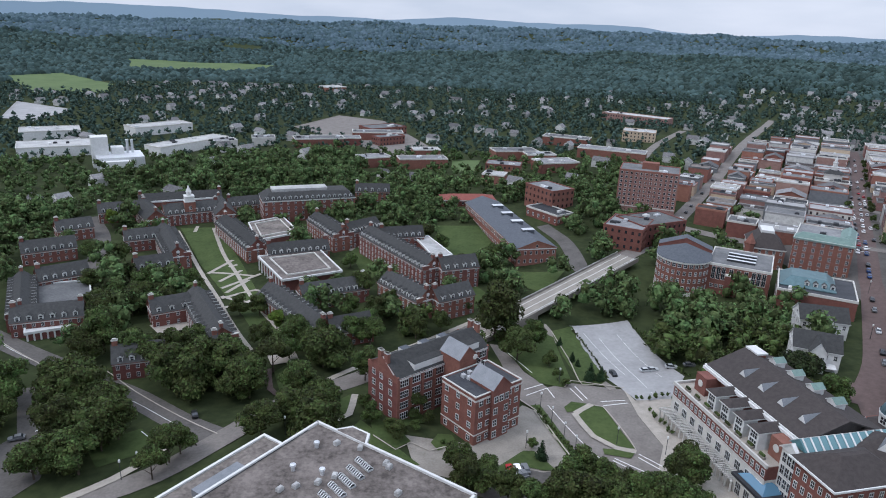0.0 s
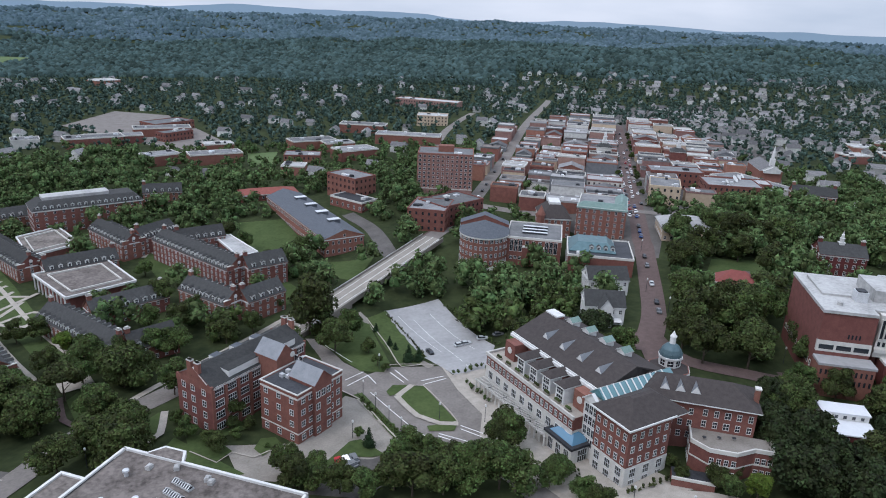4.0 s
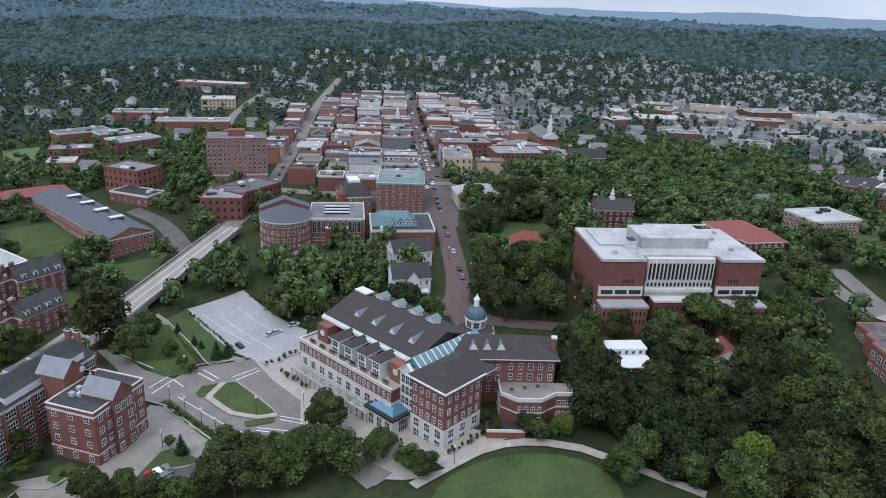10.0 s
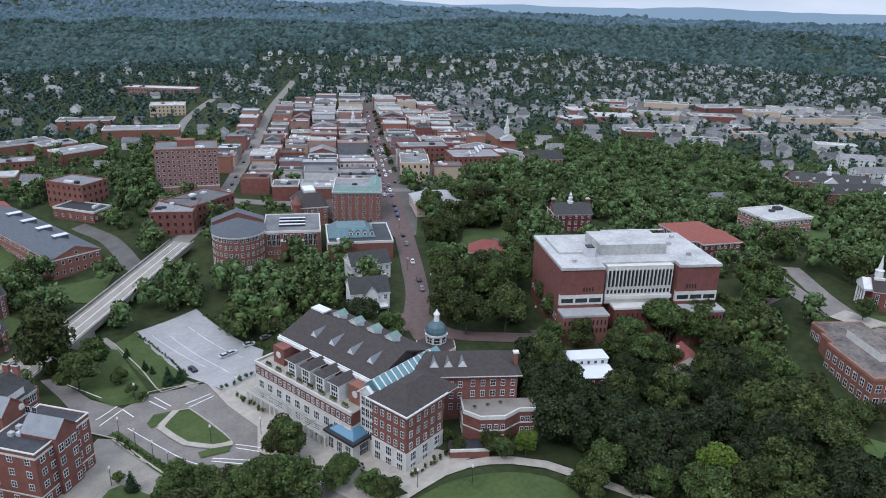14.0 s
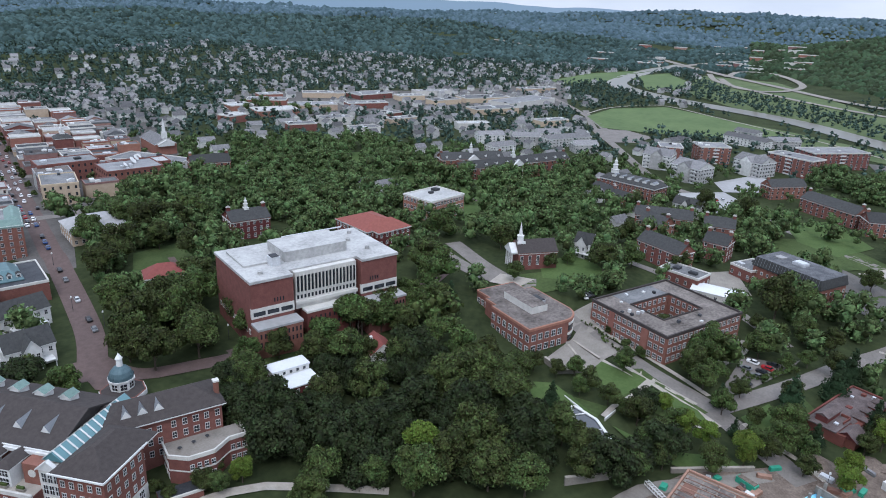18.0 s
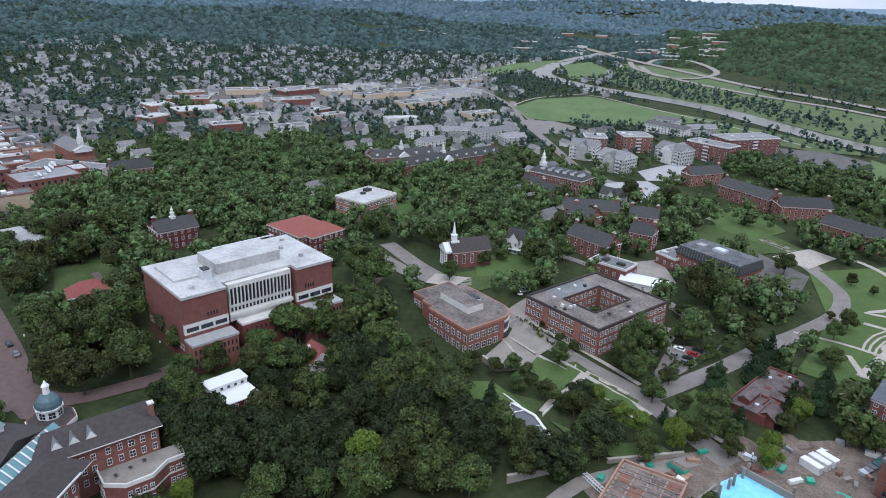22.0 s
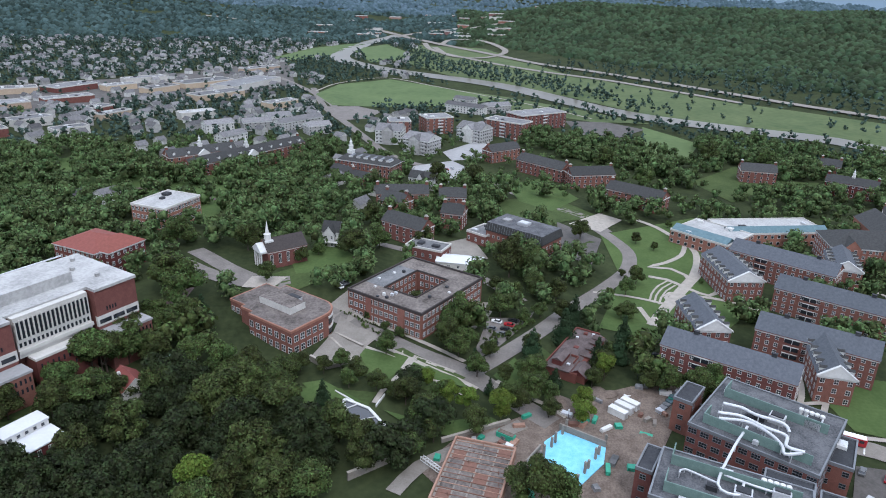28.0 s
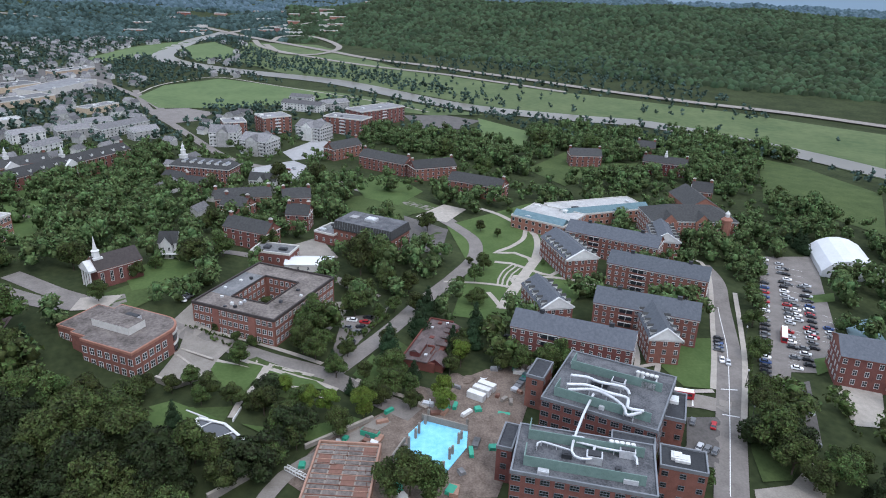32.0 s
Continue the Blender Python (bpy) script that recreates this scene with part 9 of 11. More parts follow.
def crown_arrays(seed, lumps, leaves, rings, segs, leaf, tall=1.0, cone=False):
    """A crown about 2 wide, standing on z = 0: uneven boughs inside a loose coat of small tilted leaf sprays."""
    r = np.random.default_rng(seed)
    centres, radii = [], []
    for k in range(lumps):
        if cone:
            h = (k + 0.5) / lumps
            a = k * 2.4
            centres.append((0.25 * (1 - h) * math.cos(a), 0.25 * (1 - h) * math.sin(a), 0.1 + 2.3 * h * tall))
            radii.append(0.62 * (1 - h) + 0.12)
        else:
            a, d, h = r.uniform(0, 6.28), 0.66 * math.sqrt(r.uniform()), r.uniform(0.0, 1.0)
            d *= 1.0 - 0.55 * abs(h - 0.35)
            centres.append((d * math.cos(a), d * math.sin(a), (0.42 + 1.0 * h) * tall))
            radii.append(r.uniform(0.3, 0.48) * (1.0 - 0.28 * h))
    bv, bf = ball(rings, segs)
    vs, fs, n = [], [], 0
    for c, q in zip(centres, radii):
        v = bv * (1 + r.uniform(-0.22, 0.22, (len(bv), 1))) * q * (0.84 if leaves else 1.0) * np.array([1, 1, 0.85]) + np.array(c)
        vs.append(v)
        fs.append(bf + n)
        n += len(v)
    if leaves:
        c, q, many = np.array(centres), np.array(radii), leaves * 3
        pick = r.choice(lumps, many, p=q ** 2 / (q ** 2).sum())
        d = r.normal(size=(many, 3))
        d[:, 2] = np.where(d[:, 2] < -0.3, -d[:, 2], d[:, 2])
        d /= np.linalg.norm(d, axis=1)[:, None]
        p = c[pick] + d * q[pick][:, None] * r.uniform(0.84, 1.16, (many, 1)) * np.array([1, 1, 0.85])
        deep = np.min([np.linalg.norm((p - c[k]) / np.array([1, 1, 0.85]), axis=1) / q[k] for k in range(lumps)], axis=0)
        best = np.argsort(-deep)[:leaves]  # the outermost sprays
        p, d = p[best], d[best]
        w = d + r.normal(size=(leaves, 3)) * 0.75 + np.array([0, 0, 0.35])
        w /= np.linalg.norm(w, axis=1)[:, None]
        u = np.cross(w, r.normal(size=(leaves, 3)))
        u /= np.linalg.norm(u, axis=1)[:, None] + 1e-9
        t = np.cross(w, u)
        s = leaf * r.uniform(0.55, 1.45, (leaves, 1))
        tri = np.stack([p - u * s, p + u * s * 0.8 - t * s * .3, p + t * s * 1.25], 1).reshape(-1, 3)
        k = n + np.arange(leaves) * 3
        vs.append(tri)
        fs.append(np.column_stack([k, k + 1, k + 2]))
    return np.concatenate(vs), np.concatenate(fs)


def dome_arrays(seed, leaves=0):
    """The upper half of a far crown, uneven, with a few sprays."""
    r = np.random.default_rng(seed)
    v = [(r.uniform(-.15, .15), r.uniform(-.15, .15), 1.15)]
    for high, wide in ((0.72, 0.72), (0.05, 1.0)):
        for k in range(5):
            a, g = 1.2566 * k + high * 2 + r.uniform(-.25, .25), wide * r.uniform(.75, 1.2)
            v.append((g * math.cos(a), g * math.sin(a), high * r.uniform(.8, 1.25)))
    f = [(0, 1 + k, 1 + (k + 1) % 5) for k in range(5)]
    for k in range(5):
        j = (k + 1) % 5
        f += [(1 + k, 6 + k, 6 + j), (1 + k, 6 + j, 1 + j)]
    return np.array(v), np.array(f)


def tree_mesh(name, arrays, mat):
    v, f = arrays
    ob = raw_mesh(name, v, f, mat, "", "", "", False)
    me = ob.data
    bpy.data.objects.remove(ob)
    return me


TRUNK = Shape().lathe([(0.055, -0.25), (0.042, 0.05), (0.034, 0.5), (0.02, 1.0)], 7)
for k in range(4):
    a, ca, sa = 0.06 * k, math.cos(1.57 * k + 0.4), math.sin(1.57 * k + 0.4)
    z0 = 0.3 + 0.09 * k
    TRUNK.poly([(0.02 * -sa, 0.02 * ca, z0), (0.02 * sa, -0.02 * ca, z0), (0.45 * ca, 0.45 * sa, z0 + 0.5)])
    TRUNK.poly([(0, 0, z0 + 0.05), (0, 0, z0 - 0.02), (0.45 * ca, 0.45 * sa, z0 + 0.5)])
TRUNK = TRUNK.mesh("trunk", BARK)
BROAD = [tree_mesh("crown", crown_arrays(s, 17, 2100, 3, 6, 0.05, 1.0), LEAF) for s in range(1, 10)]
BROAD_BRIGHT = [tree_mesh("crown", crown_arrays(s, 15, 2000, 3, 6, 0.05, 1.15), LEAF_BRIGHT) for s in (21, 22)]
CONIFER = [tree_mesh("crown", crown_arrays(s, 9, 900, 4, 7, 0.06, 1.1, True), NEEDLE) for s in (31, 32)]


def tree(x, y, size, kind="broad", z=None):
    """A tree of crown width size, on the ground at x, y."""
    name, label, store = {"broad": ("broadleaf_tree", "full green broadleaf tree with an uneven crown", BROAD), "bright": ("broadleaf_tree", "light yellow-green young tree", BROAD_BRIGHT),
                          "conifer": ("conifer", "dark narrow evergreen conifer on the lawn", CONIFER)}[kind]
    ob = new(name)
    s = size / 2
    ob.matrix_basis = pose(x, y, float(ground_z(x, y)) if z is None else z, 0, 0, rng.uniform(0, 360)) @ Matrix.Diagonal((s, s, s * rng.uniform(0.92, 1.15), 1))
    tagged(ob, label, "tree", "campus trees")
    low = 0.12 if kind == "conifer" else 0.35
    part("trunk", TRUNK, None, ob)
    part("crown", rng.choice(store), None, ob, at=pose(0, 0, low - 0.1))
    return ob


ZONES = []


def wood_zone(points, chance):
    ZONES.append((np.array(points, float), chance))


def open_spots(xs, ys, extra=1.5):
    ok = free(xs, ys, extra)
    for p in BLOCKED:
        ok &= ~inside(p, xs, ys)
    for line, half in STRIPS:
        ok &= ~near_line(np.array(line), half + extra, xs, ys)
    return ok


def scatter(x0, x1, y0, y1, step, seed):
    r = np.random.default_rng(seed)
    gx, gy = np.meshgrid(np.arange(x0, x1, step), np.arange(y0, y1, step))
    return gx.ravel() + r.uniform(-.45, .45, gx.size) * step, gy.ravel() + r.uniform(-.45, .45, gx.size) * step, r


def clumps(name, xs, ys, sizes, templates, mat, label, r, sink=0.1, tall=1.0, soft=False):
    """Many crowns joined into one object."""
    vs, fs, n = [], [], 0
    kind = r.integers(0, len(templates), len(xs))
    zs = ground_z(xs, ys)
    for k, (tv, tf) in enumerate(templates):
        i = np.where(kind == k)[0]
        if not len(i):
            continue
        a = r.uniform(0, 6.28, len(i))
        c, s = np.cos(a), np.sin(a)
        half = sizes[i] / 2
        v = np.empty((len(i), len(tv), 3))
        v[:, :, 0] = (tv[:, 0] * c[:, None] - tv[:, 1] * s[:, None]) * half[:, None] + xs[i][:, None]
        v[:, :, 1] = (tv[:, 0] * s[:, None] + tv[:, 1] * c[:, None]) * half[:, None] + ys[i][:, None]
        v[:, :, 2] = tv[:, 2] * half[:, None] * r.uniform(0.85, 1.2, len(i))[:, None] * tall + (zs[i] - sizes[i] * sink)[:, None]
        vs.append(v.reshape(-1, 3))
        fs.append((tf[None] + (np.arange(len(i)) * len(tv))[:, None, None]).reshape(-1, 3) + n)
        n += len(i) * len(tv)
    return raw_mesh(name, np.concatenate(vs), np.concatenate(fs), mat, label, "trees", "stuff", soft)


wood_zone([(-146.7, 255.9), (-159.8, 315.4), (-139.2, 281.3), (-121.8, 257.9), (-112.7, 236.4), (-123.1, 230.6), (-118.8, 216.9), (-102.7, 207.8), (-91.1, 219.3), (-71, 220.5), (-62.8, 220.8), (-56.1, 187.8), (-59, 173.4), (-75.7, 181.9), (-98.7, 198.5), (-130.5, 216)], 0.9)
wood_zone([(-122.2, 192.9), (-96, 188), (-80.2, 175.3), (-87.4, 172.1), (-96.3, 162.8), (-101.5, 149), (-101.5, 141.1), (-112, 153.8), (-110.4, 170.9)], 0.85)
wood_zone([(-54.6, 221.1), (-49.1, 246.9), (-30.2, 260.2), (-4.4, 268.6), (-3.7, 246), (-27.4, 218.1), (-44, 199.4), (-36.7, 180.7), (-42.8, 176.7), (-50.6, 195.4)], 0.8)
wood_zone([(-60.1, 177), (-54.4, 195.5), (-43.2, 195.4), (-32.7, 200), (-32.7, 188.4), (-42.1, 173.4), (-55.2, 160.7), (-71.3, 145.4), (-77.7, 153.5), (-69.9, 161.5)], 0.7)
wood_zone([(-40.4, 489.4), (0.9, 491.9), (1.5, 430.3), (-30.5, 415.3)], 0.9)
wood_zone([(-249, 484), (-74, 590), (-59.5, 477), (-150.9, 458.1), (-212.9, 439.8)], 0.75)
wood_zone([(20.2, 275.1), (40.1, 275.7), (42, 249.9), (44.4, 220.2), (38.1, 219.3), (23.5, 247.1)], 0.9)
wood_zone([(11.8, 371.1), (37.1, 364.9), (32.2, 301.7), (15.8, 294.2)], 0.7)
wood_zone([(57.9, 380.2), (90.3, 349.9), (83, 329.9), (59.1, 321.6)], 0.9)
wood_zone([(74.2, 403.3), (102.8, 351.2), (82.8, 373.9)], 0.8)
wood_zone([(74.2, 312.4), (103.9, 300.2), (127.8, 274.1), (158.3, 241.1), (146.7, 213.3), (124.8, 208.5), (93.6, 226.5), (81.5, 272.2), (54.5, 271.9), (45.8, 281.8)], 0.93)
wood_zone([(-25.7, 204.8), (-17.3, 197.7), (-18.8, 176.7), (-26.9, 185.5)], 0.5)
wood_zone([(23.6, 281.9), (40, 271.6), (40.6, 236.1), (30.2, 218.7), (22.6, 246.6)], 0.85)
wood_zone([(108.7, 250.6), (131.5, 238.6), (147.5, 203.2), (132.4, 194.2), (117.1, 186.8), (113.6, 223.7), (105.8, 238.6), (83.3, 268.4)], 0.8)
wood_zone([(200.7, 270.8), (308.8, 305.9), (179.9, 167.2), (158, 174.4), (151.3, 201)], 0.88)
wood_zone([(296.4, 365.4), (475, 291), (334.1, 223.4), (247.5, 237.7), (238.3, 291.1)], 0.9)
wood_zone([(187.7, 143.5), (225.3, 142.6), (239, 127.4), (242.6, 109.4), (217.5, 87.1), (246.5, 82), (185.6, 53.7), (147.3, 80.2), (139.7, 106.5), (128.3, 124.8), (148.5, 145.3), (158.6, 142.4)], 0.93)
wood_zone([(274.8, 153.9), (299.4, 137.2), (270.4, 116.7), (242.4, 129.7)], 0.85)
wood_zone([(343.5, 191.5), (423.7, 161.8), (329.6, 120.9), (308.4, 132), (295.4, 156)], 0.6)
wood_zone([(163.2, 234.9), (164.7, 207.9), (150.6, 188.9), (143.1, 193)], 0.8)
wood_zone([(90.8, 166.7), (91.1, 146.5), (67.6, 132.1), (53.2, 141.5), (50.2, 149.4), (72.3, 155.7)], 0.75)
wood_zone([(112.9, 140.4), (132.7, 127.3), (127.4, 114.3), (115.3, 122), (93, 128.6)], 0.45)
wood_zone([(210.7, 155.6), (231.7, 142), (241.8, 104.7), (216.1, 85.8), (218.3, 64.4), (191.7, 60.9), (159.8, 54.2), (142.4, 75.9), (128.8, 100.1), (133.4, 127.8), (161.9, 133.9), (168.8, 153.9), (193.1, 147.9)], 0.93)
wood_zone([(253.6, 140.8), (275.9, 120.6), (242.9, 102.6), (238.5, 129.5)], 0.85)
wood_zone([(199.1, 57.7), (210.3, 35.6), (183.2, 25.6), (166.9, 38), (166.5, 51.5)], 0.6)
wood_zone([(203.9, 34), (224.7, 2.6), (212.1, -12.1), (189.6, 2.2), (179.9, 26.5)], 0.6)
wood_zone([(274.4, 20.7), (290.6, 2.5), (263.9, 2.4), (239, 13.7)], 0.7)
wood_zone([(356.1, -0.4), (335.7, -35.2), (295.6, -29.8), (289.1, -12.9), (291.9, 0.3)], 0.8)
wood_zone([(270.8, -9.4), (286.5, -39.6), (265.8, -38.4), (251.4, -23.3), (252.4, -10.2)], 0.4)
wood_zone([(247.1, -16), (258.1, -27), (232.2, -30), (222.9, -20)], 0.5)
wood_zone([(275.9, 246.6), (394.2, 207.7), (497, 129), (363.9, 72.8), (339.7, 49.8), (288.8, 75.9), (325.1, 98.8), (284.4, 118.7), (328.1, 158.3), (294.4, 180.7)], 0.6)
wood_zone([(362.4, -11.5), (354.3, -32.4), (338.9, -57.9), (310.9, -44.9), (323, -12.7)], 0.9)
wood_zone([(325.3, -215.5), (317.9, -231.2), (225.2, -173.5), (205.6, -151.3), (245.9, -176.5)], 0.8)
wood_zone([(209.2, -153.5), (204.1, -166.5), (161.5, -145.2), (157.4, -134.6), (171.6, -130.2)], 0.85)
wood_zone([(606, -273), (620, -390), (531, -363), (432, -278), (476, -276), (496, -235)], 0.85)
wood_zone([(431, -304), (416, -346), (347.5, -283.3), (332.5, -254.7), (365.7, -269.4)], 0.85)
wood_zone([(879, -139), (750, -233), (609, -313), (529, -245), (631, -187), (718, -162)], 0.85)
wood_zone([(687, -332), (554, -463), (556, -408), (592, -345)], 0.6)
wood_zone([(670, 13), (631, -165), (532, -188), (533, -131), (583, -64)], 0.7)
wood_zone([(227.7, -8.1), (212, -25.1), (200.5, -6.8), (201.7, 8), (218.6, 12)], 0.5)
wood_zone([(233.4, -58.4), (228.5, -68.4), (213.1, -60), (217.3, -52.6)], 0.5)
wood_zone([(528, 66), (513, 20), (434.5, -10.8), (392.1, 10.1), (392.8, 35.8)], 0.5)
wood_zone([(1477, 177), (1294, 79), (1034, -113), (980, -91), (1121, 53), (1150, 132)], 0.85)
wood_zone([(1634, 24), (3617, -227), (1434, -89), (1205, -151), (1283, -69)], 0.95)
wood_zone([(1530, 172), (1461, 22), (1147, -107), (897, -308), (772, -479), (654, -585), (498, -455), (644, -404), (739, -295), (798, -173), (929, -86), (879, -5), (985, 85), (1218, 148)], 0.06)
wood_zone([(1363, 154), (1294, 99), (1121, -16), (1034, -96), (936, -148), (879, -124), (981, -44), (1091, 52), (1163, 124)], 0.93)
wood_zone([(805, -141), (778, -202), (731, -279), (695, -291), (692, -216), (747, -143)], 0.93)
wood_zone([(1136, 323), (1223, 308), (1197, 259), (1133, 197), (1032, 180), (991, 210), (1027, 254)], 0.93)
wood_zone([(870, -123), (799, -207), (836, -216), (926, -149)], 0.6)
wood_zone([(806, -386), (759, -457), (713, -513), (733, -527), (779, -468)], 0.5)
wood_zone([(693, -393), (631, -421), (587, -388), (615, -346)], 0.8)
wood_zone([(707, 647), (795, 628), (873, 576), (960, 479), (1106, 412), (1205, 355), (947, 267), (849, 318), (803, 402), (713, 418), (641, 458), (554, 512)], 0.2)
wood_zone([(436, 408), (519, 322), (493, 236), (489, 202), (582, 146), (550, 119), (473.6, 118.9), (409.9, 80.9), (368.9, 92.3), (344.1, 143.4), (392.2, 207.9), (396.8, 289.5), (375, 354)], 0.68)
wood_zone([(198.9, 286.1), (231.2, 278.9), (203.1, 234.5), (190.4, 226.7), (181.1, 212.6), (199.6, 202.3), (177.8, 174.4), (144.7, 185.2), (156.3, 221.8)], 0.9)
wood_zone([(114.2, 268.3), (151.4, 262.3), (130.2, 206.3), (123.7, 187.4), (106.5, 207.8), (100.8, 237.1)], 0.8)

wood_zone([(827.1, -133.1), (742.9, -222.8), (667.1, -249.8), (612.6, -227.1), (661.7, -201.1), (736.1, -120.3)], 0.95)
wood_zone([(603.6, -185.6), (631.5, -300.7), (440.5, -218.8), (456.0, -184.3), (533.0, -166.7)], 0.6)
wood_zone([(675.0, -74.8), (563.4, -162.0), (511.1, -149.0), (582.4, -66.6)], 0.7)


# ---- cars, lamps, hedges, ducts and road paint ----
CAR_BODIES = [Shape().prism([(-2.2, -0.86), (-1.9, -0.93), (1.9, -0.93), (2.25, -0.7), (2.25, 0.7), (1.9, 0.93), (-1.9, 0.93), (-2.2, 0.86)], 0.32, 0.92, 0).mesh("body", m) for m in CAR_PAINTS]


def cabin_mesh(paint):
    s = Shape()
    low = [(-1.75, -0.85, 0.92), (1.05, -0.85, 0.92), (1.05, 0.85, 0.92), (-1.75, 0.85, 0.92)]
    top = [(-1.3, -0.68, 1.48), (0.45, -0.68, 1.48), (0.45, 0.68, 1.48), (-1.3, 0.68, 1.48)]
    for k in range(4):
        j = (k + 1) % 4
        s.poly([low[k], low[j], top[j], top[k]], 1)
    s.poly(top, 0)
    return s.mesh("cabin", paint, GLASS)


CAR_CABINS = [cabin_mesh(m) for m in CAR_PAINTS]
AXLE = Shape()
for x in (-1.35, 1.4):
    AXLE.box(x - .32, x + .32, -.9, .9, 0, .64, 0)
AXLE = AXLE.mesh("wheels", RUBBER)


def car(x, y, turn):
    k = rng.choice((0, 0, 0, 1, 1, 1, 2, 2, 2, 3, 3, 3, 4, 5, 2))
    word = ("white", "silver", "black", "grey", "red", "blue")[k]
    ob = thing("car", x, y, float(ground_z(x, y)) + 0.32, turn, "parked " + word + " car with dark windows", "car", "parked cars")
    part("body", CAR_BODIES[k], None, ob)
    part("cabin", CAR_CABINS[k], None, ob)
    part("wheel_set", AXLE, None, ob)


POLE = Shape().lathe([(0.14, -0.5), (0.1, 0.6), (0.07, 5.6)], 8).mesh("pole", MEMBRANE_DARK)
HEAD = Shape().lathe([(0.1, 5.5), (0.32, 5.7), (0.3, 6.2), (0.05, 6.5)], 8).mesh("lamp_head", WHITE)


def street_lamp(x, y):
    ob = thing("street_lamp", x, y, float(ground_z(x, y)), 0, "dark slender street lamp with a pale head", "lamp", "street lamps")
    part("pole", POLE, None, ob)
    part("lamp_head", HEAD, None, ob)


def hedge(points, width, height):
    line = smooth_line(points, width * 0.45)
    r = np.random.default_rng(len(points) + int(width * 10))
    xs = np.array([p.x for p in line]) + r.uniform(-.3, .3, len(line)) * width
    ys = np.array([p.y for p in line]) + r.uniform(-.3, .3, len(line)) * width
    ob = clumps("hedge", xs, ys, r.uniform(.8, 1.25, len(xs)) * width, [crown_arrays(71, 2, 26, 3, 5, 0.2)], LEAF, "clipped dark green hedge along paving", r)
    ob["kind"] = ""
    ob["category"] = "hedge"
    del ob["kind"]


def duct(points, z, radius):
    p = smooth_line([(x, y, z) for x, y in points], 1.2)
    s, n = Shape(), 8
    for i, q in enumerate(p):
        d = (p[min(i + 1, len(p) - 1)] - p[max(i - 1, 0)]).normalized()
        side = Vector((-d.y, d.x, 0)).normalized()
        up = d.cross(side)
        s.v.extend([tuple(q + side * radius * math.cos(2 * math.pi * k / n) + up * radius * math.sin(2 * math.pi * k / n)) for k in range(n)])
    for i in range(len(p) - 1):
        for k in range(n):
            s.f.append((i * n + k, i * n + (k + 1) % n, (i + 1) * n + (k + 1) % n, (i + 1) * n + k))
            s.m.append(0)
    for q in p[:: max(1, len(p) // 4)]:
        s.box(q.x - .12, q.x + .12, q.y - .12, q.y + .12, z - 3, z, 0)
    tagged(new("roof_duct", s.mesh("roof_duct", METAL)), "large white ventilation duct on a flat roof", "duct", "roof ducts")




def bus(x, y, turn):
    ob = thing("bus", x, y, float(ground_z(x, y)) + 0.32, turn, "long red city bus with a white roof", "bus")
    part("body", Shape().prism([(-5.9, -1.2), (-5.7, -1.27), (5.7, -1.27), (6.0, -1.1), (6.0, 1.1), (5.7, 1.27), (-5.7, 1.27), (-5.9, 1.2)], 0.35, 2.9, 0), CAR_PAINTS[4], ob)
    part("roof", Shape().prism([(-5.8, -1.15), (5.8, -1.15), (5.8, 1.15), (-5.8, 1.15)], 2.9, 3.15, 0), CAR_PAINTS[0], ob, "white roof")
    for side in (-1, 1):
        for k in range(7):
            part("window", Shape().box(-0.68, 0.68, -.03, .03, 1.5, 2.5, 0), GLASS, ob, at=pose(-4.8 + k * 1.55, side * 1.28, 0))
    part("windscreen", Shape().box(5.98, 6.03, -1.0, 1.0, 1.2, 2.6, 0), GLASS, ob)
    for wx in (-3.6, 3.8):
        for side in (-1, 1):
            part("wheel", Shape().lathe([(0.05, -.14), (0.5, -.14), (0.5, .14), (0.05, .14)], 12), RUBBER, ob, at=pose(wx, side * 1.12, 0.5, 90, 0, 0))
# ---- single trees, cars, lamps and hedges ----
for x, y, size in ((235.8, -44.2, 7.5), (241, -47.3, 8), (246.6, -49.6, 7.5), (227, -42, 6.5)):
    tree(x, y, size)
tree(184.5, 43.5, 14.5)
tree(180.5, 35.5, 13.0)
tree(186.5, 51.0, 12.0)
tree(181.2, 163.4, 13.7)
tree(159.1, 165.5, 18.6)
tree(144.3, 169.7, 16.5)
tree(144.2, 181.2, 14.9)
tree(237.1, 127.4, 14.4)
tree(252.6, 122.1, 19.8)
tree(206.4, 135.1, 19.0)
tree(223.3, 130.5, 16.2)
tree(195.4, 145.9, 8.0, "conifer")
tree(243.4, 110.3, 10.0, "conifer")
tree(156.7, 143.2, 13.1)
tree(152.3, 131.3, 11.5)
tree(119.7, 120.4, 5.8)
tree(125.1, 117.0, 7.9, "bright")
tree(77.5, 137.3, 9.8)
tree(82.3, 123.3, 7.8)
tree(84.0, 131.9, 4.2)
tree(68.9, 154.7, 12.6)
tree(237.7, 120.9, 11.9)
tree(333.3, 100.1, 9.0)
tree(309.2, 149.0, 17.7)
tree(311.2, 115.1, 14.3)
tree(314.3, 64.0, 16.7)
tree(333.4, 54.3, 14.5)
tree(258.6, 10.2, 16.2)
tree(318.1, -11.9, 19.3)
tree(320.0, -23.4, 16.7)
tree(344.3, 33.7, 11.9)
tree(239.1, -3.4, 7.4)
tree(229.0, -19.8, 9.3)
tree(272.6, -7.4, 13.0)
tree(413.7, 51.5, 14.1)
tree(469.6, 34.6, 17.3)
tree(476.4, 11.1, 17.5)
tree(379.9, -53.3, 11.7)
tree(503.0, -112.7, 18.9)
tree(584.0, -180.2, 22.0)
tree(572.1, -222.6, 22.0)
tree(545.7, -89.9, 20.2)
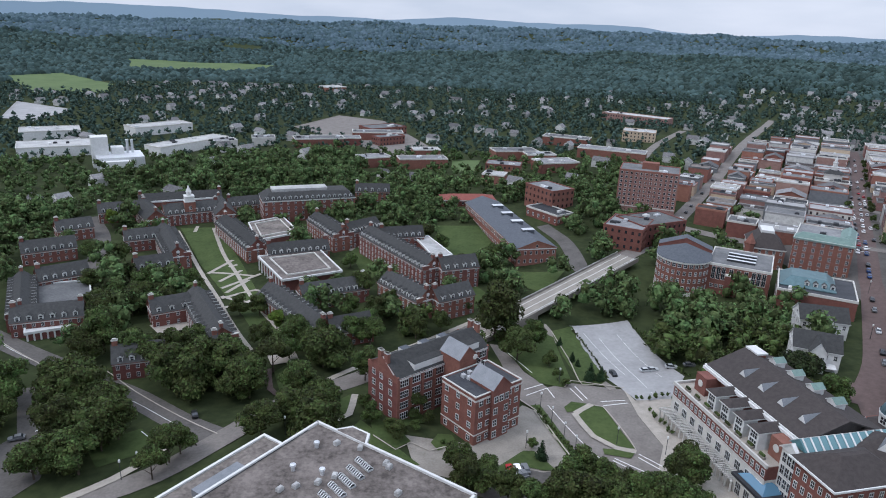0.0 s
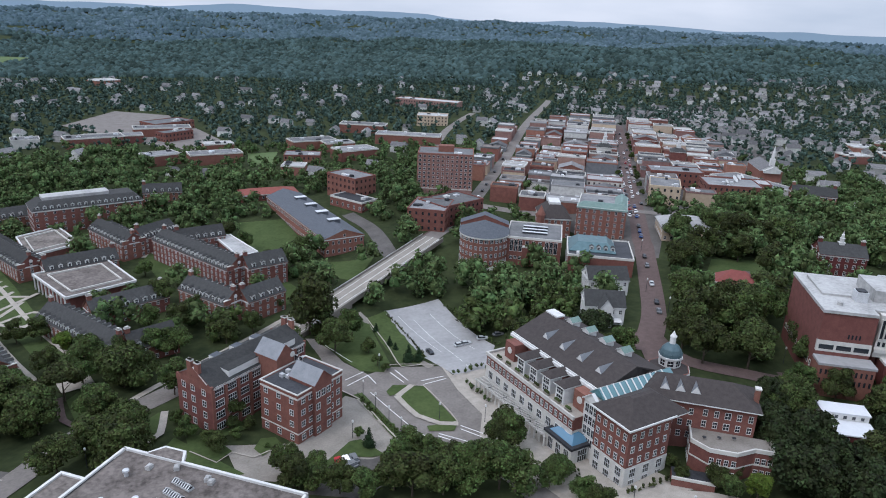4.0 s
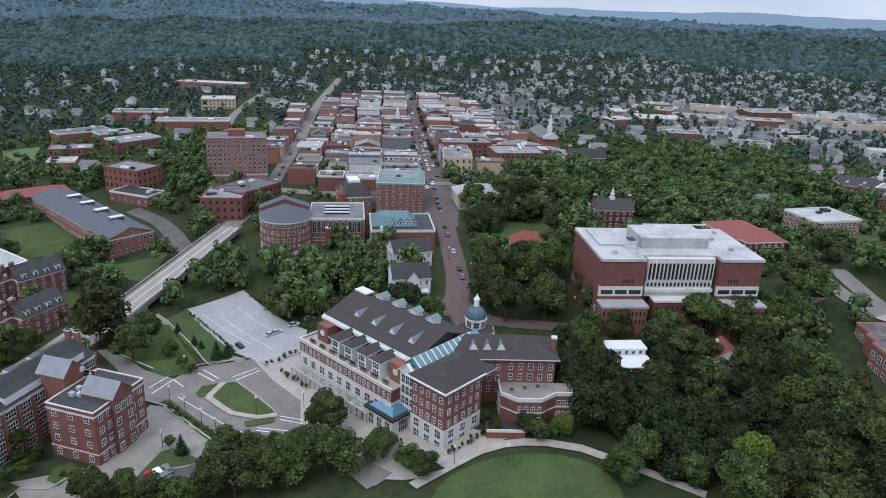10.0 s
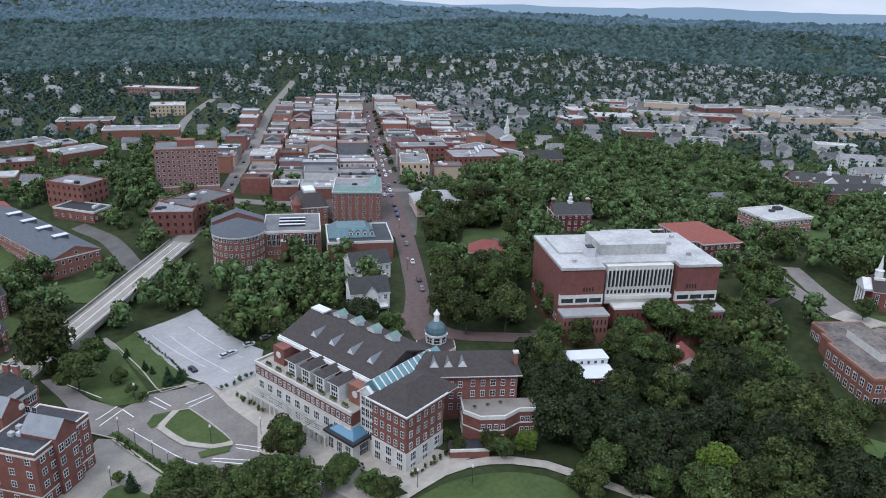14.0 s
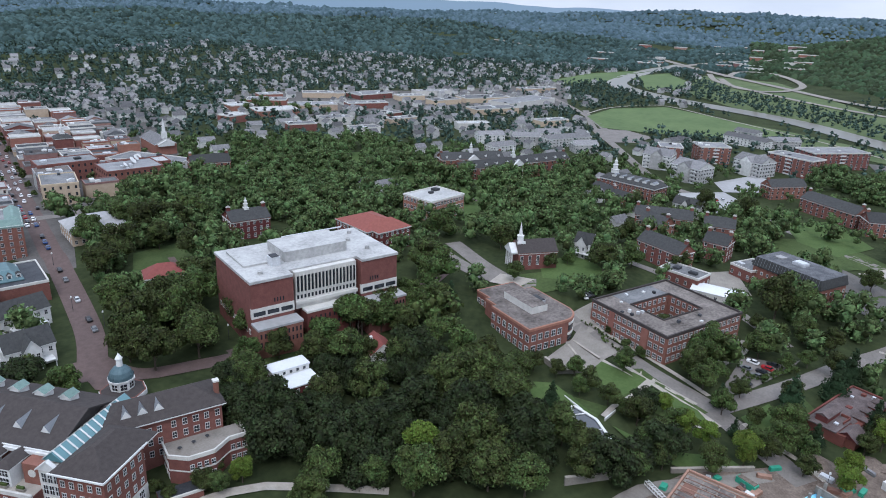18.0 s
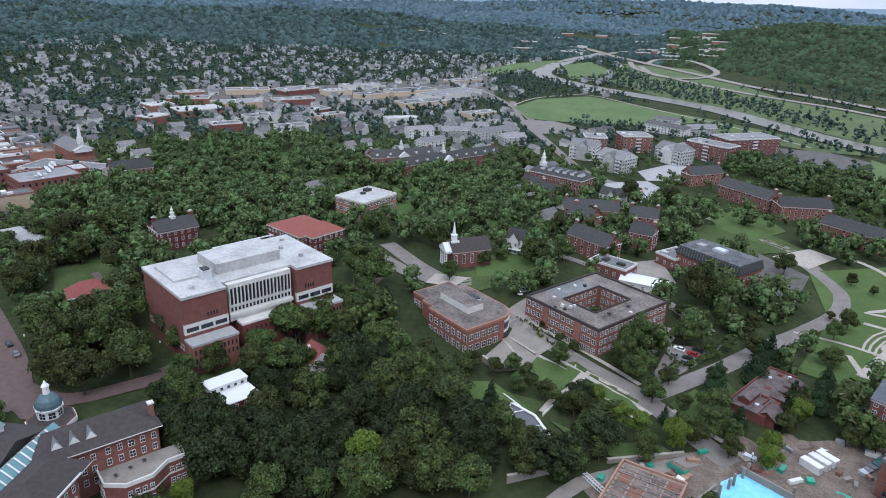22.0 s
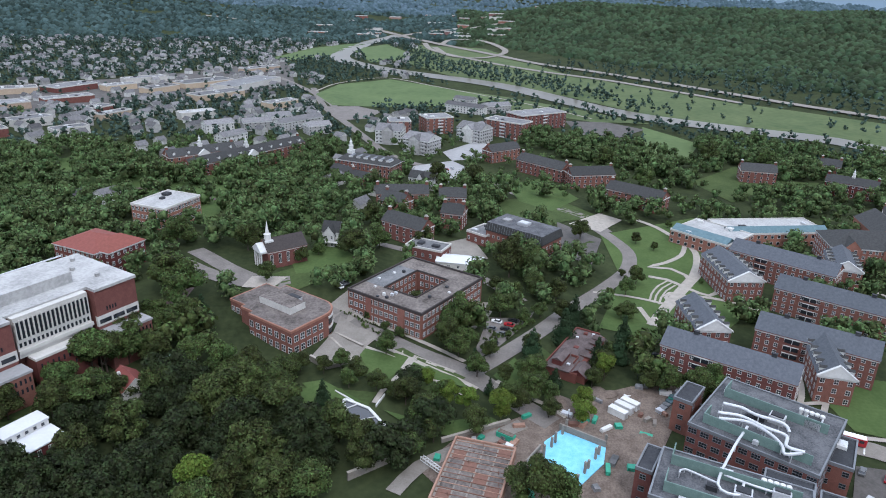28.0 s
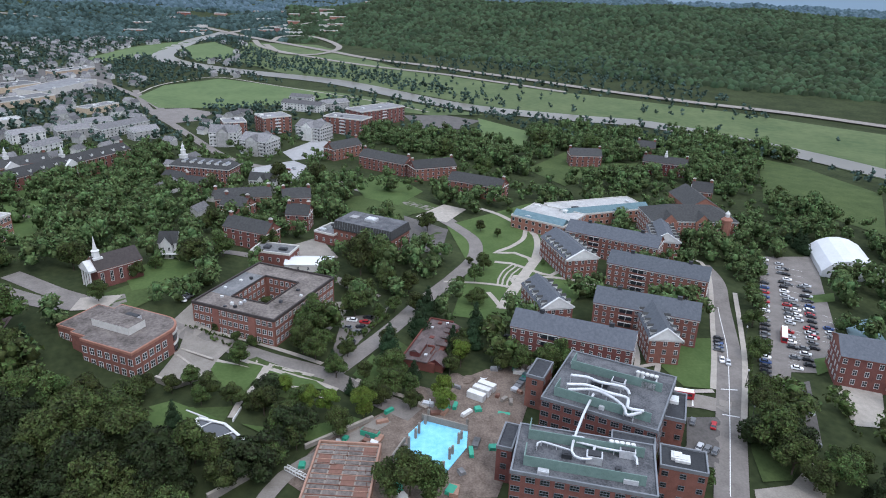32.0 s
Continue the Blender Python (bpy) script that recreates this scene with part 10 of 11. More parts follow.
tree(332.9, 70.5, 12.9)
tree(375.0, 66.1, 14.2)
tree(188.2, 173.1, 14.2)
tree(166.6, 184.8, 19.0)
tree(188.6, 193.8, 18.0)
tree(164.6, 210.7, 14.3)
tree(153.8, 187.5, 19.0)
tree(192.9, 178.8, 13.0)
tree(208.7, 131.3, 17.0)
tree(216.2, 127.6, 15.8)
tree(232.0, 124.5, 14.0)
tree(261.9, 132.0, 20.0)
tree(200.9, 149.0, 7.5, "conifer")
tree(220.3, 137.7, 7.5, "conifer")
tree(240.7, 114.3, 14.0)
tree(217.1, 118.6, 13.3)
tree(70.8, 158.5, 12.5)
tree(54.5, 142.7, 14.0)
tree(22.2, 246.1, 24.0)
tree(178.3, 190.5, 17.0)
tree(-189.0, 372.2, 10.6, "bright")
tree(-175.4, 321.4, 11.8)
tree(-158.5, 315.5, 11.8)
tree(-156.5, 282.9, 13)
tree(-143.5, 291.1, 10.6)
tree(-111.3, 284.7, 10.6)
tree(-124.8, 289.9, 10.6)
tree(-127.8, 266.4, 13)
tree(-134.9, 248.4, 14.2)
tree(-122.1, 230.6, 13)
tree(-103.5, 221.8, 10.6)
tree(-91.8, 212.8, 15.3)
tree(-80.9, 208.3, 16.5)
tree(-71.9, 204.7, 16.5)
tree(-61.1, 194.0, 15.3)
tree(-125.6, 216.3, 14.2)
tree(-134.9, 186.5, 15.3)
tree(-124.3, 193.4, 8.3)
tree(-67.2, 233.9, 10.6)
tree(-46.2, 323.9, 9.4)
tree(-35.6, 284.3, 13)
tree(-26.0, 260.7, 13)
tree(-21.6, 270.0, 10.6)
tree(-26.5, 237.6, 13)
tree(-33.8, 237.9, 11.8)
tree(-41.1, 217.1, 13)
tree(-9.3, 245.6, 10.6)
tree(0.7, 251.7, 9.4)
tree(11.5, 274.1, 8.3)
tree(-9.3, 372.0, 10.6)
tree(-0.9, 353.1, 10.6)
tree(10.9, 317.0, 11.8)
tree(22.2, 316.8, 13)
tree(26.7, 337.1, 13)
tree(-22.8, 189.0, 5)
tree(-33.3, 178.3, 13)
tree(-50.5, 168.2, 13)
tree(-39.8, 178.6, 10.6)
tree(-13.7, 177.0, 5)
tree(-6.0, 178.0, 4)
tree(-108.9, 165.1, 14.2)
tree(-94.7, 162.8, 15.3)
tree(-95.4, 151.6, 15.3)
tree(-106.0, 148.9, 14.2)
tree(-92.7, 168.9, 14.2)
tree(-72.5, 155.9, 11.8)
tree(-73.9, 148.0, 10.6)
tree(-71.0, 160.1, 10.6)
tree(22.1, 287.5, 5, "conifer")
tree(41.4, 254.9, 5, "conifer")
tree(48.2, 245.1, 3, "conifer")
tree(50.9, 231.5, 3, "conifer")
tree(-64.6, 245.6, 8.3, "bright")
tree(48.0, 244.7, 2.6, "conifer")
tree(50.7, 231.0, 2.8, "conifer")
tree(52.1, 226.7, 2.6, "conifer")
tree(54.4, 215.0, 5, "conifer")
tree(58.2, 214.9, 4.5, "conifer")
tree(30.9, 165.4, 4.5, "conifer")
tree(41.5, 224.9, 7.1)
tree(42.7, 213.2, 5)
tree(44.9, 209.4, 3.6)
tree(29.6, 227.9, 15.3)
tree(36.4, 237.6, 13)
tree(26.8, 245.1, 13)
tree(8.5, 151.9, 10.6)
tree(13.9, 149.2, 9.4)
tree(19.9, 146.3, 9.4)
tree(26.0, 143.8, 8.3)
tree(34.0, 145.0, 13)
tree(38.0, 141.3, 14.2)
tree(46.1, 140.1, 13)
tree(52.3, 140.0, 13)
tree(25.9, 143.4, 9.4)
tree(4.6, 166.8, 2.5)
tree(2.6, 171.5, 2)
tree(-2.2, 182.2, 5)
tree(-19.5, 180.3, 7.1)
tree(-35.1, 181.6, 10.6)
tree(-43.1, 193.7, 10.6)
tree(-54.4, 222.5, 10.6)
tree(80.7, 139.5, 7.1)
tree(80.6, 128.6, 8.3)
tree(83.2, 123.8, 8.3)
tree(74.7, 136.2, 8.3)
tree(94.1, 137.4, 5)
tree(69.2, 154.6, 14.2)
tree(65.2, 136.9, 14.2)
tree(61.3, 138.9, 14.2)
tree(55.8, 140.4, 13)
tree(110.2, 133.8, 5)
tree(110.0, 128.2, 5)
tree(117.5, 123.4, 7.1)
tree(118.7, 119.9, 7.1)
tree(124.7, 125.7, 5)
tree(115.5, 184.1, 9.4)
tree(121.4, 182.5, 10.6)
tree(149.0, 186.8, 11.8)
tree(152.4, 141.3, 11.8)
tree(165.9, 149.9, 10.6)
tree(173.3, 177.5, 13)
tree(172.1, 191.4, 14.2)
tree(175.7, 222.6, 14.2)
tree(220.6, 250.2, 14.2)
tree(124.7, 118.9, 5, "bright")
tree(42.3, 157.3, 10.6)
tree(37.3, 155.2, 10.6)
tree(46.5, 151.8, 10.6)
tree(50.4, 146.0, 11.8)
tree(126.5, 94.4, 10.6)
tree(126.5, 98.3, 7.1)
tree(141.1, 84.3, 10.6)
tree(153.8, 76.3, 15.3, "bright")
tree(191.9, 136.9, 14.2)
tree(206.5, 131.5, 15.3)
tree(215.4, 126.7, 14.2)
tree(217.0, 117.5, 13)
tree(189.8, 125.6, 15.3)
tree(181.5, 134.4, 14.2)
tree(176.1, 145.0, 11.8)
tree(210.7, 155.6, 9.4)
tree(234.3, 119.2, 13)
tree(216.7, 102.5, 14.2)
tree(198.6, 107.2, 15.3)
tree(213.4, 91.5, 13)
tree(214.3, 80.5, 13)
tree(175.8, 107.4, 15.3)
tree(162.6, 116.4, 15.3)
tree(144.4, 73.4, 16.5)
tree(155.5, 68.3, 15.3)
tree(156.1, 56.1, 15.3)
tree(158.2, 45.9, 14.2)
tree(133.9, 96.3, 13)
tree(171.4, 33.5, 11.8)
tree(177.1, 21.0, 10.6)
tree(186.2, 13.8, 9.4)
tree(243.6, 13.3, 11.8)
tree(237.5, 8.7, 10.6)
tree(262.9, 48.2, 4)
tree(254.1, 39.3, 5)
tree(250.6, 33.1, 5)
tree(194.9, 119.3, 11.8)
tree(202.4, 65.0, 9.4)
tree(212.1, 45.9, 7.1)
tree(211.9, 36.0, 8.3)
tree(209.3, 30.6, 7.1)
tree(203.5, -23.4, 8.3)
tree(201.4, 52.5, 7.1, "conifer")
tree(230.7, 2.3, 7.1, "conifer")
tree(251.4, 10.4, 14.2)
tree(261.8, 6.4, 9.4)
tree(246.1, 14.5, 9.4)
tree(206.6, -8.9, 9.4)
tree(206.0, -13.6, 8.3)
tree(208.7, -35.3, 9.4, "bright")
tree(225.7, -75.4, 9.4)
tree(226.8, -81.4, 11.8)
tree(232.9, -85.0, 9.4)
tree(231.3, -66.8, 7.1)
tree(224.1, -19.9, 10.6)
tree(243.9, -19.6, 9.4)
tree(162.3, -18.5, 15.3)
tree(164.3, -13.0, 11.8)
tree(161.2, -24.0, 13)
tree(192.3, 0.8, 9.4)
tree(212.5, -17.2, 11.8)
tree(212.1, -24.1, 8.3)
tree(226.9, -61.3, 8.3)
tree(224.5, -67.3, 10.6)
tree(220.5, -76.0, 11.8)
tree(223.2, -81.3, 10.6)
tree(170.8, -136.8, 17.7)
tree(159.3, -135.9, 15.3)
tree(182.5, -140.2, 14.2)
tree(156.1, -104.1, 8.3)
tree(195.0, -148.0, 13)
tree(225.3, -166.0, 10.6)
tree(256.7, -183.4, 10.6)
tree(285.1, -199.4, 10.6)
tree(153.4, -146.9, 15.3)
tree(151.9, -138.3, 11.8)
tree(157.5, -155.9, 10.6)
tree(309.9, -67.2, 9.4)
tree(323.3, -74.4, 9.4)
tree(284.9, -63.5, 9.4)
tree(412.3, -110.0, 5)
tree(380.4, -84.9, 7.1)
tree(370.9, -92.9, 5)
tree(331.0, -68.5, 5)
tree(352.4, -117.8, 3)
tree(327.5, -119.4, 3)
tree(328.2, -107.3, 3)
tree(443.5, -318.7, 9.4)
tree(420.5, -250.7, 8.3)
tree(201.2, -34.4, 9.4, "bright")
tree(229.6, -45.4, 9.4, "bright")
tree(213.6, -3.5, 5, "conifer")
tree(238.1, -43.6, 9.4, "conifer")
tree(348.1, -268.9, 9.4, "conifer")
tree(340.0, -266.9, 10.6, "conifer")
tree(356.7, -267.2, 9.4, "conifer")
tree(328.7, -309.2, 5, "conifer")
tree(219.5, 65.1, 8.3)
tree(219.7, 56.6, 7.1)
tree(223.2, 51.0, 8.3)
tree(217.3, 44.4, 9.4)
tree(236.2, 36.3, 9.4)
tree(224.7, 1.2, 9.4)
tree(224.9, -40.4, 8.3)
tree(204.2, 13.3, 10.6)
tree(196.8, 18.1, 11.8)
tree(204.7, 24.9, 10.6)
tree(223.4, -8.9, 7.1)
tree(269.4, -17.6, 7.1)
tree(277.2, -24.8, 8.3)
tree(289.9, -13.0, 10.6)
tree(300.1, -23.2, 11.8)
tree(298.1, -33.3, 11.8)
tree(299.2, -5.3, 9.4)
tree(307.9, 5.5, 8.3)
tree(243.9, 6.5, 10.6)
tree(256.6, 10.8, 10.6)
tree(306.8, -59.1, 5)
tree(284.9, -60.9, 7.1)
tree(233.8, -45.3, 10.6)
tree(280.1, 64.6, 4)
tree(278.4, 95.5, 9.4)
tree(302.0, 86.5, 8.3)
tree(312.2, 80.8, 7.1)
tree(221.0, -26.5, 7.1, "conifer")
tree(237.7, -19.1, 10.6, "conifer")
tree(258.4, -56.9, 9.4, "conifer")
tree(254.7, -32.7, 11.8, "conifer")
tree(271.7, -38.5, 10.6, "conifer")
tree(244.1, -52.7, 9.4, "conifer")
tree(204.9, 10.6, 9.4, "bright")
tree(203.3, 3.8, 9.4, "bright")
tree(200.0, -7.4, 10.6, "bright")
tree(216.7, 18.7, 7.1, "bright")
tree(223.9, -17.8, 11.8)
tree(190.6, 19.2, 10.6)
tree(275.4, -34.1, 10.6)
tree(-122.9, 223.3, 16.5)
tree(-107.2, 213.6, 15.3)
tree(-89.5, 199.2, 16.5)
tree(-79.7, 203.7, 16.5)
tree(-88.1, 219.5, 14.2)
tree(-75.8, 216.0, 14.2)
tree(-99.7, 210.1, 11.8)
tree(-122.2, 196.5, 7.1)
tree(-141.1, 256.4, 14.2)
tree(-137.3, 268.6, 13)
tree(-133.1, 282.0, 13)
tree(-127.5, 257.5, 11.8)
tree(-116.2, 267.7, 10.6)
tree(-112.5, 284.6, 10.6)
tree(-36.0, 287.6, 10.6)
tree(-23.5, 292.2, 11.8)
tree(-43.5, 234.3, 10.6)
tree(-38.0, 265.2, 10.6)
tree(-28.9, 249.2, 11.8)
tree(-50.4, 231.1, 9.4)
tree(-44.4, 221.7, 10.6)
tree(-10.2, 262.3, 9.4)
tree(-75.9, 262.5, 10.6)
tree(-84.1, 261.9, 9.4)
tree(-60.2, 245.9, 7.1)
tree(24.8, 269.2, 10.6)
tree(-45.0, 195.3, 14.2)
tree(-37.1, 187.9, 10.6)
tree(-10.7, 171.9, 7.1)
tree(-7.1, 183.3, 5)
tree(-15.9, 192.4, 8.3)
tree(6.8, 157.2, 10.6)
tree(14.6, 155.3, 8.3)
tree(9.8, 151.1, 8.3)
tree(28.7, 171.0, 4)
tree(185.3, 243.4, 17.7)
tree(203.4, 254.2, 18.9)
tree(166.1, 212.3, 17.7)
tree(168.4, 195.3, 17.7)
tree(182.2, 195.0, 17.7)
tree(197.3, 202.3, 18.9)
tree(149.8, 184.8, 16.5)
tree(227.6, 265.5, 18.9)
tree(241.2, 263.4, 18.9)
tree(253.9, 262.1, 18.9)
tree(211.9, 286.3, 16.5)
tree(232.3, 288.6, 17.7)
tree(219.7, 227.2, 17.7)
tree(-58.0, 212.7, 15.3)
tree(-64.4, 203.0, 14.2)
tree(-54.8, 233.2, 14.2)
tree(-24.8, 207.2, 11.8)
tree(-7.8, 187.7, 10.6)
car(21.5, 159.3, 99)
car(23.7, 159.6, 99)
car(25.9, 160.0, 99)
car(64.1, 220.9, 99)
car(77.0, 224.9, 10)
car(79.7, 225.4, 10)
car(87.1, 227.2, -4)
car(93.6, 226.9, 5)
car(-122.1, 191.1, 31)
car(-119.5, 186.7, 31)
car(-116.9, 182.4, 31)
car(-114.4, 178.3, 31)
car(-121.5, 167.1, 206)
car(-75.1, 182.6, -64)
car(367.3, 615.9, -118)
car(353.4, 589.7, -118)
car(341.6, 567.0, -118)
car(321.7, 528.6, -118)
car(312.4, 510.7, -118)
car(303.3, 493.3, -118)
car(294.3, 476.3, -118)
car(285.5, 459.6, -118)
car(276.6, 442.9, -118)
car(267.7, 426.5, -118)
car(258.8, 410.1, -118)
car(249.8, 393.8, -118)
car(241.0, 377.7, -118)
car(225.3, 349.3, -118)
car(219.0, 337.7, -118)
car(213.5, 327.5, -118)
car(204.2, 309.9, -118)
car(200.4, 302.6, -118)
car(197.4, 296.3, -118)
car(335.9, 578.3, -117)
car(324.9, 555.7, -117)
car(315.0, 535.3, -117)
car(296.1, 496.8, -117)
car(277.6, 459.6, -117)
car(268.3, 441.4, -117)
car(259.1, 423.3, -117)
car(249.9, 405.5, -117)
car(240.5, 387.7, -117)
car(223.3, 355.0, -117)
car(210.6, 330.3, -117)
car(186.5, 274.2, -117)
car(181.0, 262.9, -117)
car(169.9, 241.1, -117)
car(159.4, 220.9, -117)
car(154.1, 211.0, -117)
car(143.7, 400.4, 62)
car(151.4, 414.7, 62)
car(160.1, 431.4, 62)
car(181.1, 472.2, 62)
car(207.5, 524.4, 62)
car(109.7, 198.0, -88)
car(109.9, 192.2, -88)
car(281.9, 63.8, 38)
car(284.1, 62.9, 38)
car(286.4, 62.0, 38)
car(246.3, -3.2, 68)
car(250.1, -4.7, 68)
car(257.9, -7.9, 68)
car(262.0, -9.5, 68)
car(266.2, -11.2, 68)
car(270.5, -13.0, 68)
car(262.0, -3.8, 71)
car(268.5, -6.0, 71)
car(330.9, -236.7, 237)
car(324.9, -233.0, 237)
car(313.2, -225.6, 237)
car(301.7, -218.3, 237)
car(296.2, -214.8, 237)
car(290.9, -211.5, 237)
car(285.7, -208.2, 237)
car(280.8, -205.1, 237)
car(276.0, -202.0, 237)
car(271.3, -199.1, 237)
car(262.2, -193.3, 237)
car(257.8, -190.5, 237)
car(253.4, -187.7, 237)
car(249.1, -184.9, 237)
car(244.7, -182.1, 237)
car(240.4, -179.3, 237)
car(236.0, -176.4, 237)
car(231.7, -173.6, 237)
car(227.6, -170.9, 237)
car(223.7, -168.4, 237)
car(220.1, -166.1, 237)
car(216.6, -163.8, 237)
car(213.3, -161.7, 237)
car(325.2, -242.1, 240)
car(319.3, -238.7, 240)
car(313.5, -235.4, 240)
car(302.0, -228.7, 240)
car(296.4, -225.5, 240)
car(290.9, -222.3, 240)
car(285.8, -219.3, 240)
car(280.8, -216.4, 240)
car(276.0, -213.7, 240)
car(271.3, -211.0, 240)
car(266.8, -208.4, 240)
car(262.4, -205.8, 240)
car(258.1, -203.3, 240)
car(297.0, -239.0, 237)
car(290.7, -234.9, 237)
car(284.6, -231.0, 237)
car(278.8, -227.3, 237)
car(273.4, -223.9, 237)
car(268.2, -220.6, 237)
car(263.2, -217.4, 237)
car(258.4, -214.3, 237)
car(253.6, -211.3, 237)
car(249.0, -208.4, 237)
car(244.5, -205.5, 237)
car(235.0, -193.7, 242)
car(230.1, -191.1, 242)
car(225.1, -188.4, 242)
car(220.3, -185.8, 242)
car(244.3, -159.6, 241)
car(240.8, -157.6, 241)
car(237.5, -155.8, 241)
car(234.2, -154.0, 241)
car(20.9, 156.2, 114)
car(22.2, 156.8, 114)
car(23.6, 157.4, 114)
car(24.9, 158.0, 114)
car(200.1, -168.8, 240)
car(188.7, -162.3, 240)
car(171.9, -152.7, 240)
car(318.5, -240.9, 241)
car(312.0, -237.4, 241)
car(305.5, -233.8, 241)
car(299.1, -230.2, 241)
car(281.1, -220.3, 241)
car(275.6, -217.3, 241)
car(270.4, -214.4, 241)
car(265.3, -211.6, 241)
car(260.4, -208.9, 241)
car(295.8, -235.2, 241)
car(284.7, -228.9, 241)
car(279.5, -226.0, 241)
car(269.8, -220.7, 241)
car(265.2, -218.1, 241)
car(250.4, -197.3, 240)
car(245.7, -194.6, 240)
car(241.0, -192.0, 240)
car(236.3, -189.3, 240)
car(226.9, -183.8, 240)
car(218.1, -178.6, 240)
car(252.2, -208.3, 241)
car(247.7, -205.8, 241)
car(243.4, -203.4, 241)
car(239.1, -200.9, 241)
car(234.8, -198.5, 241)
car(251.3, -217.5, 244)
car(247.1, -215.5, 244)
car(242.9, -213.5, 244)
car(234.8, -209.6, 244)
car(230.8, -207.7, 244)
car(226.9, -205.8, 244)
car(188.1, -118.3, -35)
car(185.2, -124.5, -35)
car(174.7, -113.7, -44)
car(173.4, -115.7, -44)
car(172.0, -117.7, -44)
car(170.5, -103.3, -31)
car(169.2, -106.8, -31)
car(167.8, -110.2, -31)
car(237.6, -157.0, 152)
car(226.1, -150.9, 152)
car(223.8, -152.2, 155)
car(401.6, -3.1, -70)
car(394.4, -11.7, -70)
car(390.8, -16.0, -70)
car(250.9, -69.5, -119)
car(45.1, 349.0, 27)
car(48.0, 347.5, 27)
car(50.8, 345.7, 27)
car(53.5, 343.4, 27)
car(511.4, 48.2, 29)
car(517.6, 40.5, 29)
car(520.8, 36.6, 29)
car(524.0, 32.6, 29)
car(527.4, 28.6, 29)
duct([(193.3, -74.9), (191.4, -80.0), (188.4, -82.7), (184.3, -89.7), (179.8, -89.7)], 25, 0.5)
duct([(187.4, -71.5), (186.1, -78.0), (181.4, -82.8), (177.7, -87.8), (172.7, -86.0), (170.5, -90.1)], 25.5, 0.5)
duct([(185.0, -71.1), (184.1, -79.2), (178.9, -83.7), (173.5, -85.2), (169.8, -84.5), (170.7, -89.4)], 25, 0.5)
duct([(183.1, -79.0), (171.3, -71.0), (156.2, -62.7), (152.8, -66.9), (157.9, -69.9)], 24, 0.4)
duct([(161.0, -65.7), (157.8, -71.2), (153.6, -79.5), (148.9, -78.8)], 23.6, 0.35)
duct([(160.5, -53.9), (162.4, -55.8), (157.7, -62.9)], 23.4, 0.3)
street_lamp(34.1, 193.6)
street_lamp(36.6, 185.1)
street_lamp(39.2, 176.6)
street_lamp(41.4, 169.6)
street_lamp(43.6, 162.8)
street_lamp(46.1, 157.6)
street_lamp(27.1, 171.0)
street_lamp(25.6, 199.8)
street_lamp(54.9, 175.0)
street_lamp(68.3, 170.5)
street_lamp(104.9, 116.1)
street_lamp(42.8, 210.9)
street_lamp(92.2, 123.3)
street_lamp(95.3, 212.3)
street_lamp(112.1, 211.3)
street_lamp(152.1, 177.0)
street_lamp(176.8, 168.6)
street_lamp(163.2, 234.9)
street_lamp(158.7, 211.5)
street_lamp(189.0, 281.6)
street_lamp(209.5, -151.3)
street_lamp(245.8, -173.3)
street_lamp(187.4, -140.0)
street_lamp(200.1, -29.4)
street_lamp(233.4, -58.4)
street_lamp(294.9, -90.3)
street_lamp(335.9, -109.6)
street_lamp(-79.5, 152.3)
street_lamp(-82.4, 148.5)
street_lamp(-43.8, 170.0)
street_lamp(-12.5, 184.3)
street_lamp(24.8, 269.2)
street_lamp(19.2, 252.2)
bus(204.0, -120.3, -113)
bus(246.0, -191.9, 147)
tree(278.7, 29.0, 9)
hedge([(33.1, 192.1), (36.6, 180.7), (39.9, 172.2), (43.3, 165.0), (46.4, 158.9)], 2.2, 1.2)
hedge([(55.7, 259.2), (59.8, 238.6), (61.3, 217.1)], 1.6, 1.2)
hedge([(67.7, 200.7), (74.5, 202.3), (79.7, 201.9)], 3, 1.6)
hedge([(69.6, 193.9), (71.7, 185.3), (73.1, 181.1)], 3, 1.6)
hedge([(81.2, 263.7), (87.2, 242.8), (89.9, 217.2)], 2, 2)
hedge([(92.4, 127.6), (100.7, 128.9), (108.7, 129.1)], 2.5, 1.4)
hedge([(85.6, 157.0), (84.5, 147.9), (85.2, 139.5)], 1.6, 1.2)
hedge([(262.9, 0.6), (255.4, -9.8), (275.4, -19.5)], 2.5, 1.6)
hedge([(259.0, 51.1), (250.2, 40.0), (253.0, 26.6)], 2.5, 1.5)
hedge([(249.6, 1.9), (258.0, -9.6), (270.2, -22.1)], 3, 2.2)
hedge([(202.1, -149.1), (221.1, -160.4), (245.8, -175.4)], 2, 1.8)
hedge([(202.8, -185.6), (185.2, -175.5), (173.0, -170.1)], 3, 2.5)
hedge([(264.3, 59.6), (261.5, 50.7), (257.5, 43.7)], 2, 1.4)
hedge([(243.0, -1.3), (255.9, -10.1), (269.6, -19.4)], 4, 2.5)
strip("road_marking", [(30.1, 205.4), (37.1, 209.9)], 0.32, PAINT_LINE, 0.34, "white painted road line", "road marking", keep=False)
strip("road_marking", [(30.2, 201.4), (38.1, 207.1)], 0.32, PAINT_LINE, 0.34, "white painted road line", "road marking", keep=False)
strip("road_marking", [(46.1, 207.7), (49.2, 199.7)], 0.32, PAINT_LINE, 0.34, "white painted road line", "road marking", keep=False)
strip("road_marking", [(48.1, 209.3), (50.9, 200.8)], 0.32, PAINT_LINE, 0.34, "white painted road line", "road marking", keep=False)
strip("road_marking", [(38.1, 207.1), (39.8, 200.9)], 0.32, PAINT_LINE, 0.34, "white painted road line", "road marking", keep=False)
